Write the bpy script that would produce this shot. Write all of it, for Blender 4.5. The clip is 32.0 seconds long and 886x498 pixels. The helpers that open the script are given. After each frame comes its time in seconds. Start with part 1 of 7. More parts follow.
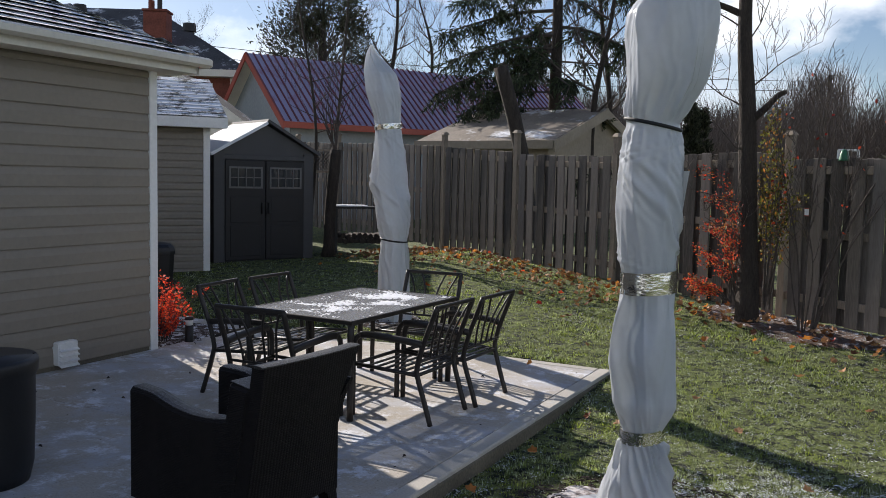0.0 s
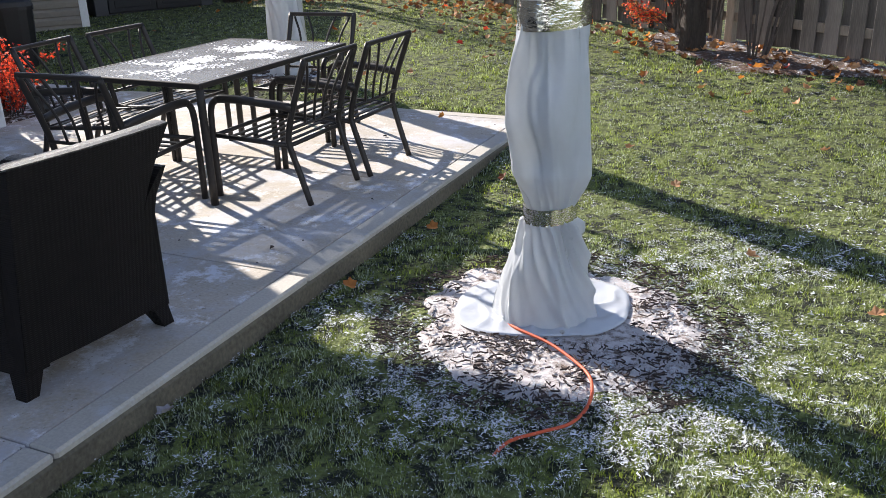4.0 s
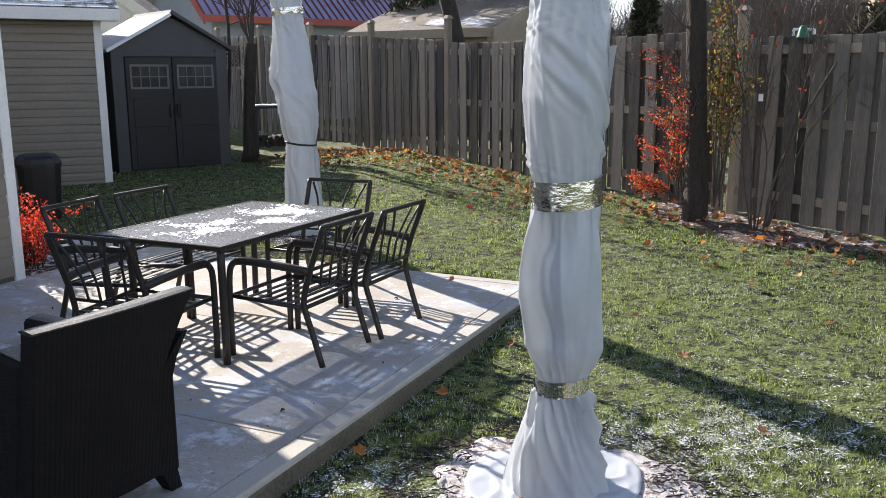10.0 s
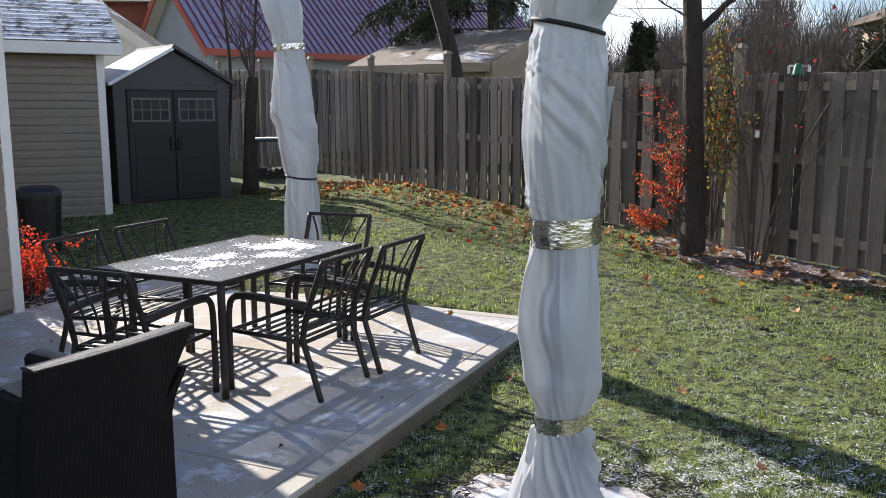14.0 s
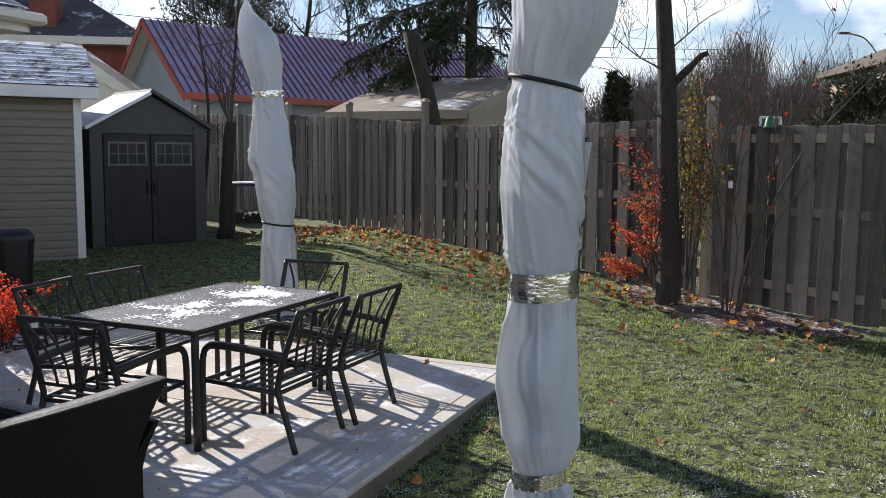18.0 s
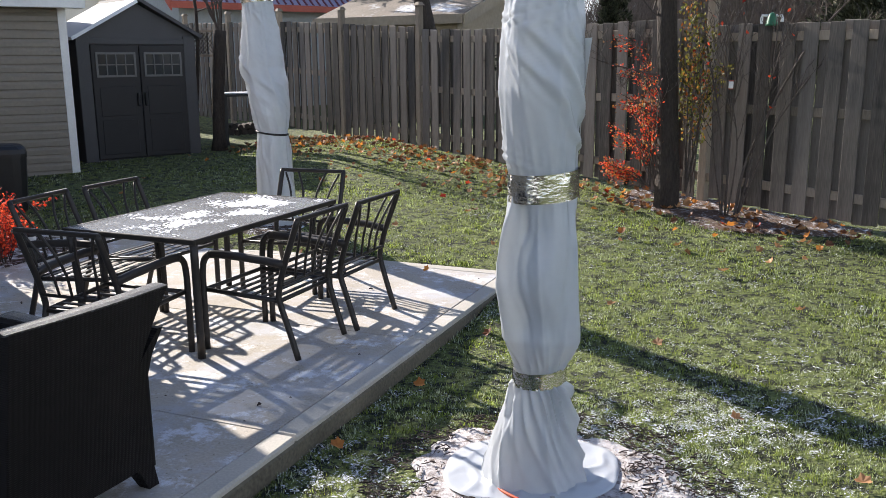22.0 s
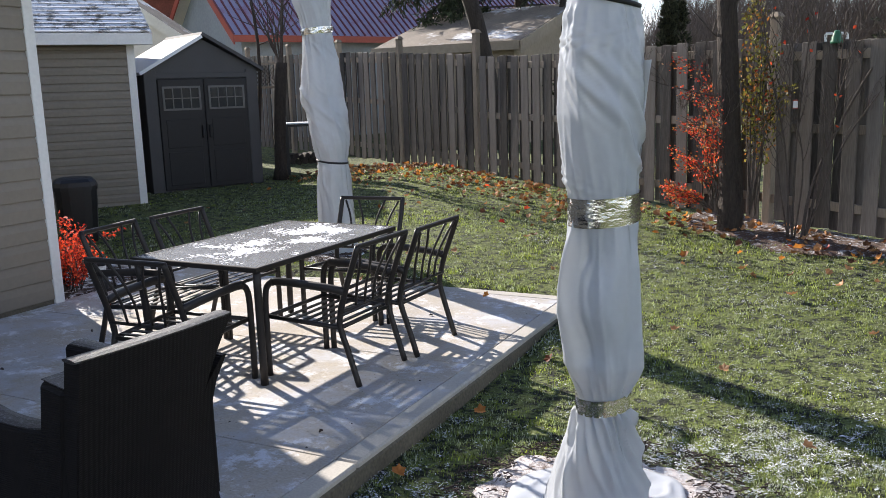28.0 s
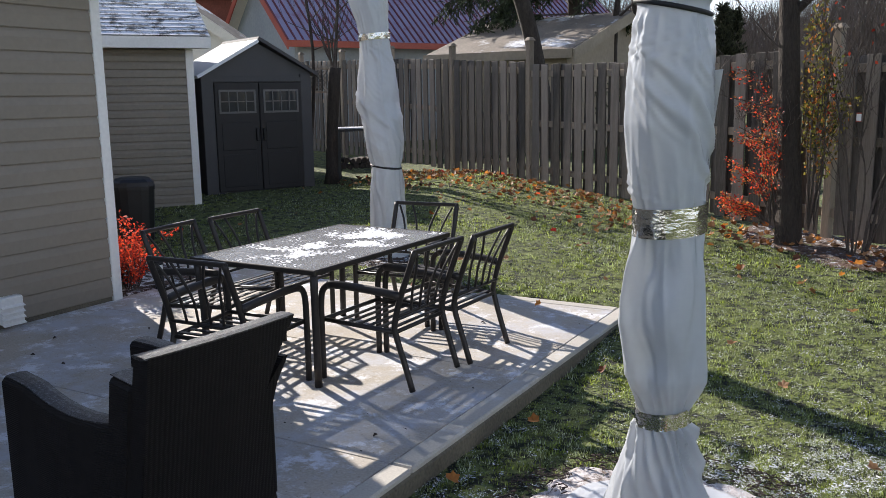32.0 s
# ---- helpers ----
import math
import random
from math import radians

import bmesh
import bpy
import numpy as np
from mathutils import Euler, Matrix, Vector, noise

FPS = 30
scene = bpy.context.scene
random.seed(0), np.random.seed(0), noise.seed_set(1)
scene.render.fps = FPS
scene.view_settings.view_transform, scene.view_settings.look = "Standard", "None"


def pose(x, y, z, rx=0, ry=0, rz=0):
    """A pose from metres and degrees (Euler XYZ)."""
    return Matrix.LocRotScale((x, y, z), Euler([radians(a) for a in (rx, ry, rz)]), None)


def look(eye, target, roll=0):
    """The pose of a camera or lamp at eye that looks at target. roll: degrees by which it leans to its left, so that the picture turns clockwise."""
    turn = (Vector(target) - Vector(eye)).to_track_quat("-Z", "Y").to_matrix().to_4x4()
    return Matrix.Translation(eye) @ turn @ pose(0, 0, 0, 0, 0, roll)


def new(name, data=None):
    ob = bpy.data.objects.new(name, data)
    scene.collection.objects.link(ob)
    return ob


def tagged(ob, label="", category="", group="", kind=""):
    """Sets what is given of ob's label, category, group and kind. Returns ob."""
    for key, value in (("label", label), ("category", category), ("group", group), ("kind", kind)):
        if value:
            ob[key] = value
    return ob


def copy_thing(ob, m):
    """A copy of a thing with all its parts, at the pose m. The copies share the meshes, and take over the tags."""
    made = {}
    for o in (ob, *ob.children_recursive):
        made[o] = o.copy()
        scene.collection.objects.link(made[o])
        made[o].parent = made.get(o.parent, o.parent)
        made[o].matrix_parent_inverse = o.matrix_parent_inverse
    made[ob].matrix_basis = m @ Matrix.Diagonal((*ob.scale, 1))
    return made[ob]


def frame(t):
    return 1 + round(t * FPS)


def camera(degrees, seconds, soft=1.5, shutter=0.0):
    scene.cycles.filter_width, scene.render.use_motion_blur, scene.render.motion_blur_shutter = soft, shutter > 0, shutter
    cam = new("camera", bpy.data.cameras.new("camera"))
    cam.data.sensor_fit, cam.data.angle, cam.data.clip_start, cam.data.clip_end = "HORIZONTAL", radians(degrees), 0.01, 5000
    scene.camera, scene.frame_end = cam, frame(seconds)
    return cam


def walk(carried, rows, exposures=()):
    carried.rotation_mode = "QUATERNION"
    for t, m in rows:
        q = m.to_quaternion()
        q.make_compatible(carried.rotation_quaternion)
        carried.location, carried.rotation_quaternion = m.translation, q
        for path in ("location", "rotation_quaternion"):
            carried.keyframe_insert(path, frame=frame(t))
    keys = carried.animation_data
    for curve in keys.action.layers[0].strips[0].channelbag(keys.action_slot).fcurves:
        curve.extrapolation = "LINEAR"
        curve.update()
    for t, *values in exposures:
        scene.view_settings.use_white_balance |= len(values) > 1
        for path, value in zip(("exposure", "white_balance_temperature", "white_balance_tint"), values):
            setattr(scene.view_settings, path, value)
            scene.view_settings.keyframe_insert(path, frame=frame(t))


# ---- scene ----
cam = camera(54.1, 32.0, 0.55)
PATH = [
    (0, (0.89, -0.209, 1.719), (0.318, 1.7, 1.555), 1.29),
    (0.5, (0.899, -0.203, 1.704), (0.392, 1.715, 1.453), 0.90),
    (1, (0.986, -0.178, 1.67), (0.612, 1.737, 1.233), 0.07),
    (1.5, (1.163, 0.0, 1.66), (0.801, 1.871, 1.051), -1.71),
    (2, (1.203, 0.194, 1.606), (0.835, 2.034, 0.913), -2.53),
    (2.5, (1.119, 0.546, 1.55), (0.794, 2.37, 0.797), -1.43),
    (4.5, (0.992, 0.961, 1.603), (0.532, 2.769, 0.883), -1.66),
    (5, (0.985, 0.954, 1.614), (0.523, 2.787, 0.961), -1.36),
    (5.5, (0.971, 0.928, 1.668), (0.463, 2.816, 1.247), -0.59),
    (6, (0.948, 0.9, 1.703), (0.313, 2.788, 1.52), -0.38),
    (6.5, (0.947, 0.883, 1.701), (0.323, 2.773, 1.499), -0.30),
    (7, (0.952, 0.889, 1.701), (0.376, 2.785, 1.431), -0.58),
    (7.5, (0.951, 0.895, 1.684), (0.438, 2.782, 1.263), -1.21),
    (8, (0.967, 0.894, 1.674), (0.49, 2.765, 1.153), -1.56),
    (8.5, (0.972, 0.882, 1.674), (0.495, 2.758, 1.169), -1.24),
    (9, (0.973, 0.888, 1.676), (0.491, 2.778, 1.235), -0.56),
    (9.5, (0.969, 0.883, 1.677), (0.495, 2.783, 1.274), -0.21),
    (10, (0.966, 0.889, 1.678), (0.503, 2.794, 1.281), -0.24),
    (10.5, (0.97, 0.888, 1.677), (0.519, 2.794, 1.271), -0.27),
    (11, (0.972, 0.891, 1.678), (0.537, 2.801, 1.275), -0.21),
    (11.5, (0.968, 0.891, 1.679), (0.546, 2.804, 1.276), -0.11),
    (12, (0.971, 0.894, 1.676), (0.564, 2.805, 1.252), -0.10),
    (12.5, (0.976, 0.89, 1.681), (0.574, 2.801, 1.25), -0.07),
    (13, (0.978, 0.889, 1.691), (0.567, 2.806, 1.293), -0.33),
    (13.5, (0.963, 0.879, 1.703), (0.527, 2.8, 1.356), -0.14),
    (15.5, (0.972, 0.839, 1.705), (0.476, 2.752, 1.397), -0.22),
    (16, (0.964, 0.876, 1.688), (0.515, 2.756, 1.175), -0.17),
    (16.5, (0.981, 0.872, 1.705), (0.59, 2.778, 1.242), -0.03),
    (17, (0.956, 0.885, 1.727), (0.573, 2.818, 1.384), 0.25),
    (17.5, (0.955, 0.877, 1.733), (0.554, 2.813, 1.434), 0.48),
    (18, (0.955, 0.877, 1.74), (0.543, 2.821, 1.515), 0.60),
    (18.5, (0.956, 0.852, 1.756), (0.531, 2.804, 1.68), 0.97),
    (19, (0.951, 0.854, 1.764), (0.512, 2.805, 1.755), 0.82),
    (19.5, (0.954, 0.858, 1.747), (0.509, 2.805, 1.639), 0.11),
    (20, (0.95, 0.887, 1.724), (0.513, 2.817, 1.436), -0.06),
    (20.5, (0.954, 0.894, 1.716), (0.517, 2.811, 1.346), 0.17),
    (21, (0.949, 0.895, 1.714), (0.522, 2.803, 1.293), -0.07),
    (21.5, (0.946, 0.892, 1.713), (0.542, 2.803, 1.279), -0.40),
    (22, (0.942, 0.898, 1.706), (0.544, 2.81, 1.277), -0.39),
    (22.5, (0.934, 0.898, 1.706), (0.514, 2.805, 1.275), -0.44),
    (23, (0.932, 0.898, 1.703), (0.465, 2.793, 1.264), -0.37),
    (23.5, (0.929, 0.902, 1.703), (0.45, 2.793, 1.262), 0.02),
    (24, (0.928, 0.888, 1.699), (0.463, 2.773, 1.218), -0.19),
    (24.5, (0.929, 0.893, 1.692), (0.478, 2.765, 1.154), -0.59),
    (25, (0.941, 0.89, 1.686), (0.501, 2.745, 1.081), -1.07),
    (25.5, (0.938, 0.9, 1.686), (0.499, 2.732, 1.014), -1.33),
    (26, (0.931, 0.885, 1.702), (0.51, 2.755, 1.134), -0.93),
    (26.5, (0.933, 0.868, 1.718), (0.523, 2.802, 1.416), -0.75),
    (28.5, (0.939, 0.911, 1.691), (0.385, 2.78, 1.243), -2.07),
    (29, (0.941, 0.908, 1.681), (0.401, 2.761, 1.155), -1.93),
    (29.5, (0.942, 0.892, 1.705), (0.363, 2.754, 1.258), -1.26),
    (30, (0.925, 0.894, 1.704), (0.307, 2.764, 1.352), -0.59),
    (30.5, (0.904, 0.882, 1.725), (0.295, 2.767, 1.45), -0.33),
    (31, (0.856, 0.873, 1.723), (0.256, 2.766, 1.491), -0.05),
    (31.5, (0.857, 0.881, 1.714), (0.246, 2.765, 1.439), -0.43),
    (32, (0.865, 0.89, 1.702), (0.236, 2.756, 1.352), -0.88),
]
walk(cam, [(t, look(eye, target, roll)) for t, eye, target, roll in PATH], [(0, 0.40), (1, 0.55), (2, 1.0), (5, 1.17), (6, 0.75), (7, 0.75), (8, 0.85), (9, 1.05), (10, 1.10), (13, 1.05), (15.5, 0.85), (16, 0.80), (17, 0.96), (18, 0.76), (19, 0.02), (20, 0.75), (21, 1.15), (22, 1.10), (25, 1.10), (26, 1.27), (26.5, 1.20), (28.5, 1.02), (29, 1.02), (31, 0.86), (32, 0.86)])

# ---- sky and sun ----
SUN_TO = Vector((-0.711, 0.546, 0.443)).normalized()
world = bpy.data.worlds.new("sky")
scene.world = world
world.use_nodes = True
wn, wl = world.node_tree.nodes, world.node_tree.links
for n in list(wn):
    wn.remove(n)
w_out = wn.new("ShaderNodeOutputWorld")
w_bg = wn.new("ShaderNodeBackground")
w_sky = wn.new("ShaderNodeTexSky")
w_sky.sky_type = "NISHITA"
w_sky.sun_disc = False
w_sky.ozone_density = 1.6
w_sky.dust_density = 0.3
w_sky.sun_elevation = math.asin(SUN_TO.z)
w_sky.sun_rotation = math.atan2(SUN_TO.x, SUN_TO.y)
w_geo = wn.new("ShaderNodeTexCoord")
w_sep = wn.new("ShaderNodeSeparateXYZ")
wl.new(w_geo.outputs["Generated"], w_sep.inputs[0])
# clouds: noise over the sky dome, flattened towards the horizon
w_map = wn.new("ShaderNodeMapping")
w_map.inputs["Scale"].default_value = (1.0, 1.0, 1.7)
w_map.inputs["Location"].default_value = (0.35, 0.2, 0.9)
wl.new(w_geo.outputs["Generated"], w_map.inputs[0])
w_noise = wn.new("ShaderNodeTexNoise")
w_noise.inputs["Scale"].default_value = 3.4
w_noise.inputs["Detail"].default_value = 9
w_noise.inputs["Roughness"].default_value = 0.56
wl.new(w_map.outputs[0], w_noise.inputs["Vector"])
w_ramp = wn.new("ShaderNodeValToRGB")
w_ramp.color_ramp.elements[0].position = 0.46
w_ramp.color_ramp.elements[1].position = 0.60
wl.new(w_noise.outputs["Fac"], w_ramp.inputs[0])
w_noise2 = wn.new("ShaderNodeTexNoise")
w_noise2.inputs["Scale"].default_value = 5.0
w_noise2.inputs["Detail"].default_value = 6
wl.new(w_map.outputs[0], w_noise2.inputs["Vector"])
w_cloud = wn.new("ShaderNodeMix")
w_cloud.data_type = "RGBA"
w_cloud.inputs["A"].default_value = (15.0, 16.0, 19.0, 1)
w_cloud.inputs["B"].default_value = (50.0, 51.0, 53.0, 1)
wl.new(w_noise2.outputs["Fac"], w_cloud.inputs["Factor"])
w_mix = wn.new("ShaderNodeMix")
w_mix.data_type = "RGBA"
# distant cumulus: the clouds thin out towards the zenith, which stays clear blue
w_fade = wn.new("ShaderNodeMapRange")
w_fade.interpolation_type = "SMOOTHSTEP"
w_fade.inputs["From Min"].default_value = 0.75
w_fade.inputs["From Max"].default_value = 0.30
wl.new(w_sep.outputs["Z"], w_fade.inputs["Value"])
w_cover = wn.new("ShaderNodeMath")
w_cover.operation = "MULTIPLY"
wl.new(w_ramp.outputs[0], w_cover.inputs[0])
wl.new(w_fade.outputs[0], w_cover.inputs[1])
w_blue = wn.new("ShaderNodeMix")
w_blue.data_type = "RGBA"
w_blue.blend_type = "MULTIPLY"
w_blue.inputs["Factor"].default_value = 1.0
w_blue.inputs["B"].default_value = (2.50, 2.50, 2.78, 1)
wl.new(w_sky.outputs[0], w_blue.inputs["A"])
wl.new(w_cover.outputs[0], w_mix.inputs["Factor"])
wl.new(w_blue.outputs["Result"], w_mix.inputs["A"])
wl.new(w_cloud.outputs["Result"], w_mix.inputs["B"])
wl.new(w_mix.outputs["Result"], w_bg.inputs[0])
w_bg.inputs[1].default_value = 0.028
wl.new(w_bg.outputs[0], w_out.inputs[0])

sun = new("sun", bpy.data.lights.new("sun", "SUN"))
sun.data.energy = 5.0
sun.data.angle = radians(0.55)
sun.data.color = (1.0, 0.92, 0.84)
sun.matrix_world = look((0, 0, 30), Vector((0, 0, 30)) - SUN_TO)


# ---- materials ----
def mat(name, base, rough=0.7, metal=0.0, vary=0.15, scale=6.0, fine=60.0, bump=0.2, bump_dist=0.004, spread=0.0, tint=None,
        spec=0.5, stretch=(1, 1, 1), transmission=0.0, island=0.0):
    """A surface with two scales of variation in colour and a fine relief. spread: how far single pieces differ."""
    m = bpy.data.materials.new(name)
    m.use_nodes = True
    nt = m.node_tree
    b = nt.nodes["Principled BSDF"]
    b.inputs["Roughness"].default_value = rough
    b.inputs["Metallic"].default_value = metal
    b.inputs["Specular IOR Level"].default_value = spec
    b.inputs["Transmission Weight"].default_value = transmission
    tc = nt.nodes.new("ShaderNodeTexCoord")
    mp = nt.nodes.new("ShaderNodeMapping")
    mp.inputs["Scale"].default_value = stretch
    nt.links.new(tc.outputs["Object"], mp.inputs[0])
    n1 = nt.nodes.new("ShaderNodeTexNoise")
    n1.inputs["Scale"].default_value = scale
    n1.inputs["Detail"].default_value = 5
    n2 = nt.nodes.new("ShaderNodeTexNoise")
    n2.inputs["Scale"].default_value = fine
    n2.inputs["Detail"].default_value = 3
    for n in (n1, n2):
        nt.links.new(mp.outputs[0], n.inputs["Vector"])
    add = nt.nodes.new("ShaderNodeMath")
    add.operation = "ADD"
    nt.links.new(n1.outputs["Fac"], add.inputs[0])
    nt.links.new(n2.outputs["Fac"], add.inputs[1])
    last = add.outputs[0]
    if spread or island:
        if spread:
            oi = nt.nodes.new("ShaderNodeObjectInfo")
            rnd = oi.outputs["Random"]
        else:
            gi = nt.nodes.new("ShaderNodeNewGeometry")
            rnd = gi.outputs["Random Per Island"]
        mul = nt.nodes.new("ShaderNodeMath")
        mul.operation = "MULTIPLY_ADD"
        mul.inputs[1].default_value = (spread or island) / max(vary, 0.01)
        nt.links.new(rnd, mul.inputs[0])
        nt.links.new(last, mul.inputs[2])
        sub = nt.nodes.new("ShaderNodeMath")
        sub.operation = "SUBTRACT"
        sub.inputs[1].default_value = 0.5 * (spread or island) / max(vary, 0.01)
        nt.links.new(mul.outputs[0], sub.inputs[0])
        last = sub.outputs[0]
    rng = nt.nodes.new("ShaderNodeMapRange")
    rng.inputs["From Min"].default_value = 0.5
    rng.inputs["From Max"].default_value = 1.5
    rng.clamp = False
    nt.links.new(last, rng.inputs["Value"])
    mix = nt.nodes.new("ShaderNodeMix")
    mix.data_type = "RGBA"
    mix.clamp_factor = True
    lo = [max(0.0, c * (1 - 2 * vary)) for c in base]
    hi = [min(1.0, c * (1 + 2 * vary)) for c in (tint or base)]
    mix.inputs["A"].default_value = (*lo, 1)
    mix.inputs["B"].default_value = (*hi, 1)
    nt.links.new(rng.outputs[0], mix.inputs["Factor"])
    nt.links.new(mix.outputs["Result"], b.inputs["Base Color"])
    if bump:
        bp = nt.nodes.new("ShaderNodeBump")
        bp.inputs["Strength"].default_value = bump
        bp.inputs["Distance"].default_value = bump_dist
        nt.links.new(add.outputs[0], bp.inputs["Height"])
        nt.links.new(bp.outputs[0], b.inputs["Normal"])
    return m


def noise_mask(nt, scale, lo, hi, detail=5, rough=0.6, vector=None):
    """A mask from noise between two thresholds."""
    n = nt.nodes.new("ShaderNodeTexNoise")
    n.inputs["Scale"].default_value = scale
    n.inputs["Detail"].default_value = detail
    n.inputs["Roughness"].default_value = rough
    if vector is None:
        tc = nt.nodes.new("ShaderNodeTexCoord")
        vector = tc.outputs["Object"]
    nt.links.new(vector, n.inputs["Vector"])
    r = nt.nodes.new("ShaderNodeMapRange")
    r.inputs["From Min"].default_value = lo
    r.inputs["From Max"].default_value = hi
    nt.links.new(n.outputs["Fac"], r.inputs["Value"])
    return r.outputs[0]


def over(m, mask, color, rough=None):
    """Lays a second colour (snow, dirt, shade between grass tufts) over a material where the mask is one."""
    nt = m.node_tree
    b = nt.nodes["Principled BSDF"]
    src = b.inputs["Base Color"].links[0].from_socket
    mix = nt.nodes.new("ShaderNodeMix")
    mix.data_type = "RGBA"
    mix.inputs["B"].default_value = (*color, 1)
    nt.links.new(mask, mix.inputs["Factor"])
    nt.links.new(src, mix.inputs["A"])
    nt.links.new(mix.outputs["Result"], b.inputs["Base Color"])
    return m


SNOW = (0.82, 0.84, 0.88)
M_SIDING = mat("vinyl_siding", (0.235, 0.204, 0.165), 0.5, vary=0.05, scale=1.2, fine=25, bump=0.05)
# garage siding, a little darker than that of the house
M_SIDING_ANNEX = mat("annex_vinyl_siding", (0.22, 0.192, 0.155), 0.55, vary=0.07, scale=1.2, fine=25, bump=0.05)
M_TRIM = mat("white_trim", (0.78, 0.78, 0.76), 0.45, vary=0.05, scale=2, fine=30, bump=0.03)
M_FASCIA = mat("cream_fascia", (0.66, 0.63, 0.55), 0.45, vary=0.06, scale=2, fine=30, bump=0.03)
M_SHINGLE = mat("shingle", (0.10, 0.095, 0.09), 0.9, vary=0.3, scale=3, fine=90, bump=0.5, island=0.2)
over(M_SHINGLE, noise_mask(M_SHINGLE.node_tree, 4.2, 0.42, 0.52, 8, 0.74), SNOW)
M_SHINGLE_FAR = mat("dark_shingle", (0.06, 0.06, 0.065), 0.9, vary=0.3, scale=1.5, fine=20, bump=0.4)
over(M_SHINGLE_FAR, noise_mask(M_SHINGLE_FAR.node_tree, 1.1, 0.56, 0.66, 10, 0.75), SNOW)
M_CONCRETE = mat("concrete", (0.435, 0.39, 0.33), 0.85, vary=0.16, scale=1.9, fine=70, bump=0.35, bump_dist=0.003)
over(M_CONCRETE, noise_mask(M_CONCRETE.node_tree, 1.3, 0.47, 0.62, 12, 0.78), (0.49, 0.50, 0.54))
over(M_CONCRETE, noise_mask(M_CONCRETE.node_tree, 3.1, 0.525, 0.595, 12, 0.80), (0.70, 0.71, 0.75))
over(M_CONCRETE, noise_mask(M_CONCRETE.node_tree, 45, 0.64, 0.70, 4, 0.6), (0.20, 0.18, 0.15))
M_BORDER = mat("trowelled_concrete", (0.47, 0.44, 0.39), 0.8, vary=0.12, scale=2.2, fine=90, bump=0.2, bump_dist=0.002)
over(M_BORDER, noise_mask(M_BORDER.node_tree, 2.4, 0.54, 0.66, 11, 0.76), (0.54, 0.55, 0.57))
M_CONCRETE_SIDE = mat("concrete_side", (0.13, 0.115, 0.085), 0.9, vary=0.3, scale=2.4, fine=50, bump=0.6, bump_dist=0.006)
M_FENCE = mat("weathered_board", (0.128, 0.111, 0.097), 0.85, vary=0.32, scale=2.0, fine=14, bump=0.4, spread=0.28, stretch=(9, 9, 1))
M_POST = mat("weathered_post", (0.27, 0.22, 0.17), 0.85, vary=0.2, scale=2.0, fine=14, bump=0.4, spread=0.15, stretch=(8, 8, 1))
M_METAL = mat("dark_bronze_metal", (0.024, 0.019, 0.016), 0.48, 0.12, vary=0.2, scale=12, fine=200, bump=0.08, bump_dist=0.001)
# the pale grey base stands in for sky reflected in the table top
M_GLASS = mat("smoked_glass", (0.40, 0.40, 0.40), 0.25, vary=0.12, scale=9, fine=120, bump=0.05, bump_dist=0.001, spec=0.6)
# pebbled smoked glass: half of the light goes through, tinted
g_nt = M_GLASS.node_tree
g_tr = g_nt.nodes.new("ShaderNodeBsdfTransparent")
g_tr.inputs[0].default_value = (0.80, 0.82, 0.84, 1)
g_mx = g_nt.nodes.new("ShaderNodeMixShader")
g_mx.inputs[0].default_value = 0.55
g_nt.links.new(g_tr.outputs[0], g_mx.inputs[1])
g_nt.links.new(g_nt.nodes["Principled BSDF"].outputs[0], g_mx.inputs[2])
g_nt.links.new(g_mx.outputs[0], g_nt.nodes["Material Output"].inputs[0])
M_SNOW = mat("snow", SNOW, 0.8, vary=0.05, scale=20, fine=160, bump=0.5, bump_dist=0.004)
M_FROST = mat("frost", (0.60, 0.63, 0.66), 0.8, vary=0.12, scale=9, fine=120, bump=0.2, island=0.3)
M_WICKER = mat("dark_wicker", (0.010, 0.008, 0.0075), 0.6, spec=0.18, vary=0.25, scale=20, fine=180, bump=0.3, bump_dist=0.001)
M_WICKER_TOP = mat("frosted_wicker", (0.016, 0.014, 0.013), 0.45, vary=0.25, scale=20, fine=180, bump=0.6, bump_dist=0.003)
over(M_WICKER_TOP, noise_mask(M_WICKER_TOP.node_tree, 85, 0.54, 0.64, 3, 0.6), (0.085, 0.09, 0.10))
M_SHED = mat("shed_wall", (0.072, 0.070, 0.072), 0.7, vary=0.08, scale=3, fine=60, bump=0.1)
M_SHED_DOOR = mat("shed_door", (0.024, 0.022, 0.022), 0.65, vary=0.1, scale=3, fine=60, bump=0.1)
M_SHED_ROOF = mat("shed_roof", (0.16, 0.16, 0.16), 0.8, vary=0.1, scale=3, fine=60)
over(M_SHED_ROOF, noise_mask(M_SHED_ROOF.node_tree, 1.2, 0.22, 0.36, 5, 0.6), SNOW)
M_BLACK = mat("black_plastic", (0.012, 0.012, 0.013), 0.5, vary=0.2, scale=8, fine=90, bump=0.1)
M_STRAP = mat("black_strap", (0.01, 0.01, 0.012), 0.6, vary=0.2, scale=30, fine=300)
M_TAPE = mat("foil_tape", (0.80, 0.78, 0.72), 0.15, 1.0, vary=0.06, scale=7, fine=34, bump=0.35, bump_dist=0.009, stretch=(1, 1, 2.2))
M_BARK = mat("bark", (0.045, 0.035, 0.028), 0.95, vary=0.35, scale=5, fine=26, bump=1.0, bump_dist=0.02, stretch=(3, 3, 0.7))
M_TWIG = mat("twig_bark", (0.085, 0.068, 0.058), 0.9, vary=0.3, scale=5, fine=40, bump=0.3)
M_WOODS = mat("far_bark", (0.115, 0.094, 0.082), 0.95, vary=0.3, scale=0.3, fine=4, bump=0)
M_BRICK_FAR = mat("red_brick", (0.19, 0.060, 0.042), 0.9, vary=0.25, scale=3, fine=18, bump=0.3)
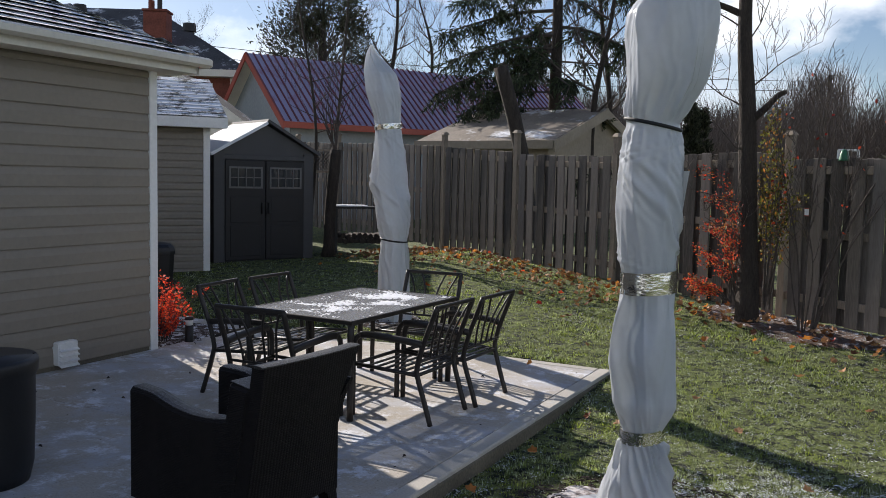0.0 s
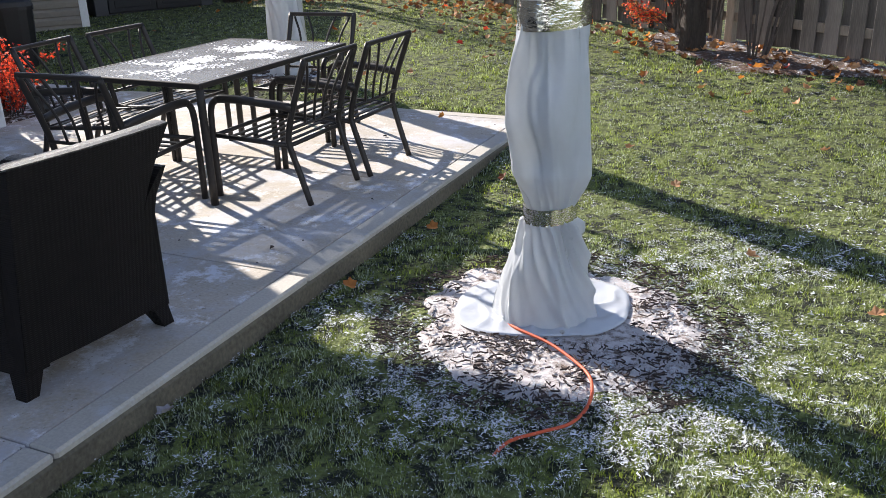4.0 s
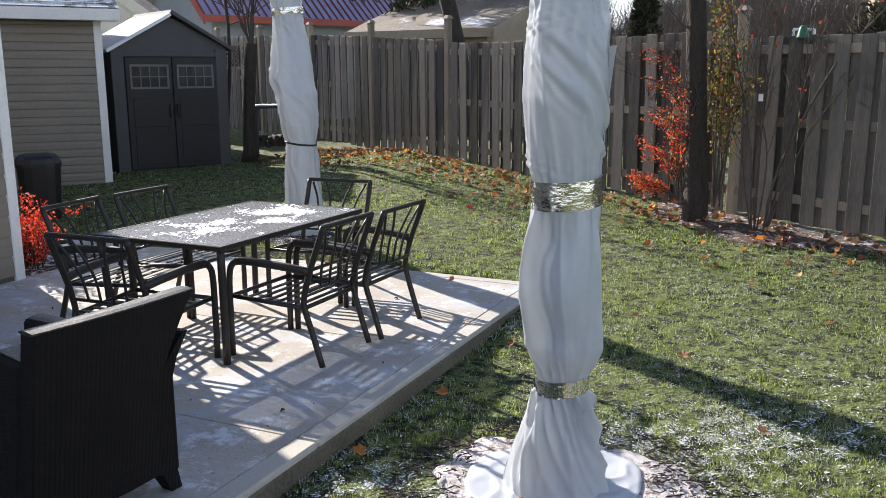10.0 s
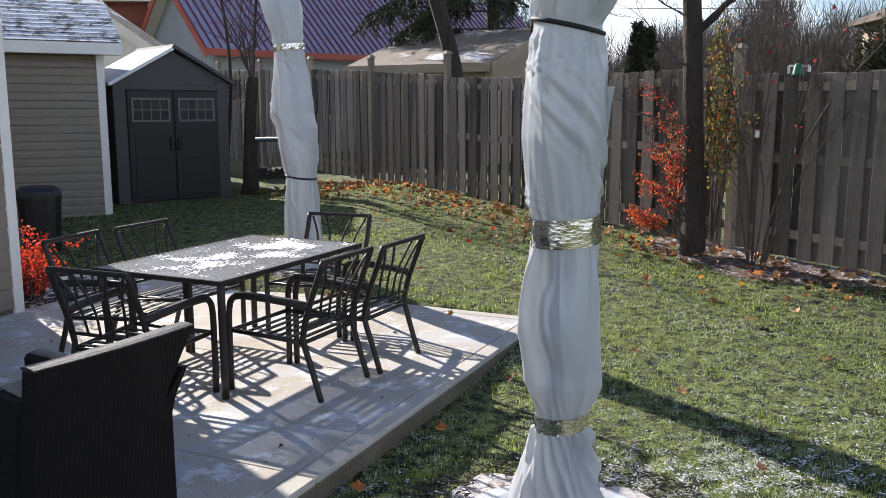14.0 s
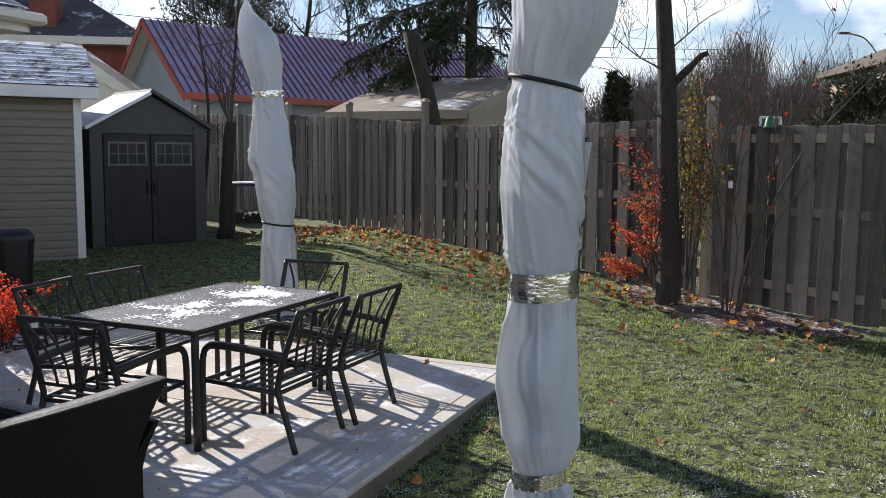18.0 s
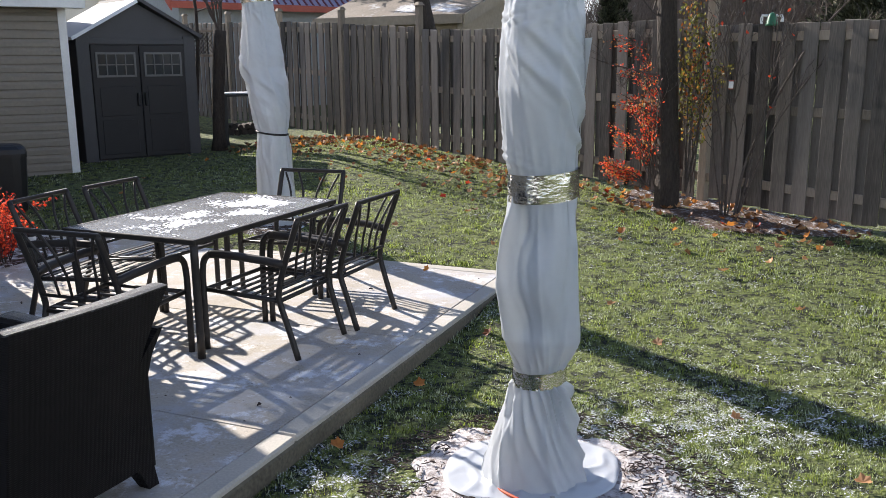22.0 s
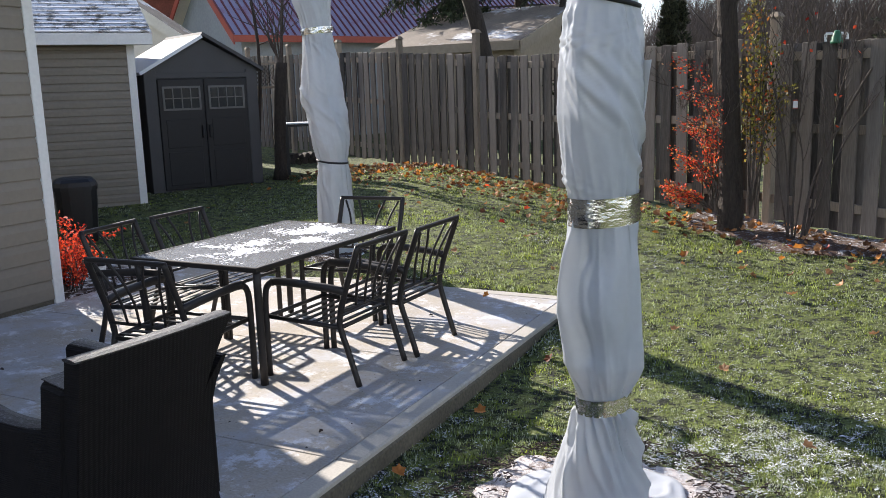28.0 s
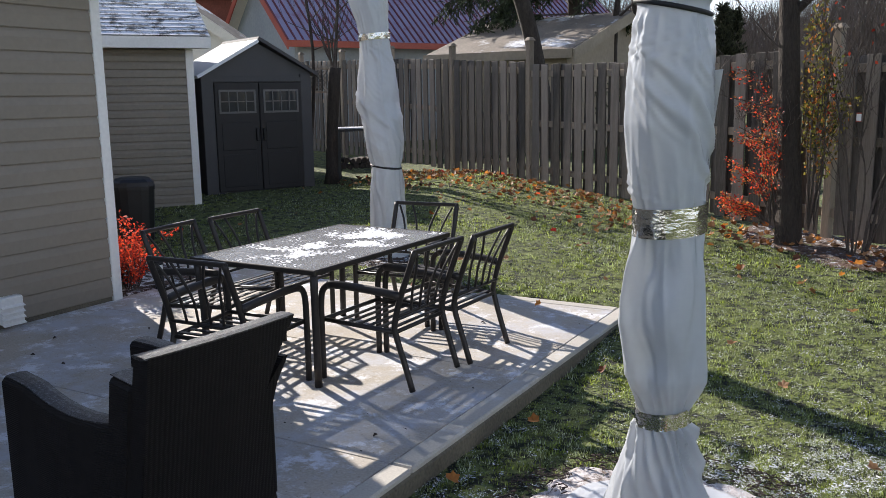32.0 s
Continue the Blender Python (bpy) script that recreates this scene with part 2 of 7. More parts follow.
M_RED_METAL = mat("red_metal_roof", (0.33, 0.075, 0.085), 0.34, 0.25, vary=0.12, scale=0.8, fine=9, bump=0.05)
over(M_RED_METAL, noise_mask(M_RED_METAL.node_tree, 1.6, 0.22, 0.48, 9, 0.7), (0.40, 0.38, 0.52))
M_BLUE_WALL = mat("blue_grey_siding", (0.30, 0.33, 0.35), 0.7, vary=0.1, scale=1, fine=12, bump=0.1)
M_TAN_WALL = mat("tan_wall", (0.33, 0.27, 0.20), 0.8, vary=0.12, scale=1, fine=12, bump=0.1)
M_TAN_ROOF = mat("tan_shingle", (0.22, 0.185, 0.15), 0.9, vary=0.25, scale=1.4, fine=25, bump=0.3)
over(M_TAN_ROOF, noise_mask(M_TAN_ROOF.node_tree, 0.9, 0.55, 0.66, 8, 0.7), SNOW)
M_BROWN_ROOF = mat("brown_shingle", (0.10, 0.08, 0.066), 0.9, vary=0.25, scale=1.4, fine=25, bump=0.3)
M_PANE = mat("window_pane", (0.03, 0.035, 0.04), 0.06, vary=0.1, scale=2, fine=10, bump=0.02, spec=0.8)
M_MULCH = mat("mulch", (0.055, 0.035, 0.026), 0.95, vary=0.4, scale=14, fine=90, bump=1.0, bump_dist=0.015, island=0.3)
over(M_MULCH, noise_mask(M_MULCH.node_tree, 9, 0.50, 0.60, 8, 0.72), SNOW)
M_CHIP = mat("bark_chip", (0.058, 0.042, 0.037), 0.95, vary=0.3, scale=30, fine=120, bump=0.5, island=0.5)
M_CORD = mat("orange_cord", (0.62, 0.10, 0.035), 0.5, vary=0.12, scale=20, fine=100)
M_SPRUCE = mat("spruce_needles", (0.040, 0.055, 0.022), 0.8, vary=0.4, scale=3, fine=40, bump=0.2, island=0.4)
M_CEDAR = mat("cedar_foliage", (0.052, 0.056, 0.030), 0.85, vary=0.35, scale=3, fine=40, bump=0.2, island=0.4)
M_SIGN = mat("white_plastic", (0.75, 0.75, 0.73), 0.5, vary=0.06, scale=8, fine=60)


def wrap_material(name, base, clear, through_it):
    """White plastic sheet: part of the light is thrown back, part glows through, a little passes straight."""
    m = mat(name, base, 0.20, vary=0.04, scale=2.5, fine=22, bump=0.14, bump_dist=0.003, spec=0.6)
    nt = m.node_tree
    b = nt.nodes["Principled BSDF"]
    tr = nt.nodes.new("ShaderNodeBsdfTranslucent")
    tr.inputs[0].default_value = (0.86, 0.85, 0.80, 1)
    cl = nt.nodes.new("ShaderNodeBsdfTransparent")
    cl.inputs[0].default_value = (0.95, 0.96, 0.98, 1)
    mx = nt.nodes.new("ShaderNodeMixShader")
    mx.inputs[0].default_value = through_it
    my = nt.nodes.new("ShaderNodeMixShader")
    my.inputs[0].default_value = clear
    nt.links.new(b.outputs[0], mx.inputs[1])
    nt.links.new(tr.outputs[0], mx.inputs[2])
    nt.links.new(mx.outputs[0], my.inputs[1])
    nt.links.new(cl.outputs[0], my.inputs[2])
    nt.links.new(my.outputs[0], nt.nodes["Material Output"].inputs[0])
    return m


def leaf_material(name, base, vary=0.35, tint=None, trans=0.35, scale=3):
    m = mat(name, base, 0.6, vary=vary, scale=scale, fine=30, bump=0.1, island=0.5, tint=tint)
    b = m.node_tree.nodes["Principled BSDF"]
    tr = m.node_tree.nodes.new("ShaderNodeBsdfTranslucent")
    src = b.inputs["Base Color"].links[0].from_socket
    m.node_tree.links.new(src, tr.inputs[0])
    mx = m.node_tree.nodes.new("ShaderNodeMixShader")
    mx.inputs[0].default_value = trans
    out = m.node_tree.nodes["Material Output"]
    m.node_tree.links.new(b.outputs[0], mx.inputs[1])
    m.node_tree.links.new(tr.outputs[0], mx.inputs[2])
    m.node_tree.links.new(mx.outputs[0], out.inputs[0])
    return m


M_WRAP = wrap_material("white_film", (0.62, 0.66, 0.72), 0.0, 0.30)
M_HEM = wrap_material("white_tarp", (0.60, 0.63, 0.68), 0.0, 0.15)
M_CORE = mat("bundled_branches", (0.085, 0.085, 0.060), 0.9, vary=0.3, scale=6, fine=40, bump=0.8, bump_dist=0.02)
M_RED_LEAF = leaf_material("red_leaf", (0.60, 0.040, 0.025), 0.25, (0.68, 0.085, 0.03))
M_ORANGE_LEAF = leaf_material("orange_leaf", (0.46, 0.13, 0.025), 0.3, (0.42, 0.17, 0.035))
M_YELLOW_LEAF = leaf_material("yellow_leaf", (0.34, 0.23, 0.035), 0.35, (0.15, 0.16, 0.035))
M_GREEN_LEAF = leaf_material("green_leaf", (0.10, 0.13, 0.03), 0.35, (0.20, 0.17, 0.035))
M_BRIGHT_LEAF = leaf_material("bright_yellow_leaf", (0.50, 0.34, 0.02), 0.2, (0.55, 0.40, 0.04))
M_PALE_LEAF = leaf_material("frosted_leaf", (0.24, 0.22, 0.23), 0.15, (0.34, 0.31, 0.32), 0.1)
M_DRY_LEAF = leaf_material("dry_leaf", (0.26, 0.095, 0.035), 0.3, (0.32, 0.17, 0.075), 0.15)
M_GRASS = leaf_material("grass_blade", (0.046, 0.076, 0.012), 0.40, (0.235, 0.300, 0.040), 0.60, 9)


def frost_on(m, color, patch, lo, hi, amount=0.75):
    """Frost on single blades, more of them in some patches."""
    nt = m.node_tree
    gi = nt.nodes.new("ShaderNodeNewGeometry")
    mask = noise_mask(nt, patch, 0.35, 0.68, 5, 0.6)
    mul = nt.nodes.new("ShaderNodeMath")
    mul.operation = "MULTIPLY_ADD"
    mul.inputs[1].default_value = amount
    nt.links.new(mask, mul.inputs[0])
    nt.links.new(gi.outputs["Random Per Island"], mul.inputs[2])
    r = nt.nodes.new("ShaderNodeMapRange")
    r.inputs["From Min"].default_value = lo
    r.inputs["From Max"].default_value = hi
    nt.links.new(mul.outputs[0], r.inputs["Value"])
    over(m, r.outputs[0], color)


over(M_GRASS, noise_mask(M_GRASS.node_tree, 1.1, 0.50, 0.70, 6, 0.65), (0.31, 0.265, 0.07))
# dark green mottle: shade of the pits between tufts, put into the colour
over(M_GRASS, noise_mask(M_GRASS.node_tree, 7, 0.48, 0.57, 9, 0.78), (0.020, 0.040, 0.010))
over(M_GRASS, noise_mask(M_GRASS.node_tree, 45, 0.54, 0.64, 4, 0.6), (0.21, 0.30, 0.075))
frost_on(M_GRASS, (0.74, 0.77, 0.76), 5.0, 1.00, 1.16, 0.85)


def lawn_material():
    m = mat("lawn", (0.040, 0.056, 0.014), 0.95, vary=0.4, scale=9, fine=45, bump=1.0, bump_dist=0.03, tint=(0.125, 0.150, 0.042))
    # near-black patches paint the shaded gaps in the turf
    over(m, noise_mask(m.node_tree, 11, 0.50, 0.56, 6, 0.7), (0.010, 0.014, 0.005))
    over(m, noise_mask(m.node_tree, 34, 0.60, 0.74, 7, 0.75), (0.62, 0.65, 0.68))
    return m


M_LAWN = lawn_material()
M_SOIL = mat("leaf_litter", (0.045, 0.035, 0.028), 0.95, vary=0.4, scale=4, fine=40, bump=1.0, bump_dist=0.02, tint=(0.12, 0.075, 0.055))
over(M_SOIL, noise_mask(M_SOIL.node_tree, 14, 0.53, 0.63, 8, 0.75), (0.6, 0.62, 0.66))


# ---- building blocks ----
def thing(name, label="", category="", group="", kind="", at=Matrix()):
    ob = new(name)
    ob.empty_display_size = 0.1
    ob.matrix_world = at
    return tagged(ob, label, category, group, kind)


def mesh_of(bm, material, name="mesh", smooth=False):
    me = bpy.data.meshes.new(name)
    bm.to_mesh(me)
    bm.free()
    for one in material if isinstance(material, (list, tuple)) else [material]:
        me.materials.append(one)
    if smooth:
        me.polygons.foreach_set("use_smooth", [True] * len(me.polygons))
    return me


def part(name, bm, material, parent=None, label="", smooth=False, at=None):
    """Links a bmesh as one mesh object, under its thing or part."""
    ob = new(name, mesh_of(bm, material, name, smooth))
    if parent is not None:
        ob.parent = parent
    if at is not None:
        ob.matrix_local = at
    if label:
        ob["label"] = label
    return ob


def piece(name, me, parent, at):
    ob = new(name, me)
    ob.parent = parent
    ob.matrix_local = at
    return ob


def add_box(bm, x0, y0, z0, x1, y1, z1, bevel=0.0, m=Matrix()):
    made = bmesh.ops.create_cube(bm, size=1.0)["verts"]
    for v in made:
        v.co = m @ Vector(((x0 + x1) / 2 + v.co.x * (x1 - x0), (y0 + y1) / 2 + v.co.y * (y1 - y0), (z0 + z1) / 2 + v.co.z * (z1 - z0)))
    if bevel:
        edges = list({e for v in made for e in v.link_edges})
        bmesh.ops.bevel(bm, geom=edges, offset=bevel, segments=1, affect="EDGES", clamp_overlap=True)
    return bm


def box(x0, y0, z0, x1, y1, z1, bevel=0.0, m=Matrix()):
    return add_box(bmesh.new(), x0, y0, z0, x1, y1, z1, bevel, m)


def add_tube(bm, points, radius, sides=8, flat=1.0, cap=True):
    """A tube along points; radius a number or one for each point; flat squeezes it across."""
    points = [Vector(p) for p in points]
    rings = []
    last = None
    for i, p in enumerate(points):
        ahead = (points[min(i + 1, len(points) - 1)] - points[max(i - 1, 0)]).normalized()
        if last is None:
            side = ahead.orthogonal().normalized()
            if abs(ahead.z) < 0.9:
                side = ahead.cross(Vector((0, 0, 1))).normalized()
        else:
            side = (last - ahead * last.dot(ahead)).normalized()
        last = side
        up = ahead.cross(side)
        r = radius[i] if isinstance(radius, (list, tuple)) else radius
        rings.append([bm.verts.new(p + side * math.cos(2 * math.pi * (k + 0.5) / sides) * r + up * math.sin(2 * math.pi * (k + 0.5) / sides) * r * flat) for k in range(sides)])
    for a, b in zip(rings, rings[1:]):
        for k in range(sides):
            bm.faces.new((a[k], a[(k + 1) % sides], b[(k + 1) % sides], b[k]))
    if cap:
        bm.faces.new(rings[0][::-1])
        bm.faces.new(rings[-1])
    return bm


def tube(points, radius, sides=8, flat=1.0):
    return add_tube(bmesh.new(), points, radius, sides, flat)


def smooth_line(points, n=6):
    """A Catmull-Rom line through points."""
    pts = [Vector(p) for p in points]
    pts = [2 * pts[0] - pts[1]] + pts + [2 * pts[-1] - pts[-2]]
    out = []
    for a, b, c, d in zip(pts, pts[1:], pts[2:], pts[3:]):
        for k in range(n):
            t = k / n
            out.append(0.5 * (2 * b + (c - a) * t + (2 * a - 5 * b + 4 * c - d) * t * t + (3 * b - a - 3 * c + d) * t ** 3))
    return out + [pts[-2]]


def add_prism(bm, outline, m0, m1):
    """A solid between two placings of one flat outline of (x, y)."""
    a = [bm.verts.new(m0 @ Vector((x, y, 0))) for x, y in outline]
    b = [bm.verts.new(m1 @ Vector((x, y, 0))) for x, y in outline]
    bm.faces.new(a[::-1])
    bm.faces.new(b)
    n = len(a)
    for k in range(n):
        bm.faces.new((a[k], a[(k + 1) % n], b[(k + 1) % n], b[k]))
    bmesh.ops.recalc_face_normals(bm, faces=bm.faces[:])
    return bm


def add_slab(bm, corners, thick):
    """A plate: a flat polygon of points with thickness below it along its normal."""
    c = [Vector(p) for p in corners]
    n = (c[1] - c[0]).cross(c[2] - c[0]).normalized()
    top = [bm.verts.new(p) for p in c]
    low = [bm.verts.new(p - n * thick) for p in c]
    bm.faces.new(top)
    bm.faces.new(low[::-1])
    k = len(c)
    for i in range(k):
        bm.faces.new((top[i], low[i], low[(i + 1) % k], top[(i + 1) % k]))
    return bm


def mesh_quads(name, verts, faces, material, smooth=False):
    me = bpy.data.meshes.new(name)
    me.from_pydata(verts, [], faces)
    for one in material if isinstance(material, (list, tuple)) else [material]:
        me.materials.append(one)
    if smooth:
        me.polygons.foreach_set("use_smooth", [True] * len(me.polygons))
    me.update()
    return me


YARD = pose(0, 0, 0, 0, 0, -11)          # frame of the house and the patio
PATIO_EDGE, PATIO_END = -1.325, 7.63     # its open sides, in that frame
HOUSE_X, HOUSE_Y = -5.38, 6.05           # the house's corner, in that frame
FENCE_A = Vector((-3.70, 15.09, 0))
FENCE_DIR = Vector((0.777, -0.629, 0)).normalized()


def to_yard(x, y):
    p = YARD.inverted() @ Vector((x, y, 0))
    return p.x, p.y


def lawn_height(x, y):
    """The lawn lies a step under the patio and rises towards the fence and the sheds."""
    lx, ly = to_yard(x, y)
    far = max(0.0, y - 6.0 + 0.42 * max(-x, -3.0) * (1 if x < 0 else 0.25))
    h = -0.12 + 0.062 * min(far, 9.0)
    if far > 9:
        h += 0.01 * min(far - 9.0, 20)
    h -= 0.24 * min(1.0, max(0.0, (-x - 3.0) / 2.5))
    if y > 40:
        h += 0.004 * (y - 40)
    return h


# ---- ground ----
def ground_sheet():
    """One sheet to the horizon, fine near the patio, cut out of nothing: the patio stands on it."""
    xs = [-400, -200, -100, -60, -40, -28, -20, -15] + [-12 + 0.25 * i for i in range(85)] + [10, 12, 15, 20, 28, 40, 60, 100, 200, 400]
    ys = [-400, -100, -40, -20, -10, -6] + [-4 + 0.25 * i for i in range(97)] + [21, 23, 26, 30, 36, 44, 60, 90, 140, 220, 400]
    verts, faces = [], []
    for y in ys:
        for x in xs:
            near = abs(x) < 11 and -4 < y < 20
            z = lawn_height(x, y) + (0.014 * noise.noise(Vector((x * 1.3, y * 1.3, 0))) if near else 0)
            lx, ly = to_yard(x, y)
            if lx < PATIO_EDGE - 0.1 and ly < PATIO_END - 0.1:
                z = min(z, -0.13)
            verts.append((x, y, z))
    n = len(xs)
    for j in range(len(ys) - 1):
        for i in range(n - 1):
            faces.append((j * n + i, j * n + i + 1, (j + 1) * n + i + 1, (j + 1) * n + i))
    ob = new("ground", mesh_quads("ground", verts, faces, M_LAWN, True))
    return tagged(ob, "green lawn dusted with frost and thin snow", "lawn", kind="structure")


ground_sheet()


# ---- patio ----
def patio():
    base = thing("patio", "pale grey concrete patio slab with frost stains", "patio", kind="structure", at=YARD)
    rows = [-4.0, -1.76, -0.26, 1.24, 2.74, 4.247, 5.75, PATIO_END]
    cols = [(-6.0, PATIO_EDGE)]
    for y0, y1 in zip(rows, rows[1:]):
        for x0, x1 in cols:
            last = y1 == PATIO_END
            part("slab", box(x0, y0 + 0.003, -0.16, x1 - 0.13, y1 - (0.13 if last else 0.003), 0, 0.003), M_CONCRETE, base)
            part("border_strip", box(x1 - 0.1292, y0 + 0.003, -0.16, x1 - 0.004, y1 - 0.003, 0.0005, 0.010), M_BORDER, base, "smooth trowelled slab border")
            if last:
                part("border_strip", box(x0, y1 - 0.1292, -0.16, x1 - 0.1305, y1 - 0.003, 0.0005, 0.010), M_BORDER, base, "smooth trowelled slab border")
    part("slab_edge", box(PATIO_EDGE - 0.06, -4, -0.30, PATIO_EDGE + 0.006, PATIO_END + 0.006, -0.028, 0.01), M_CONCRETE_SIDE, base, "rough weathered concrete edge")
    return base


patio()


# ---- house ----
def siding_wall(parent, x0, x1, z0, z1, row, m, material, name="siding_board"):
    """Lapped boards along local x, facing local -y, from z0 to z1."""
    n = max(1, int((z1 - z0) / row + 0.999))
    me = None
    for k in range(n):
        lo = z0 + k * row
        hi = min(lo + row + 0.012, z1)
        bm = bmesh.new()
        # a lapped board: thick at its foot, thin at its head
        outline = [(0.0, 0.0), (-0.022, 0.0), (-0.026, 0.006), (-0.025, 0.55 * (hi - lo)), (-0.016, 0.78 * (hi - lo)), (-0.004, hi - lo), (0.0, hi - lo)]
        a = [bm.verts.new((x0, y, lo + z)) for y, z in outline]
        b = [bm.verts.new((x1, y, lo + z)) for y, z in outline]
        bm.faces.new(a)
        bm.faces.new(b[::-1])
        for i in range(7):
            bm.faces.new((a[(i + 1) % 7], a[i], b[i], b[(i + 1) % 7]))
        bmesh.ops.recalc_face_normals(bm, faces=bm.faces[:])
        part(name, bm, material, parent, at=m)


def house():
    h = thing("house", "house wing with beige lapped vinyl siding and white corner trim", "house", at=YARD)
    wall_top = 2.66
    part("wall", box(HOUSE_X - 5.0, -4.0, -0.1, HOUSE_X - 0.03, HOUSE_Y - 0.03, wall_top), M_SIDING, h)
    side = pose(HOUSE_X - 0.03, 0, 0, 0, 0, 90)
    siding_wall(h, -4.0, HOUSE_Y - 0.09, 0.04, wall_top, 0.17, side, M_SIDING)
    end = pose(0, HOUSE_Y - 0.03, 0, 0, 0, 180)
    siding_wall(h, -HOUSE_X + 0.09, -HOUSE_X + 5.0, 0.04, wall_top, 0.17, end, M_SIDING)
    part("corner_trim", box(HOUSE_X - 0.09, HOUSE_Y - 0.09, 0.0, HOUSE_X + 0.004, HOUSE_Y + 0.004, wall_top, 0.004), M_TRIM, h, "white corner post")
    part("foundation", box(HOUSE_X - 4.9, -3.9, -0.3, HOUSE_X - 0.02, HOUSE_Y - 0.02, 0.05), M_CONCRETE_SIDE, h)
    # hip roof: eaves on the two seen sides
    o, e = 0.26, wall_top
    x1, y1 = HOUSE_X + o, HOUSE_Y + o
    x0, y0 = HOUSE_X - 5.4, -4.4
    part("soffit", box(x0, y0, e - 0.005, x1 - 0.01, y1 - 0.01, e + 0.02), M_FASCIA, h, "cream vented soffit")
    bm = bmesh.new()
    add_box(bm, x1 - 0.02, y0, e - 0.01, x1 + 0.015, y1 + 0.015, e + 0.16, 0.004)
    add_box(bm, x0, y1 - 0.02, e - 0.01, x1 + 0.015, y1 + 0.015, e + 0.16, 0.004)
    part("fascia", bm, M_FASCIA, h, "cream metal fascia")
    bm = bmesh.new()
    for a, b in (((x1 + 0.08, y0, 0), (x1 + 0.08, y1 + 0.08, 0)), ((x1 + 0.08, y1 + 0.08, 0), (x0, y1 + 0.08, 0))):
        add_tube(bm, [(a[0], a[1], e + 0.10), (b[0], b[1], e + 0.10)], 0.055, 6, 0.9)
    part("gutter", bm, M_FASCIA, h, "cream eaves gutter")
    # shingle courses, each a thin stepped strip
    slope = math.tan(radians(24))
    rise = e + 0.17
    bm = bmesh.new()
    run, k = 0.14, 0
    ridge = (x1 - x0) / 2
    while k * run < ridge:
        d0, d1 = k * run, k * run + run + 0.02
        z0, z1 = rise + d0 * slope, rise + d1 * slope
        for px, py in (("e", 0), ("n", 0)):
            cells = 24
            for c in range(cells):
                f0, f1 = c / cells, (c + 1) / cells
                if px == "e":
                    ya, yb = y0 + d0 + (y1 - d0 - y0 - d0) * f0, y0 + d0 + (y1 - 2 * d0 - y0) * f1
                    pts = [(x1 - d0 + 0.03, ya, z0 + 0.012), (x1 - d0 + 0.03, yb, z0 + 0.012), (x1 - d1, yb, z1), (x1 - d1, ya, z1)]
                else:
                    xa, xb = x1 - d0 - (x1 - x0 - 2 * d0) * f0, x1 - d0 - (x1 - x0 - 2 * d0) * f1
                    pts = [(xa, y1 - d0 + 0.03, z0 + 0.012), (xb, y1 - d0 + 0.03, z0 + 0.012), (xb, y1 - d1, z1), (xa, y1 - d1, z1)]
                v = [bm.verts.new(p) for p in pts]
                bm.faces.new(v)
        k += 1
    tagged(part("shingles", bm, M_SHINGLE, h, "dark shingles under patchy snow"), kind="stuff")
    bm = bmesh.new()
    top = rise + ridge * slope - 0.02
    cx, cy0, cy1 = (x0 + x1) / 2, y0 + ridge, y1 - ridge
    q = [bm.verts.new(p) for p in ((x1, y0, rise - 0.02), (x1, y1, rise - 0.02), (x0, y1, rise - 0.02), (x0, y0, rise - 0.02), (cx, cy0, top), (cx, cy1, top))]
    for f in ((0, 1, 5, 4), (1, 2, 5), (2, 3, 4, 5), (3, 0, 4), (3, 2, 1, 0)):
        bm.faces.new([q[i] for i in f])
    part("roof_deck", bm, M_SHINGLE, h)
    return h


house()


def dryer_vent():
    v = thing("wall_vent", "white louvred plastic wall vent low on the siding", "vent", at=YARD @ pose(HOUSE_X - 0.005, 4.98, 0.045, 0, 0, 90))
    part("housing", box(-0.10, -0.07, 0, 0.10, 0.03, 0.205, 0.012), M_SIGN, v)
    for k in range(4):
        part("louvre", box(-0.095, -0.105, 0, 0.095, -0.02, 0.008, 0.002, pose(0, 0, 0.035 + k * 0.045, 28)), M_SIGN, v)
    return v


dryer_vent()


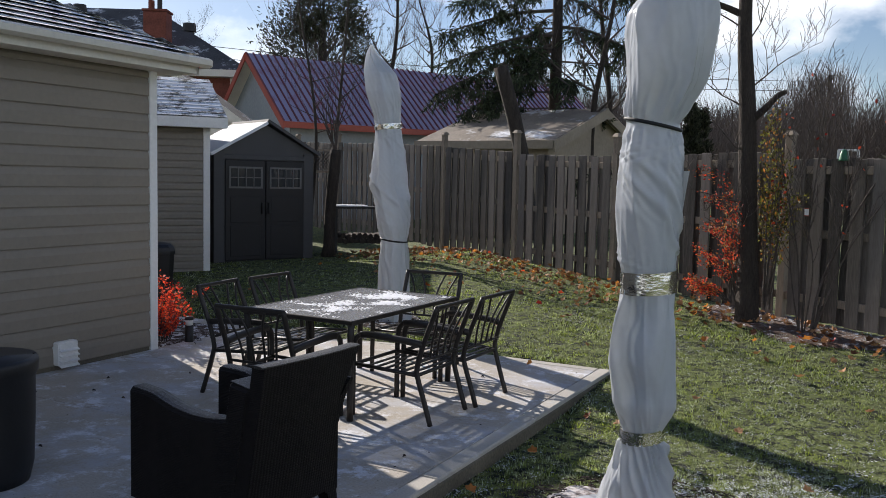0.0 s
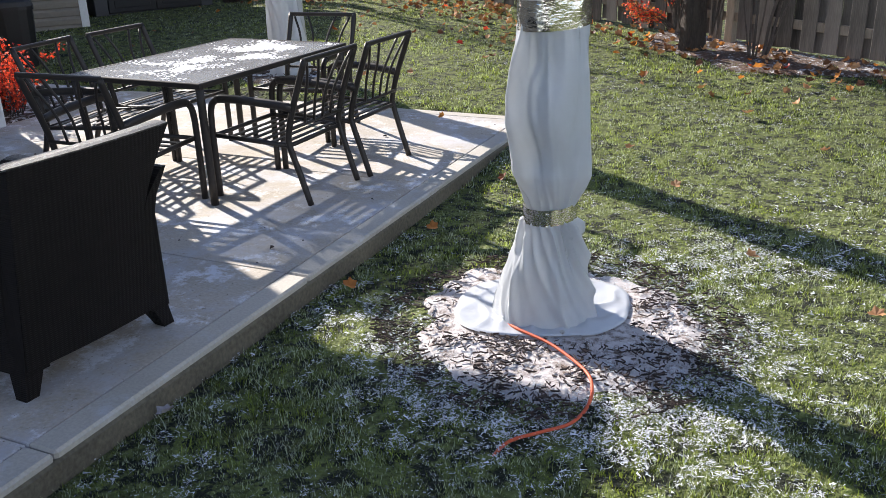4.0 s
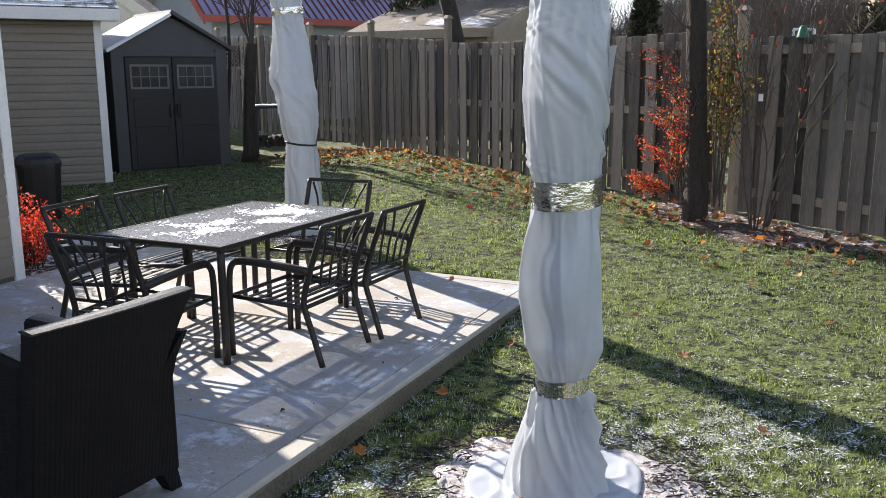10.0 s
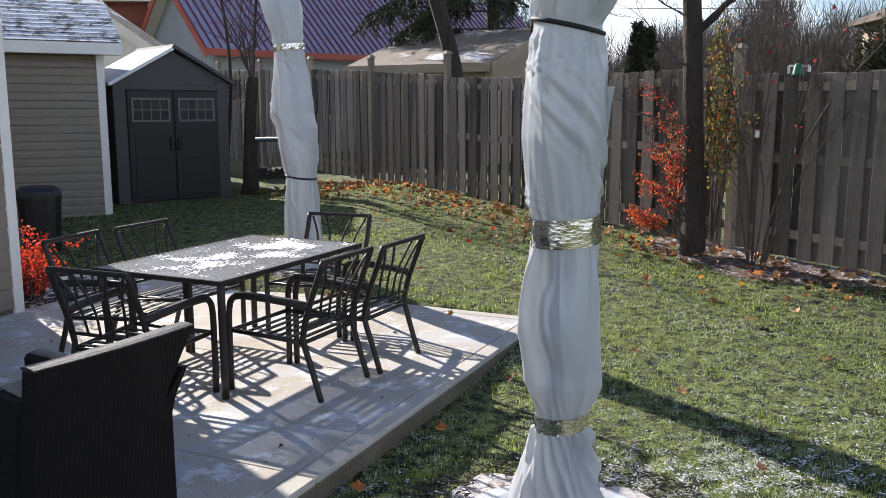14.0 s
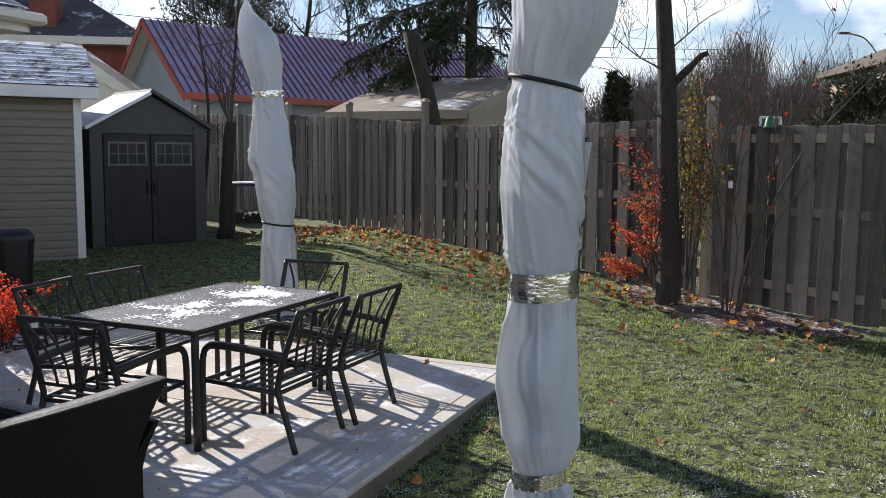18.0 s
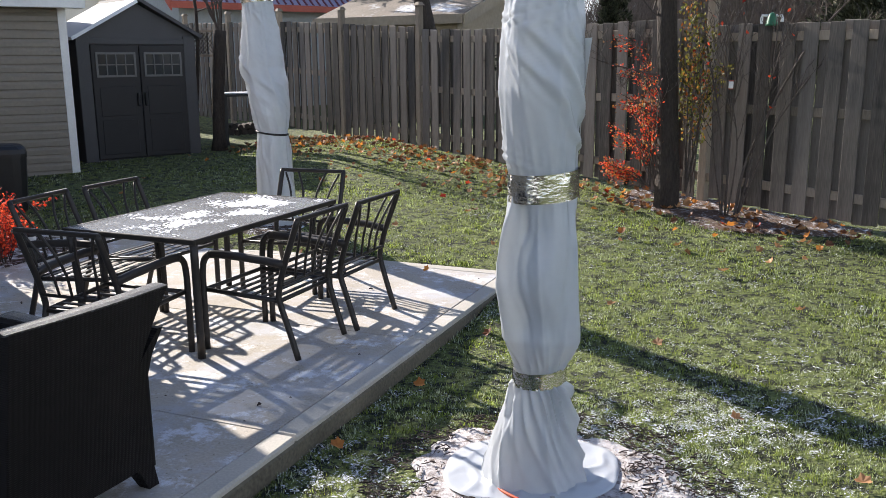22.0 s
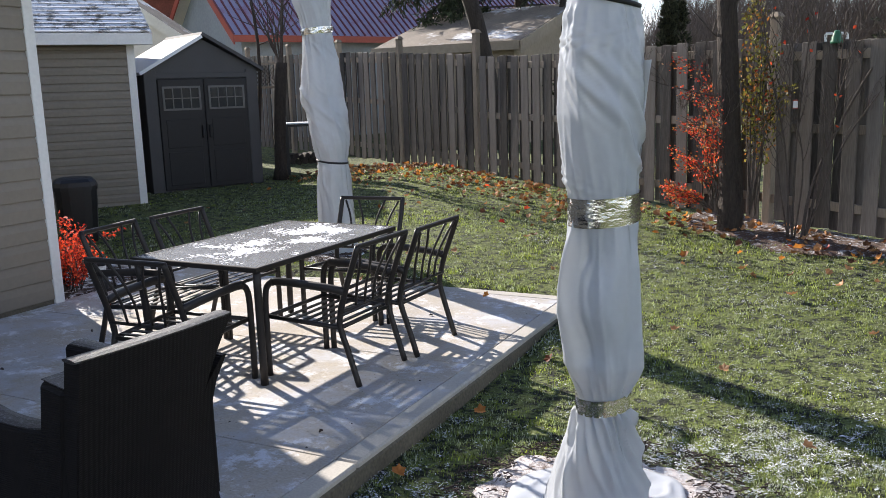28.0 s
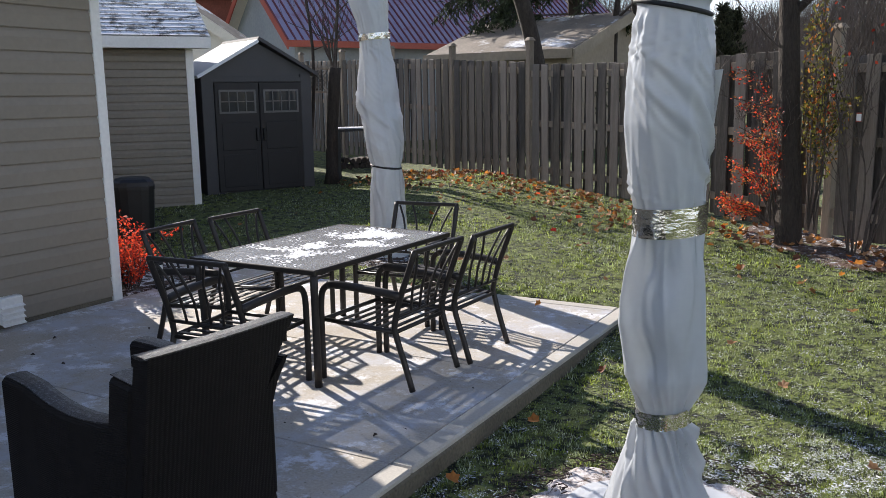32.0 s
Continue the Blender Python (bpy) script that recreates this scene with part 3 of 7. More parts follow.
# ---- fence ----
def fence():
    """Bays of boards on both sides of the rails, each bay hung at its own height between tall capped posts."""
    f = thing("fence", "weathered grey-brown wooden board-on-board fence", "fence")
    turn = math.degrees(math.atan2(FENCE_DIR.y, FENCE_DIR.x))
    board = mesh_of(box(-0.0745, -0.009, 0, 0.0745, 0.009, 1, 0.003), M_FENCE, "board")
    rng = random.Random(4)

    def ground(s):
        return 0.40 - 0.031 * max(s, -2.0)

    def place(s, off, z, scale=1.0, lean=0.0, tip=0.0):
        q = FENCE_A + FENCE_DIR * s + Vector((FENCE_DIR.y, -FENCE_DIR.x, 0)) * off
        return Matrix.Translation((q.x, q.y, z)) @ Matrix.Rotation(radians(turn), 4, "Z") @ Matrix.Rotation(radians(lean), 4, "Y") @ Matrix.Rotation(radians(tip), 4, "X") @ Matrix.Diagonal((1, 1, scale, 1))

    # along the fence: post, top of its post, board tops at the start and the end of its bay
    bays = ((-6.3, 2.70, 2.50, 2.42), (-4.2, 2.66, 2.44, 2.37), (-2.1, 2.62, 2.38, 2.29), (0.0, 2.55, 2.27, 2.16), (2.1, 2.52, 2.12, 2.07),
            (4.34, 2.40, 2.09, 2.10), (7.08, 2.35, 2.03, 2.02), (9.56, 2.26, 2.00, 1.99), (12.04, 2.22, 1.98, 1.97))
    for (s0, cap, ta, tb), (s1, *_) in zip(bays, bays[1:] + ((14.5, 2.2, 2, 2),)):
        z0 = ground(s0)
        post = part("post", box(-0.045, -0.045, -0.25, 0.045, 0.045, cap - z0 - 0.05, 0.006), M_POST, f, at=place(s0, 0, z0, 1, rng.uniform(-0.5, 0.5)))
        part("post_cap", add_prism(bmesh.new(), [(-0.062, -0.062), (0.062, -0.062), (0.062, 0.062), (-0.062, 0.062)], pose(0, 0, cap - z0 - 0.05), pose(0, 0, cap - z0) @ Matrix.Diagonal((0.5, 0.5, 1, 1))), M_POST, post)
        long = s1 - s0
        for drop, half in ((0.13, 0.045), (0.85, 0.045), (1.52, 0.045)):
            za, zb = ta - drop, tb - drop
            if drop > 1:
                za, zb = ground(s0) + 0.26, ground(s1) + 0.26
            dip = math.degrees(math.atan2(za - zb, long))
            m = place(s0, 0, za) @ Matrix.Rotation(radians(dip), 4, "Y")
            part("rail", box(0.046, -0.019, -half, long - 0.046, 0.019, half, 0.004), M_POST, f, at=m)
        n = round((long - 0.06) / 0.2335)
        pitch = (long - 0.10) / n
        for k in range(n):
            for back in (0, 1):
                t = s0 + 0.05 + pitch * (k + 0.5 + 0.5 * back)
                if back and k == n - 1:
                    continue
                top = ta + (tb - ta) * (t - s0) / long + rng.uniform(-0.010, 0.010)
                foot = ground(t) + rng.uniform(0.01, 0.05)
                piece("board", board, f, place(t + rng.uniform(-0.008, 0.008), -0.029 if back else 0.029, foot, top - foot, rng.uniform(-0.45, 0.45), rng.uniform(-0.35, 0.35)))
    return f


fence()


# ---- wrapped columns ----
def wrapped(name, label, at, rows, lean, skirt, seed, bands, straps, folds=15, diagonal=(1.4, 2.05), dents=()):
    """A tied-up parasol or shrub under white tarp. rows: height, half width, half depth, shift x, shift y."""
    w = thing(name, label, "wrapped tree", at=at)
    sides, n = 168, 230
    zs = [r[0] for r in rows]
    verts, faces = [], []
    lo, hi = zs[0], zs[-1]
    pinch = [b[0] for b in bands] + [s[0] for s in straps]
    for j in range(n + 1):
        z = lo + (hi - lo) * j / n
        half, deep, sx, sy = (float(np.interp(z, zs, [r[c] for r in rows])) for c in (1, 2, 3, 4))
        near = min([abs(z - p) for p in pinch] + [9])
        foot = z < pinch[0] and skirt
        spiral = float(np.interp(z, [diagonal[0] - 0.1, diagonal[0] + 0.1, diagonal[1] - 0.1, diagonal[1] + 0.1], [0.22, 1, 1, 0.22]))
        reach = 0.30 if foot else (0.34 if z > pinch[-1] and skirt else 0.12)
        tight = math.exp(-near / reach)
        for k in range(sides):
            a = 2 * math.pi * k / sides + math.pi / 2
            u = (2 * math.pi * k / sides) * 0.16
            round_p = Vector((math.cos(a), math.sin(a), z * 1.1 + seed))
            wob = noise.noise(round_p * 1.3)
            # gathers that run out of the tape and the straps
            g = (a * folds / (2 * math.pi) + 0.9 * wob + (7.0 * z if foot else 0.35 * z)) % folds
            tri = 1 - abs((g % 1.0) * 2 - 1)
            size = 0.35 + 0.9 * abs(noise.noise(Vector((math.floor(g) * 3.7, seed, 0.5 + (0 if z > pinch[0] else 4)))))
            # flat panels between soft vertical edges, where the sheet is drawn tight
            turn = a + 0.5 * z + 0.45 * noise.noise(Vector((math.cos(a) * 1.1, math.sin(a) * 1.1, z * 1.3 + seed * 3)))
            panel = 0.9 / math.cos((turn % (math.pi / 3)) - math.pi / 6) - 0.95
            pleat = (tri ** 2.2 - 0.3) * (0.070 if foot else 0.040) * tight * size * min(1.0, max(0.0, (near - 0.02) / 0.03))
            # long creases, slanting where the sheet is wound round
            slant = 0.75 * spiral
            across, along = u * math.cos(slant) + z * math.sin(slant), -u * math.sin(slant) + z * math.cos(slant)
            edge = math.sin(min(1.0, k / 14, (sides - k) / 14) * math.pi / 2)
            warp = 0.05 * noise.noise(Vector((across * 5, along * 5, seed + 2)))
            # parallel pulled folds of two widths, each running out after a while
            drift = noise.noise(Vector((across * 2.2, along * 1.1, seed)))
            w1 = max(0.0, noise.noise(Vector((across * 4.0 + seed, along * 1.6, seed + 4))) + 0.25)
            w2 = max(0.0, noise.noise(Vector((across * 6.0 - seed, along * 2.4, seed + 7))) + 0.20)
            f1 = (0.5 + 0.5 * math.sin((across + warp) * 62 + 3.0 * drift)) ** 2.5
            f2 = (0.5 + 0.5 * math.sin((across - warp) * 150 + 5.0 * drift)) ** 2
            crease = (0.027 * w1 * f1 + 0.008 * w2 * f2) * edge * (0.40 + 0.60 * spiral)
            dent = noise.noise(Vector((math.cos(a) * 1.6, math.sin(a) * 1.6, z * 2.6 + seed * 2)))
            swell = 0.026 * noise.noise(round_p * 1.15) - 0.034 * max(0.0, dent) ** 0.8 * (1 - 0.5 * spiral) + half * panel * (1.15 - 0.6 * spiral)
            for da, dz, wa, wz, depth in dents:
                gap = (a - radians(da) + math.pi) % (2 * math.pi) - math.pi
                swell -= depth * math.exp(-(gap / wa) ** 2 - ((z - dz) / wz) ** 2)
            loose = 1 - 0.9 * math.exp(-(near / 0.10) ** 2)
            r = 1 + (pleat + (crease + swell) * loose) / max(half, 0.05)
            verts.append((sx + math.cos(a) * half * r, sy + math.sin(a) * deep * r, z))
    for j in range(n):
        for k in range(sides):
            faces.append((j * sides + k, j * sides + (k + 1) % sides, (j + 1) * sides + (k + 1) % sides, (j + 1) * sides + k))
    faces.append(tuple(n * sides + k for k in range(sides)))
    ob = new("tarp", mesh_quads("tarp", verts, faces, M_WRAP, True))
    ob.parent = w
    # the tied-up shrub inside shows as a dark core through the sheet
    core = [r for r in rows if r[1] > 0.09]
    part("tied_branches", tube([(r[3] + 0.012, r[4], r[0]) for r in core], [0.60 * min(r[1], 0.19) for r in core], 14), M_CORE, w, "bundled branches inside the tarp", True)
    for z, half, deep, h, sx, sy in bands:
        verts, faces = [], []
        for j in range(7):
            zz = z - h / 2 + h * j / 6
            for k in range(64):
                a = 2 * math.pi * k / 64
                c = 0.012 + 0.006 * noise.noise(Vector((math.cos(a) * 9, math.sin(a) * 9 + seed, zz * 26)))
                verts.append((sx + math.cos(a) * (half + c), sy + math.sin(a) * (deep + c), zz + 0.012 * math.sin(a + 1)))
        for j in range(6):
            for k in range(64):
                faces.append((j * 64 + k, j * 64 + (k + 1) % 64, (j + 1) * 64 + (k + 1) % 64, (j + 1) * 64 + k))
        t = new("tape", mesh_quads("tape", verts, faces, M_TAPE, True))
        t.parent = w
        t["label"] = "crinkled silver foil tape"
    for z, half, deep, tilt, sx, sy in straps:
        pts = [(sx + math.cos(2 * math.pi * k / 40) * half, sy + math.sin(2 * math.pi * k / 40) * deep, z - tilt * math.cos(2 * math.pi * k / 40)) for k in range(41)]
        part("strap", tube(pts, 0.010, 6, 1.0), M_STRAP, w, "black elastic strap", True)
    if skirt:
        # a loose corner of the sheet stands off the side
        verts, faces = [], []
        for j in range(13):
            f = j / 12
            zz = 1.50 + 0.40 * f
            for i in range(5):
                d = 0.145 + (0.004 + 0.040 * f ** 1.5) * i / 4
                verts.append((0.005 + d, 0.03 - 0.10 * i / 4 * f + 0.010 * math.sin(7 * f + i), zz))
        for j in range(12):
            for i in range(4):
                faces.append((j * 5 + i, j * 5 + i + 1, j * 5 + i + 6, j * 5 + i + 5))
        ob = new("loose_flap", mesh_quads("loose_flap", verts, faces, M_WRAP, True))
        ob.parent = w
        verts, faces = [], []
        rings, m = 22, 144
        for j in range(rings + 1):
            f = j / rings
            for k in range(m):
                a = 2 * math.pi * k / m
                ca, sa = math.cos(a), math.sin(a)
                # a roughly square sheet with one straight side
                e = (abs(ca) ** 2.7 + abs(sa) ** 2.7) ** (-1 / 2.7)
                ex, ey = -0.025 + 0.385 * e * ca, 0.085 + 0.315 * e * sa + 0.05 * ca
                wav = 1 + 0.03 * noise.noise(Vector((ca * 3, sa * 3, seed)))
                x, y = 0.13 * ca + (ex * wav - 0.13 * ca) * f, 0.13 * sa + (ey * wav - 0.13 * sa) * f
                fold = 1 - abs(noise.noise(Vector((x * 7 + 2, y * 4.5, seed))))
                z = 0.030 + 0.11 * max(0, 0.34 - f) + 0.016 * max(0.0, fold - 0.75) / 0.25 * min(1, 2 * (1 - f)) + 0.006 * noise.noise(Vector((x * 9, y * 9, 3)))
                verts.append((x, y, rows[0][0] + z - (0.006 if j == rings else 0)))
        for j in range(rings):
            for k in range(m):
                faces.append((j * m + k, j * m + (k + 1) % m, (j + 1) * m + (k + 1) % m, (j + 1) * m + k))
        ob = new("tarp_skirt", mesh_quads("tarp_skirt", verts, faces, M_HEM, True))
        ob.parent = w
        ob["label"] = "white tarp hem spread over the ground"
        part("grommet", tube([(rows[0][3] + 0.10, rows[0][4] - 0.195, rows[0][0] + 0.028), (rows[0][3] + 0.10, rows[0][4] - 0.195, rows[0][0] + 0.040)], 0.011, 12), M_TAPE, w, "metal eyelet")
    return w


wrapped("wrapped_tree", "tall shrub wrapped in white tarp with foil tape, on mulch", pose(0.618, 4.42, -0.12, 0, 0, 0), [
    (0.0, 0.225, 0.20, -0.01, 0.0), (0.10, 0.205, 0.185, -0.015, 0.0), (0.25, 0.165, 0.165, -0.005, 0), (0.43, 0.120, 0.120, 0.01, 0), (0.51, 0.098, 0.098, 0.008, 0), (0.57, 0.115, 0.115, 0.01, 0),
    (0.68, 0.165, 0.165, 0.0, 0), (0.90, 0.18, 0.17, -0.015, 0), (1.10, 0.165, 0.16, 0.0, 0), (1.25, 0.14, 0.14, 0.01, 0), (1.34, 0.128, 0.128, 0.01, 0),
    (1.45, 0.15, 0.15, 0.005, 0), (1.70, 0.172, 0.17, 0.0, 0), (1.97, 0.162, 0.16, 0.005, 0), (2.09, 0.142, 0.142, 0.0, 0), (2.14, 0.135, 0.135, 0.0, 0),
    (2.20, 0.158, 0.155, 0.012, 0), (2.345, 0.204, 0.185, 0.045, 0), (2.48, 0.222, 0.20, 0.054, 0), (2.61, 0.230, 0.205, 0.060, 0), (2.70, 0.224, 0.20, 0.066, 0), (2.76, 0.198, 0.18, 0.080, 0), (2.81, 0.150, 0.14, 0.105, 0), (2.85, 0.100, 0.10, 0.125, 0), (2.89, 0.062, 0.062, 0.13, 0), (2.93, 0.085, 0.075, 0.13, 0), (2.99, 0.10, 0.085, 0.14, 0), (3.02, 0.02, 0.02, 0.14, 0)],
    0, 0.37, 3.1, [(0.512, 0.102, 0.102, 0.070, 0.008, 0), (1.325, 0.133, 0.133, 0.115, 0.01, 0)], [(2.135, 0.142, 0.142, 0.030, 0.0, 0)],
    dents=((-100, 1.13, 0.55, 0.13, 0.042), (-95, 0.76, 0.50, 0.09, 0.034), (-60, 0.95, 0.25, 0.25, -0.012), (-130, 0.92, 0.22, 0.22, -0.014)))
wrapped("wrapped_tree", "tall leaning shrub wrapped in white tarp beyond the patio", pose(-2.39, 8.86, -0.06, 0, 0, 0), [
    (0.0, 0.20, 0.19, -0.01, 0), (0.35, 0.185, 0.18, 0, 0), (0.80, 0.17, 0.165, -0.01, 0), (1.00, 0.155, 0.155, -0.01, 0), (1.07, 0.145, 0.145, -0.01, 0),
    (1.25, 0.185, 0.18, -0.02, 0), (1.55, 0.195, 0.19, -0.045, 0), (1.70, 0.20, 0.185, -0.085, 0), (1.80, 0.19, 0.18, -0.075, 0), (2.05, 0.16, 0.16, -0.08, 0), (2.32, 0.138, 0.138, -0.10, 0),
    (2.45, 0.155, 0.155, -0.115, 0), (2.70, 0.195, 0.18, -0.16, 0), (2.90, 0.175, 0.16, -0.20, 0), (3.02, 0.115, 0.11, -0.25, 0), (3.12, 0.05, 0.05, -0.30, 0), (3.22, 0.012, 0.012, -0.31, 0)],
    0, 0, 8.7, [(2.325, 0.141, 0.141, 0.06, -0.10, 0)], [(1.075, 0.149, 0.149, 0.02, -0.01, 0)], 13, (1.15, 2.3))


# ---- table and chairs ----
TABLE = pose(-1.718, 6.135, 0, 0, 0, -12)
SEATS = pose(-1.73, 6.09, 0, 0, 0, -12.5)


def patio_table():
    t = thing("patio_table", "rectangular smoked-glass patio table with dark metal frame", "table", at=TABLE)
    hx, hy, h = 0.50, 0.78, 0.72
    part("glass_top", box(-hx + 0.02, -hy + 0.02, h - 0.010, hx - 0.02, hy - 0.02, h - 0.002, 0.001), M_GLASS, t, "smoked textured glass pane")
    bm = bmesh.new()
    for x0, y0, x1, y1 in ((-hx, -hy, hx, -hy + 0.022), (-hx, hy - 0.022, hx, hy), (-hx, -hy + 0.022, -hx + 0.022, hy - 0.022), (hx - 0.022, -hy + 0.022, hx, hy - 0.022)):
        add_box(bm, x0, y0, h - 0.032, x1, y1, h, 0.004)
    part("rim", bm, M_METAL, t)
    bm = bmesh.new()
    for y in (-0.36, 0.36):
        add_box(bm, -hx + 0.03, y - 0.012, h - 0.034, hx - 0.03, y + 0.012, h - 0.012)
    part("cross_bar", bm, M_METAL, t)
    for sx in (-1, 1):
        for sy in (-1, 1):
            pts = smooth_line([(sx * (hx - 0.03), sy * (hy - 0.03), h - 0.03), (sx * (hx - 0.045), sy * (hy - 0.05), 0.40), (sx * (hx - 0.05), sy * (hy - 0.06), 0.0)], 3)
            part("leg", tube(pts, 0.024, 8), M_METAL, t, smooth=True)
    return t


patio_table()


def snow_patch(name, label, m, w, d, step, thr, seed, thick, keep):
    """Thin snow lying in ragged patches over a w by d field."""
    nx, ny = int(w / step), int(d / step)
    verts, faces, index = [], [], {}

    def level(i, j):
        x, y = -w / 2 + i * step, -d / 2 + j * step
        v = 0.55 * noise.noise(Vector((x * 5, y * 5, seed))) + 0.30 * noise.noise(Vector((x * 14, y * 14, seed + 5))) + 0.60 * noise.noise(Vector((x * 52, y * 52, seed + 9)))
        return v + keep(x, y) - thr

    val = [[level(i, j) for j in range(ny + 1)] for i in range(nx + 1)]

    def vert(i, j):
        if (i, j) not in index:
            index[i, j] = len(verts)
            verts.append((-w / 2 + i * step, -d / 2 + j * step, min(thick, max(0.0006, val[i][j] * thick * 3))))
        return index[i, j]

    for i in range(nx):
        for j in range(ny):
            if val[i][j] + val[i + 1][j] + val[i + 1][j + 1] + val[i][j + 1] > 0:
                faces.append((vert(i, j), vert(i + 1, j), vert(i + 1, j + 1), vert(i, j + 1)))
    ob = new(name, mesh_quads(name, verts, faces, M_SNOW, True))
    ob.matrix_world = m
    return tagged(ob, label, "snow", kind="stuff")


snow_patch("table_snow", "thin melting snow in patches on the glass table", TABLE @ pose(0, 0, 0.7185), 0.94, 1.50, 0.0056, 0.12, 2.0, 0.004,
           lambda x, y: 0.46 * math.exp(-((x - 0.03) / 0.24) ** 2 - ((y + 0.28) / 0.40) ** 2) + 0.85 * math.exp(-((x - 0.02) / 0.22) ** 2 - ((y - 0.47) / 0.17) ** 2) + 0.5 * math.exp(-((x - 0.22) / 0.09) ** 2 - ((y - 0.12) / 0.22) ** 2) - 0.26)


def chair_parts(c):
    """A metal patio armchair with a slatted seat and an open back; it faces local +y."""
    w, seat, top = 0.27, 0.36, 0.832
    for s in (-1, 1):
        front = smooth_line([(s * 0.30, 0.315, 0.0), (s * 0.30, 0.315, 0.30), (s * 0.30, 0.31, 0.50), (s * 0.298, 0.28, 0.573), (s * 0.295, 0.20, 0.595), (s * 0.29, -0.08, 0.585), (s * 0.275, -0.245, 0.565)], 4)
        part("armrest", tube(front[14:], 0.021, 8, 1.2), M_METAL, c, smooth=True)
        part("front_leg", tube(front[:15], 0.0195, 8), M_METAL, c, smooth=True)
        rear = smooth_line([(s * 0.265, -0.31, 0.0), (s * 0.265, -0.255, 0.17), (s * w, -0.205, 0.33), (s * w, -0.20, 0.40), (s * w, -0.24, 0.55), (s * w, -0.305, 0.72), (s * w, -0.347, top)], 4)
        part("rear_leg", tube(rear, 0.0185, 8), M_METAL, c, smooth=True)
        part("seat_rail", tube([(s * 0.285, 0.315, seat + 0.01), (s * w, -0.205, seat - 0.015)], 0.014, 8), M_METAL, c, smooth=True)
    part("top_rail", box(-w - 0.012, -0.360, top - 0.014, w + 0.012, -0.334, top + 0.014, 0.006), M_METAL, c)
    part("low_rail", tube([(-w, -0.225, 0.445), (w, -0.225, 0.445)], 0.010, 8), M_METAL, c, smooth=True)
    for y in (0.31, -0.20):
        part("seat_bar", tube([(-0.28, y, seat + (0.01 if y > 0 else -0.015)), (0.28, y, seat + (0.01 if y > 0 else -0.015))], 0.013, 8), M_METAL, c, smooth=True)
    for k in range(6):
        y = 0.235 - k * 0.077
        part("seat_slat", box(-0.275, y - 0.016, seat - 0.008, 0.275, y + 0.016, seat - 0.001, 0.002), M_METAL, c)
    # back: two upright bars and two that sweep outwards to the top
    for s in (-1, 1):
        part("back_bar", tube(smooth_line([(s * 0.045, -0.228, 0.445), (s * 0.05, -0.252, 0.58), (s * 0.07, -0.297, 0.70), (s * 0.125, -0.345, top)], 3), 0.0085, 6), M_METAL, c, smooth=True)
        part("back_bar", tube(smooth_line([(s * 0.135, -0.226, 0.445), (s * 0.15, -0.25, 0.58), (s * 0.18, -0.295, 0.70), (s * 0.235, -0.340, top - 0.02)], 3), 0.0085, 6), M_METAL, c, smooth=True)


def chair_set():
    first = thing("patio_chair", "dark bronze metal patio armchair with slatted seat, no cushion", "chair", "chairs round the table", at=SEATS @ pose(0.687, -0.214, 0, 0, 0, 90.5))
    chair_parts(first)
    for x, y, r in ((0.723, 0.414, 90.2), (-0.70, -0.343, -80.4), (-0.725, 0.283, -87.2), (0.045, -0.93, 4), (-0.032, 1.072, 187)):
        copy_thing(first, SEATS @ pose(x, y, 0, 0, 0, r))


chair_set()


# ---- wicker armchair ----
def weave_bump(m, scale=150.0):
    nt = m.node_tree
    b = nt.nodes["Principled BSDF"]
    tc = nt.nodes.new("ShaderNodeTexCoord")
    hs = []
    for d in ("X", "Z"):
        wv = nt.nodes.new("ShaderNodeTexWave")
        wv.bands_direction = d
        wv.inputs["Scale"].default_value = scale / (9.0 if d == "X" else 3.9)
        wv.inputs["Distortion"].default_value = 1.6
        nt.links.new(tc.outputs["Object"], wv.inputs["Vector"])
        hs.append(wv.outputs["Fac"])
    mul = nt.nodes.new("ShaderNodeMath")
    mul.operation = "MULTIPLY"
    nt.links.new(hs[0], mul.inputs[0])
    nt.links.new(hs[1], mul.inputs[1])
    bp = nt.nodes.new("ShaderNodeBump")
    bp.inputs["Strength"].default_value = 0.6
    bp.inputs["Distance"].default_value = 0.004
    nt.links.new(mul.outputs[0], bp.inputs["Height"])
    nt.links.new(bp.outputs[0], b.inputs["Normal"])


weave_bump(M_WICKER)


def sheet_solid(rows, material, name, parent, label=""):
    """A solid from rows of closed cross-sections (each a list of points)."""
    bm = bmesh.new()
    rings = [[bm.verts.new(p) for p in r] for r in rows]
    n = len(rings[0])
    for a, b in zip(rings, rings[1:]):
        for k in range(n):
            bm.faces.new((a[k], a[(k + 1) % n], b[(k + 1) % n], b[k]))
    bm.faces.new(rings[0][::-1])
    bm.faces.new(rings[-1])
    bmesh.ops.recalc_face_normals(bm, faces=bm.faces[:])
    return part(name, bm, material, parent, label)


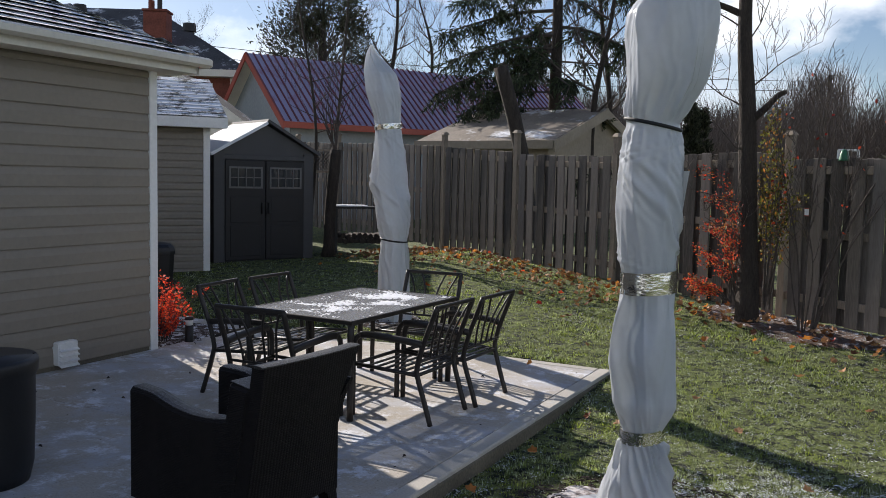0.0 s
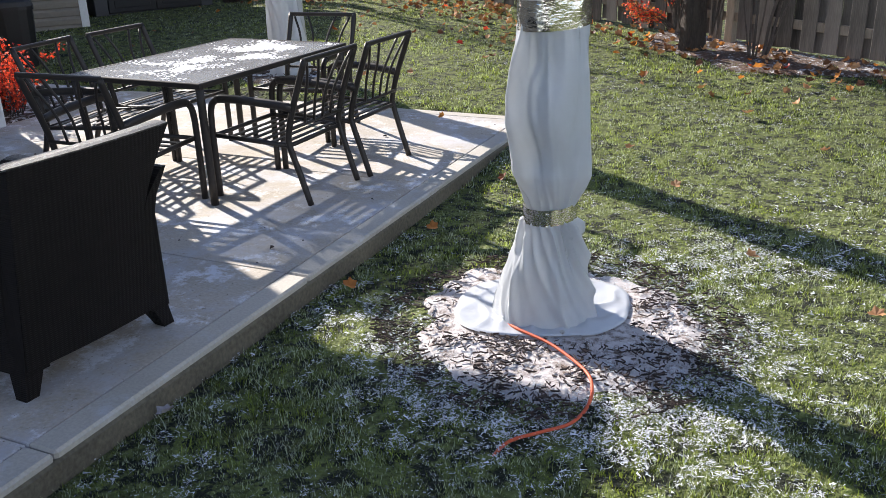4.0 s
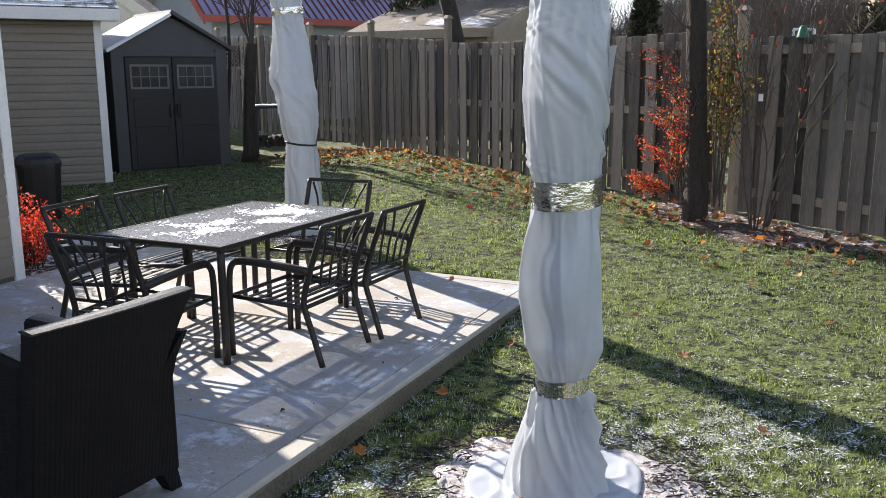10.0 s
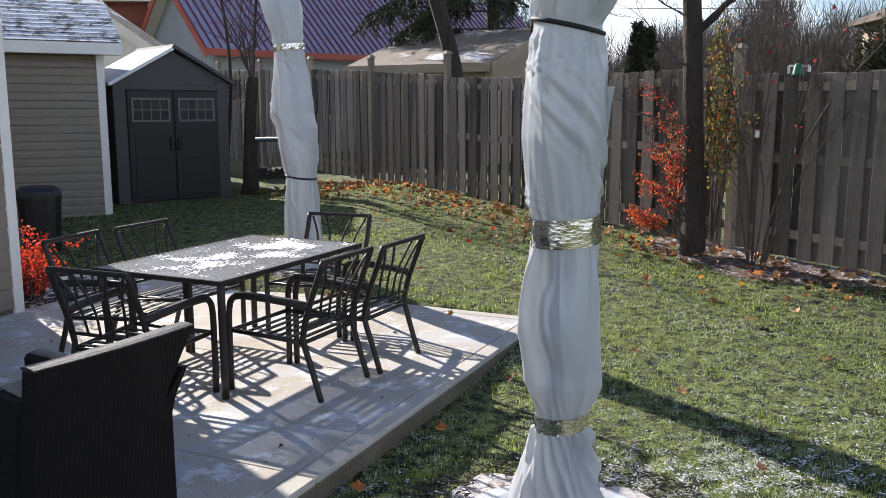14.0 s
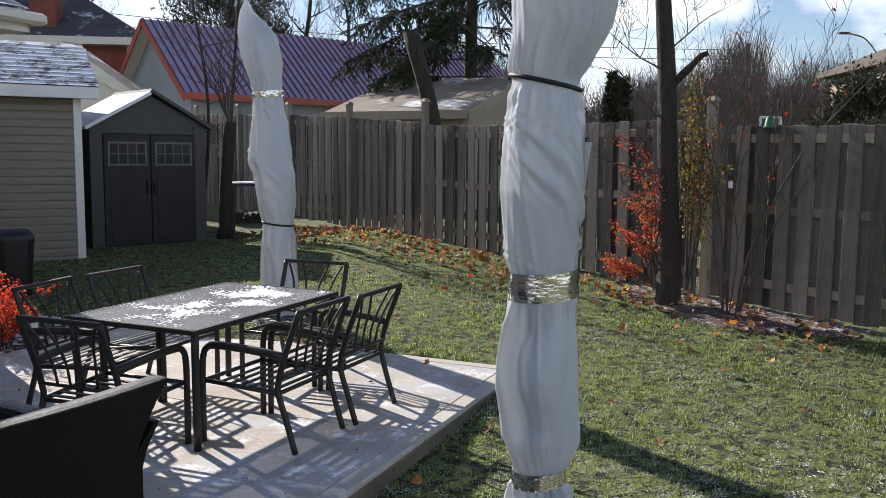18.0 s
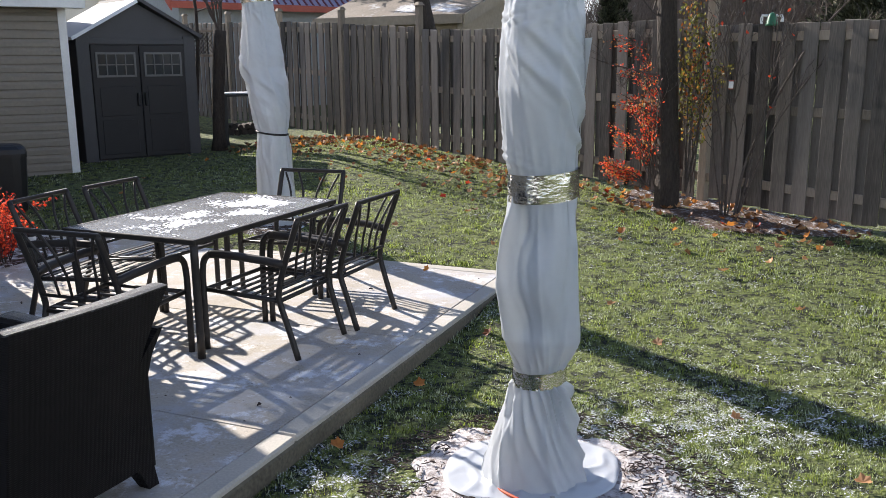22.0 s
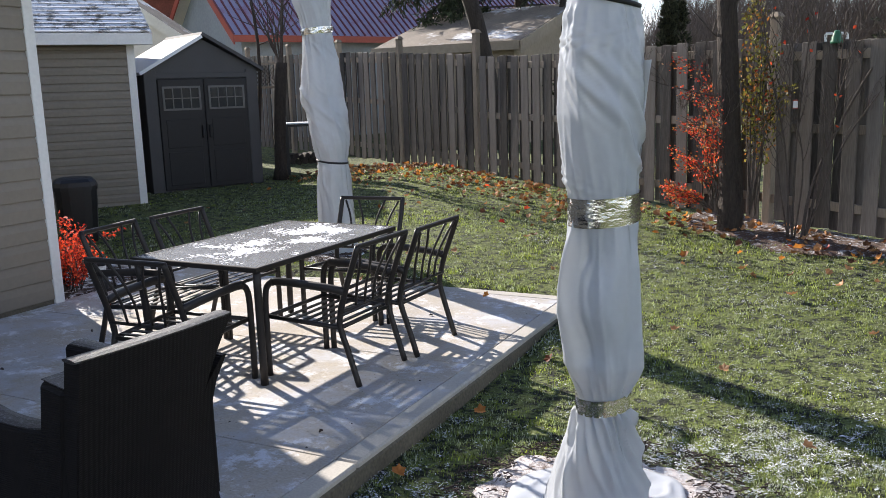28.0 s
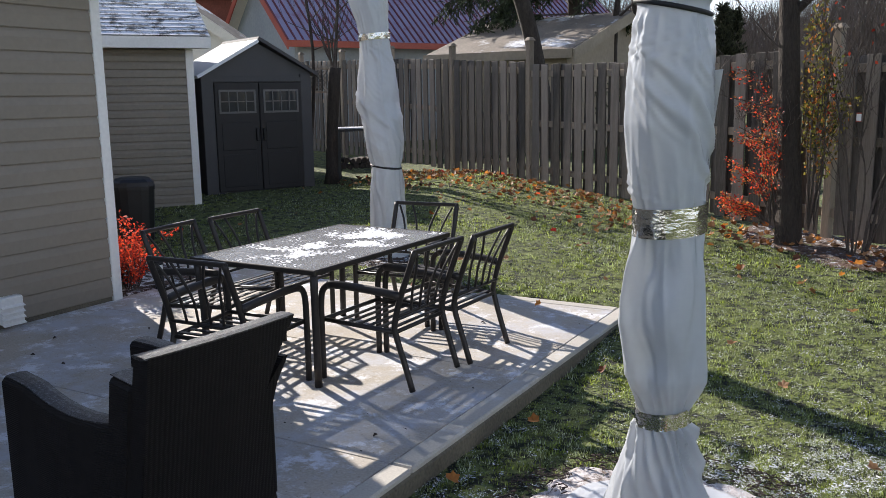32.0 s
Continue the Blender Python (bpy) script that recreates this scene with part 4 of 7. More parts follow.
def wicker_chair(m):
    """It faces local +y. The back leans away and flares to its top; each arm ends in a curved rear leg."""
    c = thing("wicker_armchair", "dark brown woven wicker armchair dusted with frost", "armchair", at=m)
    top = 0.865
    heights, halves = [0.12, 0.26, 0.39, 0.51, 0.64, 0.76, top], [0.245, 0.205, 0.188, 0.194, 0.232, 0.288, 0.352]

    def lean(z):
        return -0.275 - 0.165 * z

    rows = []
    for k in range(19):
        z = 0.12 + (top - 0.12) * k / 18
        wide = float(np.interp(z, heights, halves))
        ring = []
        for q in range(13):
            x = -0.335 + (0.335 + wide) * q / 12
            ring.append((x, lean(z) - 0.020 * (1 - (x / 0.352) ** 2), z))
        for q in range(12, -1, -1):
            x = -0.335 + (0.335 + wide) * q / 12
            ring.append((x, lean(z) + 0.075 - 0.020 * (1 - (x / 0.352) ** 2), z))
        rows.append(ring)
    sheet_solid(rows, M_WICKER, "backrest", c)
    part("inner_back", box(-0.345, -0.215, 0.20, 0.295, -0.075, 0.80, 0.02, pose(0, 0, 0, 9)), M_WICKER, c)
    part("frosted_edge", box(-0.335, -0.208, 0.7995, 0.285, -0.083, 0.803, 0.001, pose(0, 0, 0, 9)), M_WICKER_TOP, c, "frost-dusted woven inner top")
    line = [(x, lean(top) + 0.038 - 0.020 * (1 - (x / 0.352) ** 2), top + 0.001) for x in (-0.345, -0.26, -0.17, -0.08, 0, 0.08, 0.17, 0.26, 0.345)]
    part("frosted_edge", tube(line, 0.042, 8, 0.18), M_WICKER_TOP, c, "frost-dusted woven top edge")
    for s in (-1, 1):
        rows, crest = [], []
        for k in range(15):
            f = k / 14
            y = -0.29 + 0.76 * f
            h = 0.615 - 0.045 * math.sin(math.pi * min(1, f * 1.25)) + 0.035 * f
            w0 = 0.048 + 0.010 * f
            x = s * (0.290 + 0.020 * math.sin(math.pi * f))
            rows.append([(x - w0, y, 0.10), (x + w0, y, 0.10), (x + w0, y, h - 0.015), (x + w0 - 0.012, y, h), (x - w0 + 0.012, y, h), (x - w0, y, h - 0.015)])
            crest.append((x, y, h + 0.001))
        sheet_solid(rows, M_WICKER, "armrest", c)
        part("frosted_edge", tube(crest, 0.043, 8, 0.16), M_WICKER_TOP, c, "frost-dusted woven arm top")
        front = smooth_line([(s * 0.300, 0.42, 0.22), (s * 0.305, 0.43, 0.10), (s * 0.325, 0.44, 0.0)], 3)
        part("front_leg", tube(front, [0.048, 0.045, 0.042, 0.038, 0.034, 0.030, 0.028], 6), M_WICKER, c)
        # the rear leg sweeps in under the arm and out again at the foot
        rows = []
        for k in range(15):
            z = 0.70 * k / 14
            outer = float(np.interp(z, [0, 0.19, 0.33, 0.46, 0.60, 0.70], [0.366, 0.302, 0.272, 0.264, 0.290, 0.338]))
            if s < 0:
                outer = float(np.interp(z, [0, 0.2, 0.7], [0.350, 0.338, 0.336]))
            wide = float(np.interp(z, [0, 0.15, 0.45, 0.62, 0.70], [0.055, 0.085, 0.070, 0.045, 0.022]))
            back = lean(z) + 0.004
            deep = 0.085 if z > 0.1 else 0.055 + 0.3 * z
            rows.append([(s * (outer - wide), back, z), (s * outer, back, z), (s * outer, back + deep, z), (s * (outer - wide), back + deep, z)])
        sheet_solid(rows, M_WICKER, "rear_leg", c)
    part("seat", box(-0.27, -0.28, 0.22, 0.27, 0.44, 0.38, 0.015), M_WICKER, c)
    part("apron", box(-0.28, 0.43, 0.13, 0.28, 0.465, 0.36, 0.01), M_WICKER, c)
    return c


wicker_chair(pose(-1.24, 3.60, 0, 0, 0, 74.5))


# ---- annex building ----
def annex():
    m = pose(-6.56, 11.82, 0, 0, 0, 42)
    a = thing("garage", "beige vinyl-sided garage with snowy shingle roof", "garage", at=m)
    z0, z1, long, deep, ridge = 0.0, 2.41, 6.0, 2.4, 1.2
    part("wall", box(-long, 0.03, z0 - 0.2, -0.03, deep, z1), M_SIDING_ANNEX, a)
    siding_wall(a, -long, -0.08, z0 + 0.10, z1, 0.112, pose(0, 0.03, 0), M_SIDING_ANNEX)
    siding_wall(a, 0.08, deep, z0 + 0.10, z1, 0.112, pose(-0.03, 0, 0, 0, 0, 90), M_SIDING_ANNEX)
    part("corner_trim", box(-0.10, -0.004, z0 + 0.05, 0.004, 0.10, z1, 0.004), M_TRIM, a, "white corner post")
    o = 0.22
    part("fascia", box(-long, -o - 0.02, z1 - 0.01, o, -o + 0.02, z1 + 0.15, 0.004), M_TRIM, a, "white fascia board")
    part("soffit", box(-long, -o, z1 - 0.004, o - 0.01, 0.04, z1 + 0.012), M_FASCIA, a)
    bm = bmesh.new()
    slope = math.tan(radians(25))
    run, k = 0.14, 0
    while k * run < ridge + o:
        d0, d1 = k * run, (k + 1) * run + 0.02
        for c in range(20):
            xa, xb = o - (long + o) * c / 20, o - (long + o) * (c + 1) / 20
            pts = [(xa, -o - 0.03 + d0, z1 + 0.165 + d0 * slope), (xb, -o - 0.03 + d0, z1 + 0.165 + d0 * slope), (xb, -o - 0.03 + d1, z1 + 0.152 + d1 * slope), (xa, -o - 0.03 + d1, z1 + 0.152 + d1 * slope)]
            bm.faces.new([bm.verts.new(p) for p in pts][::-1])
        k += 1
    tagged(part("shingles", bm, M_SHINGLE, a, "dark shingles under patchy snow"), kind="stuff")
    bm = bmesh.new()
    top = z1 + 0.14 + (ridge + o) * slope
    add_slab(bm, [(o, -o, z1 + 0.14), (o, ridge, top), (-long, ridge, top), (-long, -o, z1 + 0.14)], 0.05)
    add_slab(bm, [(o, ridge, top), (o, deep + o, z1 + 0.14), (-long, deep + o, z1 + 0.14), (-long, ridge, top)], 0.05)
    part("roof_deck", bm, M_SHINGLE, a)
    bm = bmesh.new()
    add_prism(bm, [(0.03, z1), (deep, z1), (ridge, z1 + (ridge + 0.1) * slope)], Matrix(((0, 0, 1, -0.13), (1, 0, 0, 0), (0, 1, 0, 0), (0, 0, 0, 1))), Matrix(((0, 0, 1, -0.03), (1, 0, 0, 0), (0, 1, 0, 0), (0, 0, 0, 1))))
    part("gable", bm, M_SIDING_ANNEX, a)
    for y0, y1 in ((-o, ridge), (deep + o, ridge)):
        bm = bmesh.new()
        add_slab(bm, [(o + 0.012, y0, z1 + 0.15), (o + 0.012, y0, z1), (o + 0.012, y1, top - 0.14), (o + 0.012, y1, top + 0.01)], 0.03)
        bmesh.ops.recalc_face_normals(bm, faces=bm.faces[:])
        part("rake_board", bm, M_TRIM, a, "white rake board")
    return a


annex()


# ---- garden shed ----
M_SHED_GRID = mat("shed_window_grid", (0.15, 0.145, 0.14), 0.6, vary=0.06, scale=5, fine=60, bump=0.05)


def shed():
    m = pose(-6.97, 12.60, 0.20, 0, 0, 54)
    s = thing("garden_shed", "grey-brown resin garden shed with double doors", "shed", at=m)
    w, deep, eave, peak = 1.85, 1.34, 1.90, 2.41
    bm = bmesh.new()
    add_prism(bm, [(0, 0), (w, 0), (w, eave), (w / 2, peak - 0.04), (0, eave)], pose(0, 0, 0, 90), pose(0, deep, 0, 90))
    part("wall", bm, M_SHED, s)
    for x in (0.0, w - 0.17):
        part("corner_panel", box(x - 0.012, -0.03, 0, x + 0.182, 0.02, eave - 0.02, 0.008), M_SHED, s)
    for k, x in enumerate((0.19, 0.935)):
        d = part("door", box(x, -0.035, 0.03, x + 0.735, 0.02, 1.74, 0.01), M_SHED_DOOR, s, "dark grey shed door")
        for z0, z1 in ((0.10, 0.62), (0.68, 1.12)):
            part("door_panel", box(x + 0.09, -0.043, z0, x + 0.645, -0.03, z1, 0.006), M_SHED_DOOR, d)
        wx0, wx1, wz0, wz1 = x + 0.08, x + 0.655, 1.28, 1.61
        part("pane", box(wx0, -0.040, wz0, wx1, -0.030, wz1), M_PANE, d, "dark window pane")
        fr = bmesh.new()
        for a0, b0, a1, b1 in ((wx0 - 0.02, wz0 - 0.02, wx1 + 0.02, wz0 + 0.012), (wx0 - 0.02, wz1 - 0.012, wx1 + 0.02, wz1 + 0.02), (wx0 - 0.02, wz0, wx0 + 0.012, wz1), (wx1 - 0.012, wz0, wx1 + 0.02, wz1), (wx0, (wz0 + wz1) / 2 - 0.008, wx1, (wz0 + wz1) / 2 + 0.008),
                               (wx0 + 0.136, wz0, wx0 + 0.152, wz1), (wx0 + 0.28, wz0, wx0 + 0.296, wz1), (wx0 + 0.423, wz0, wx0 + 0.439, wz1)):
            add_box(fr, a0, -0.052, b0, a1, -0.036, b1)
        part("window_frame", fr, M_SHED_GRID, d, "light grey window grid")
        part("handle", box(x + (0.655 if k == 0 else 0.03), -0.075, 0.82, x + (0.70 if k == 0 else 0.075), -0.03, 1.02, 0.008), M_BLACK, d, "black handle")
    part("lintel", box(0.17, -0.028, 1.75, w - 0.17, 0.02, 1.83, 0.006), M_SHED, s)
    for sx, x in ((1, 0), (-1, w)):
        bm = bmesh.new()
        o = 0.10
        tip = (w / 2, 0, peak)
        low = (x - sx * o, 0, eave - o * (peak - eave) / (w / 2))
        pts = [(low[0], -0.10, low[2]), (tip[0], -0.10, tip[2]), (tip[0], deep + 0.08, tip[2]), (low[0], deep + 0.08, low[2])]
        add_slab(bm, pts if sx < 0 else pts, 0.05)
        bmesh.ops.recalc_face_normals(bm, faces=bm.faces[:])
        part("roof_panel", bm, M_SHED_ROOF if sx > 0 else M_SHED, s, "roof panel under bright snow" if sx > 0 else "")
    return s


shed()


# ---- trees ----
def add_branch(bm, start, way, length, radius, depth, rng, spread=0.7, up=0.15, kids=3, sides=5, ends=None, wobble=0.18):
    """A branch with its twigs, tapered, into one mesh."""
    n = 5 if depth > 1 else 3
    pts, rad = [Vector(start)], [radius]
    d = Vector(way).normalized()
    for k in range(n):
        d = (d + Vector((rng.uniform(-1, 1), rng.uniform(-1, 1), rng.uniform(-0.6, 1) * 0.8 + up)) * wobble).normalized()
        pts.append(pts[-1] + d * length / n)
        rad.append(max(0.0025, radius * (1 - 0.72 * (k + 1) / n)))
    add_tube(bm, pts, rad, max(3, sides), 1.0, False)
    if depth <= 0:
        if ends is not None:
            ends.append((pts[-1].copy(), d.copy()))
        return
    for k in range(kids):
        f = rng.uniform(0.3, 1.0) if k else 1.0
        i = min(n, max(1, int(f * n)))
        side = Vector((rng.uniform(-1, 1), rng.uniform(-1, 1), rng.uniform(-0.3, 0.8))).normalized()
        add_branch(bm, pts[i], d * (1 - spread) + side * spread + Vector((0, 0, up)), length * rng.uniform(0.45, 0.75), rad[i] * 0.75, depth - 1, rng, spread, up, kids, max(3, sides - 1), ends, wobble)


def bare_tree(name, label, x, y, z, height, radius, seed, trunk_pts=None, limbs=10, first=0.35, depth=3, kids=3, category="tree", limb_len=0.3, spread=0.65):
    rng = random.Random(seed)
    t = thing(name, label, category, at=pose(x, y, z))
    pts = smooth_line(trunk_pts or [(0, 0, 0), (rng.uniform(-0.03, 0.03) * height, 0, height * 0.35), (rng.uniform(-0.05, 0.05) * height, 0.02 * height, height * 0.7), (rng.uniform(-0.07, 0.07) * height, 0, height)], 5)
    rad = [radius * (1.25 if i == 0 else 1.0) * (1 - 0.8 * (i / (len(pts) - 1)) ** 1.2) for i in range(len(pts))]
    pts[0] = pts[0] - Vector((0, 0, 0.15))
    part("trunk", tube(pts, rad, 10), M_BARK, t, smooth=True)
    bm = bmesh.new()
    for k in range(limbs):
        f = first + (1 - first) * (k + rng.random() * 0.6) / limbs
        i = min(len(pts) - 1, int(f * (len(pts) - 1)))
        a = rng.uniform(0, 6.28)
        way = Vector((math.cos(a), math.sin(a), rng.uniform(0.25, 0.9)))
        add_branch(bm, pts[i], way, height * limb_len * rng.uniform(0.6, 1.1) * (1.15 - 0.6 * f), rad[i] * 0.5, depth, rng, spread, 0.18, kids)
    tagged(part("bare_crown", bm, M_TWIG, t, smooth=True), kind="stuff")
    return t


def yard_tree():
    t = thing("tree", "bare young maple with dark straight trunk by the fence", "tree", at=pose(1.41, 10.30, 0.06))
    pts = smooth_line([(0, 0, -0.15), (0.0, 0, 0.4), (-0.04, 0, 1.2), (-0.10, 0, 2.5), (-0.17, 0, 3.4), (-0.16, 0, 4.4), (-0.05, 0, 5.6), (0.1, 0, 7.0)], 5)
    rad = [0.165, 0.15, 0.14, 0.135, 0.13] + [0.128 - 0.0033 * i for i in range(len(pts) - 5)]
    part("trunk", tube(pts, rad, 14), M_BARK, t, smooth=True)
    part("branch_stub", tube(smooth_line([(-0.08, 0, 2.35), (0.12, -0.02, 2.55), (0.22, -0.03, 2.66), (0.30, -0.04, 2.70)], 4), [0.042] * 5 + [0.034] * 5 + [0.028] * 3, 8), M_BARK, t, "sawn-off branch stub", True)
    part("limb", tube(smooth_line([(-0.17, 0, 3.55), (-0.45, 0, 3.68), (-0.75, 0.02, 3.78), (-1.3, 0.05, 4.15), (-1.9, 0.1, 4.8)], 4), [0.042 - 0.002 * i for i in range(17)], 8), M_BARK, t, smooth=True)
    rng = random.Random(12)
    bm = bmesh.new()
    for z, a, up, ln in ((1.9, 3.3, 0.4, 0.9), (2.3, 2.9, 0.2, 1.3), (2.7, 2.6, 0.35, 1.5), (3.0, 3.4, 0.5, 1.3), (3.3, 0.3, 0.6, 1.2), (3.7, 0.1, 0.8, 1.3), (4.0, 2.7, 0.7, 1.6), (4.6, 0.4, 0.9, 2.0), (5.0, 3.0, 0.9, 2.0), (5.5, 1.2, 0.9, 2.0), (5.8, 4.4, 0.9, 1.8), (6.4, 0.2, 1.0, 1.6)):
        i = min(len(pts) - 1, int(z / 7.0 * len(pts)))
        add_branch(bm, pts[i], (math.cos(a), 0.3 * math.sin(a), up), ln * 0.62, 0.011, 3, rng, 0.55, 0.10, 4, wobble=0.26)
    for pts in ([(0.0, 0, 5.6), (0.55, -0.2, 5.15), (0.95, -0.3, 4.55)], [(0.05, 0, 6.2), (1.1, -0.2, 5.6), (1.85, -0.3, 4.60)]):
        line = smooth_line(pts, 5)
        part("limb", tube(line, [0.03 - 0.0022 * i for i in range(len(line))], 6), M_BARK, t, smooth=True)
        for k in range(5):
            add_branch(bm, line[-1 - k], (rng.uniform(-0.7, 1.0), rng.uniform(-0.3, 0.3), rng.uniform(-0.7, 0.1)), 0.34, 0.006, 2, rng, 0.5, -0.05, 4, wobble=0.25)
    tagged(part("bare_crown", bm, M_TWIG, t, smooth=True), kind="stuff")


yard_tree()

SITE = pose(0.977, 0.888, 0, 0, 0, 13.07)     # x to the right of, y straight ahead along the view


def at_site(x, y, z=0.0, turn=0.0):
    return SITE @ pose(x, y, z, 0, 0, turn)


def blade_leaf(bm, p, d, size, rng, wide=0.32):
    """One small folded leaf."""
    d = Vector(d).normalized()
    s = d.orthogonal().normalized()
    s.rotate(Matrix.Rotation(rng.uniform(0, 6.28), 3, d))
    n = d.cross(s)
    p = Vector(p)
    a, b = p + d * size * 0.5 + s * size * wide + n * size * 0.1, p + d * size * 0.5 - s * size * wide + n * size * 0.1
    v = [bm.verts.new(q) for q in (p, a, p + d * size, b)]
    bm.faces.new((v[0], v[1], v[2]))
    bm.faces.new((v[0], v[2], v[3]))


def spruce(m, height, radius, seed, label, boughs=()):
    rng = random.Random(seed)
    t = thing("spruce_tree", label, "tree", at=m)
    part("trunk", tube([(0, 0, -0.3), (0.03, 0, height * 0.4), (0, 0.02, height)], [radius, radius * 0.7, 0.03], 10), M_BARK, t, smooth=True)
    wood, leaves = bmesh.new(), bmesh.new()
    z = height * 0.16
    while z < height * 0.97:
        f = z / height
        for _ in range(rng.randint(2, 3)):
            if rng.random() < 0.38:
                continue
            a = rng.uniform(0, 6.28)
            ln = height * 0.29 * (1.02 - f) ** 0.75 * rng.uniform(0.3, 1.2)
            dip, curl = rng.uniform(-0.10, 0.14), rng.uniform(-0.25, 0.10)
            out = Vector((math.cos(a), math.sin(a), 0))
            pts = [Vector((0, 0, z)), out * ln * 0.35 + Vector((0, 0, z - 0.02 * ln)), out * ln * 0.7 + Vector((rng.uniform(-0.1, 0.1) * ln, rng.uniform(-0.1, 0.1) * ln, z - (0.10 + dip) * ln)), out * ln + Vector((0, 0, z - (0.10 + dip - curl) * ln))]
            add_tube(wood, pts, [0.035, 0.025, 0.016, 0.006], 4, 1.0, False)
            line = smooth_line(pts, 5)
            for i, p in enumerate(line[3:]):
                g = (i + 3) / len(line)
                for _ in range(rng.choice((0, 0, 2, 6, 9, 12))):
                    side = Vector((rng.uniform(-1, 1), rng.uniform(-1, 1), rng.uniform(-2.0, 0.1)))
                    tw = (side * 0.55 + out * 0.5).normalized()
                    tl = rng.uniform(0.18, 0.5) * (1.15 - 0.5 * g) * (0.5 + 0.05 * height)
                    for q in range(11):
                        blade_leaf(leaves, p + tw * tl * q / 11, tw + Vector((rng.uniform(-0.7, 0.7), rng.uniform(-0.7, 0.7), rng.uniform(-0.7, 0.3))), tl * 0.34, rng, 0.13)
        z += height * 0.030 * rng.uniform(0.6, 1.5)
    for z, tx, ty, tz in boughs:
        tip = Vector((tx, ty, tz))
        root = Vector((0, 0, z))
        pts = smooth_line([root, root.lerp(tip, 0.35) + Vector((0, 0, 0.15)), root.lerp(tip, 0.7) + Vector((0, 0, 0.10)), tip], 6)
        add_tube(wood, pts, [0.05 - 0.002 * i for i in range(len(pts))], 5, 1.0, False)
        for i, p in enumerate(pts[4:]):
            for _ in range(11):
                tw = Vector((rng.uniform(-1, 1), rng.uniform(-1, 1), rng.uniform(-1.7, 0.1))).normalized()
                tl = rng.uniform(0.25, 0.75)
                for q in range(12):
                    blade_leaf(leaves, p + tw * tl * q / 12, tw + Vector((rng.uniform(-0.8, 0.8), rng.uniform(-0.8, 0.8), rng.uniform(-0.8, 0.2))), tl * 0.26, rng, 0.11)
    for k in range(26):
        z = height * rng.uniform(0.12, 0.8)
        a = rng.uniform(0, 6.28)
        add_branch(wood, (0, 0, z), (math.cos(a), math.sin(a), rng.uniform(-0.2, 0.6)), height * rng.uniform(0.08, 0.17), 0.022, 2, rng, 0.55, 0.1, 3, 4)
    tagged(part("boughwork", wood, M_TWIG, t), kind="stuff")
    tagged(part("foliage", leaves, M_SPRUCE, t, "drooping dark green needles"), kind="stuff")
    return t


spruce(at_site(1.0, 21.5, 0.4), 12.0, 0.20, 5, "tall ragged spruce with drooping boughs beyond the fence", (
    (8.3, -2.0, 0, 8.0), (7.0, -3.0, 0.2, 6.5), (6.2, -2.4, -0.6, 5.7), (5.6, -3.0, 0.3, 5.0), (5.0, -2.6, -0.8, 4.2), (4.6, -3.0, 0.2, 3.5), (4.3, -2.3, -0.6, 2.9), (4.8, -1.6, 0.4, 3.6), (6.6, 2.2, 0.2, 6.0), (5.2, 2.0, -0.4, 4.5), (7.6, 1.6, 0.5, 7.2)))


def crown_tree(m, height, wide, seed, material, name, label, low=0.12, count=2600, leaf=0.3, many=260, tight=0.09):
    """A dense evergreen with an uneven crown of many small sprays."""
    rng = random.Random(seed)
    t = thing(name, label, "tree", at=m)
    part("trunk", tube([(0, 0, -0.3), (0, 0, height * 0.5), (0.05, 0, height * 0.93)], [wide * 0.07, wide * 0.05, 0.02], 8), M_BARK, t, smooth=True)
    bm, twigs = bmesh.new(), bmesh.new()
    clumps = []
    for _ in range(many):
        f = low + (1 - low) * rng.random() ** 1.1
        a = rng.uniform(0, 6.28)
        lobe = 1 + 0.25 * math.sin(a * 3 + f * 9 + seed) + 0.7 * noise.noise(Vector((math.cos(a) * 2, math.sin(a) * 2, f * 6 + seed)))
        r = wide * 0.5 * math.sin(math.pi * min(1.0, (f - low) / (1 - low) * 0.80 + 0.16)) ** 0.8 * lobe * rng.uniform(0.1, 1.0) ** 0.5
        clumps.append((Vector((math.cos(a) * r, math.sin(a) * r, f * height)), a, rng.uniform(0.5, 1.3)))
        if many < 200:
            add_branch(twigs, (0, 0, max(0.1, f - 0.16) * height), clumps[-1][0] - Vector((0, 0, (f - 0.16) * height)), 1.2 * (clumps[-1][0] - Vector((0, 0, max(0.1, f - 0.16) * height))).length, 0.03, 1, rng, 0.5, 0.1, 3, 4)
    for _ in range(count):
        c, a, size = rng.choice(clumps)
        p = c + Vector((rng.gauss(0, 1), rng.gauss(0, 1), rng.gauss(0, 1.2))) * wide * tight * size
        p.z = max(0.05, p.z)
        d = Vector((math.cos(a), math.sin(a), rng.uniform(0.2, 1.4)))
        for _ in range(3):
            blade_leaf(bm, p + Vector((rng.uniform(-1, 1), rng.uniform(-1, 1), rng.uniform(-1, 1))) * leaf * 0.5, d + Vector((rng.uniform(-0.6, 0.6), rng.uniform(-0.6, 0.6), rng.uniform(-0.4, 0.4))), leaf * rng.uniform(0.6, 1.5), rng, 0.17)
    if len(twigs.verts):
        tagged(part("twig_work", twigs, M_TWIG, t), kind="stuff")
    tagged(part("crown", bm, material, t), kind="stuff")
    return t


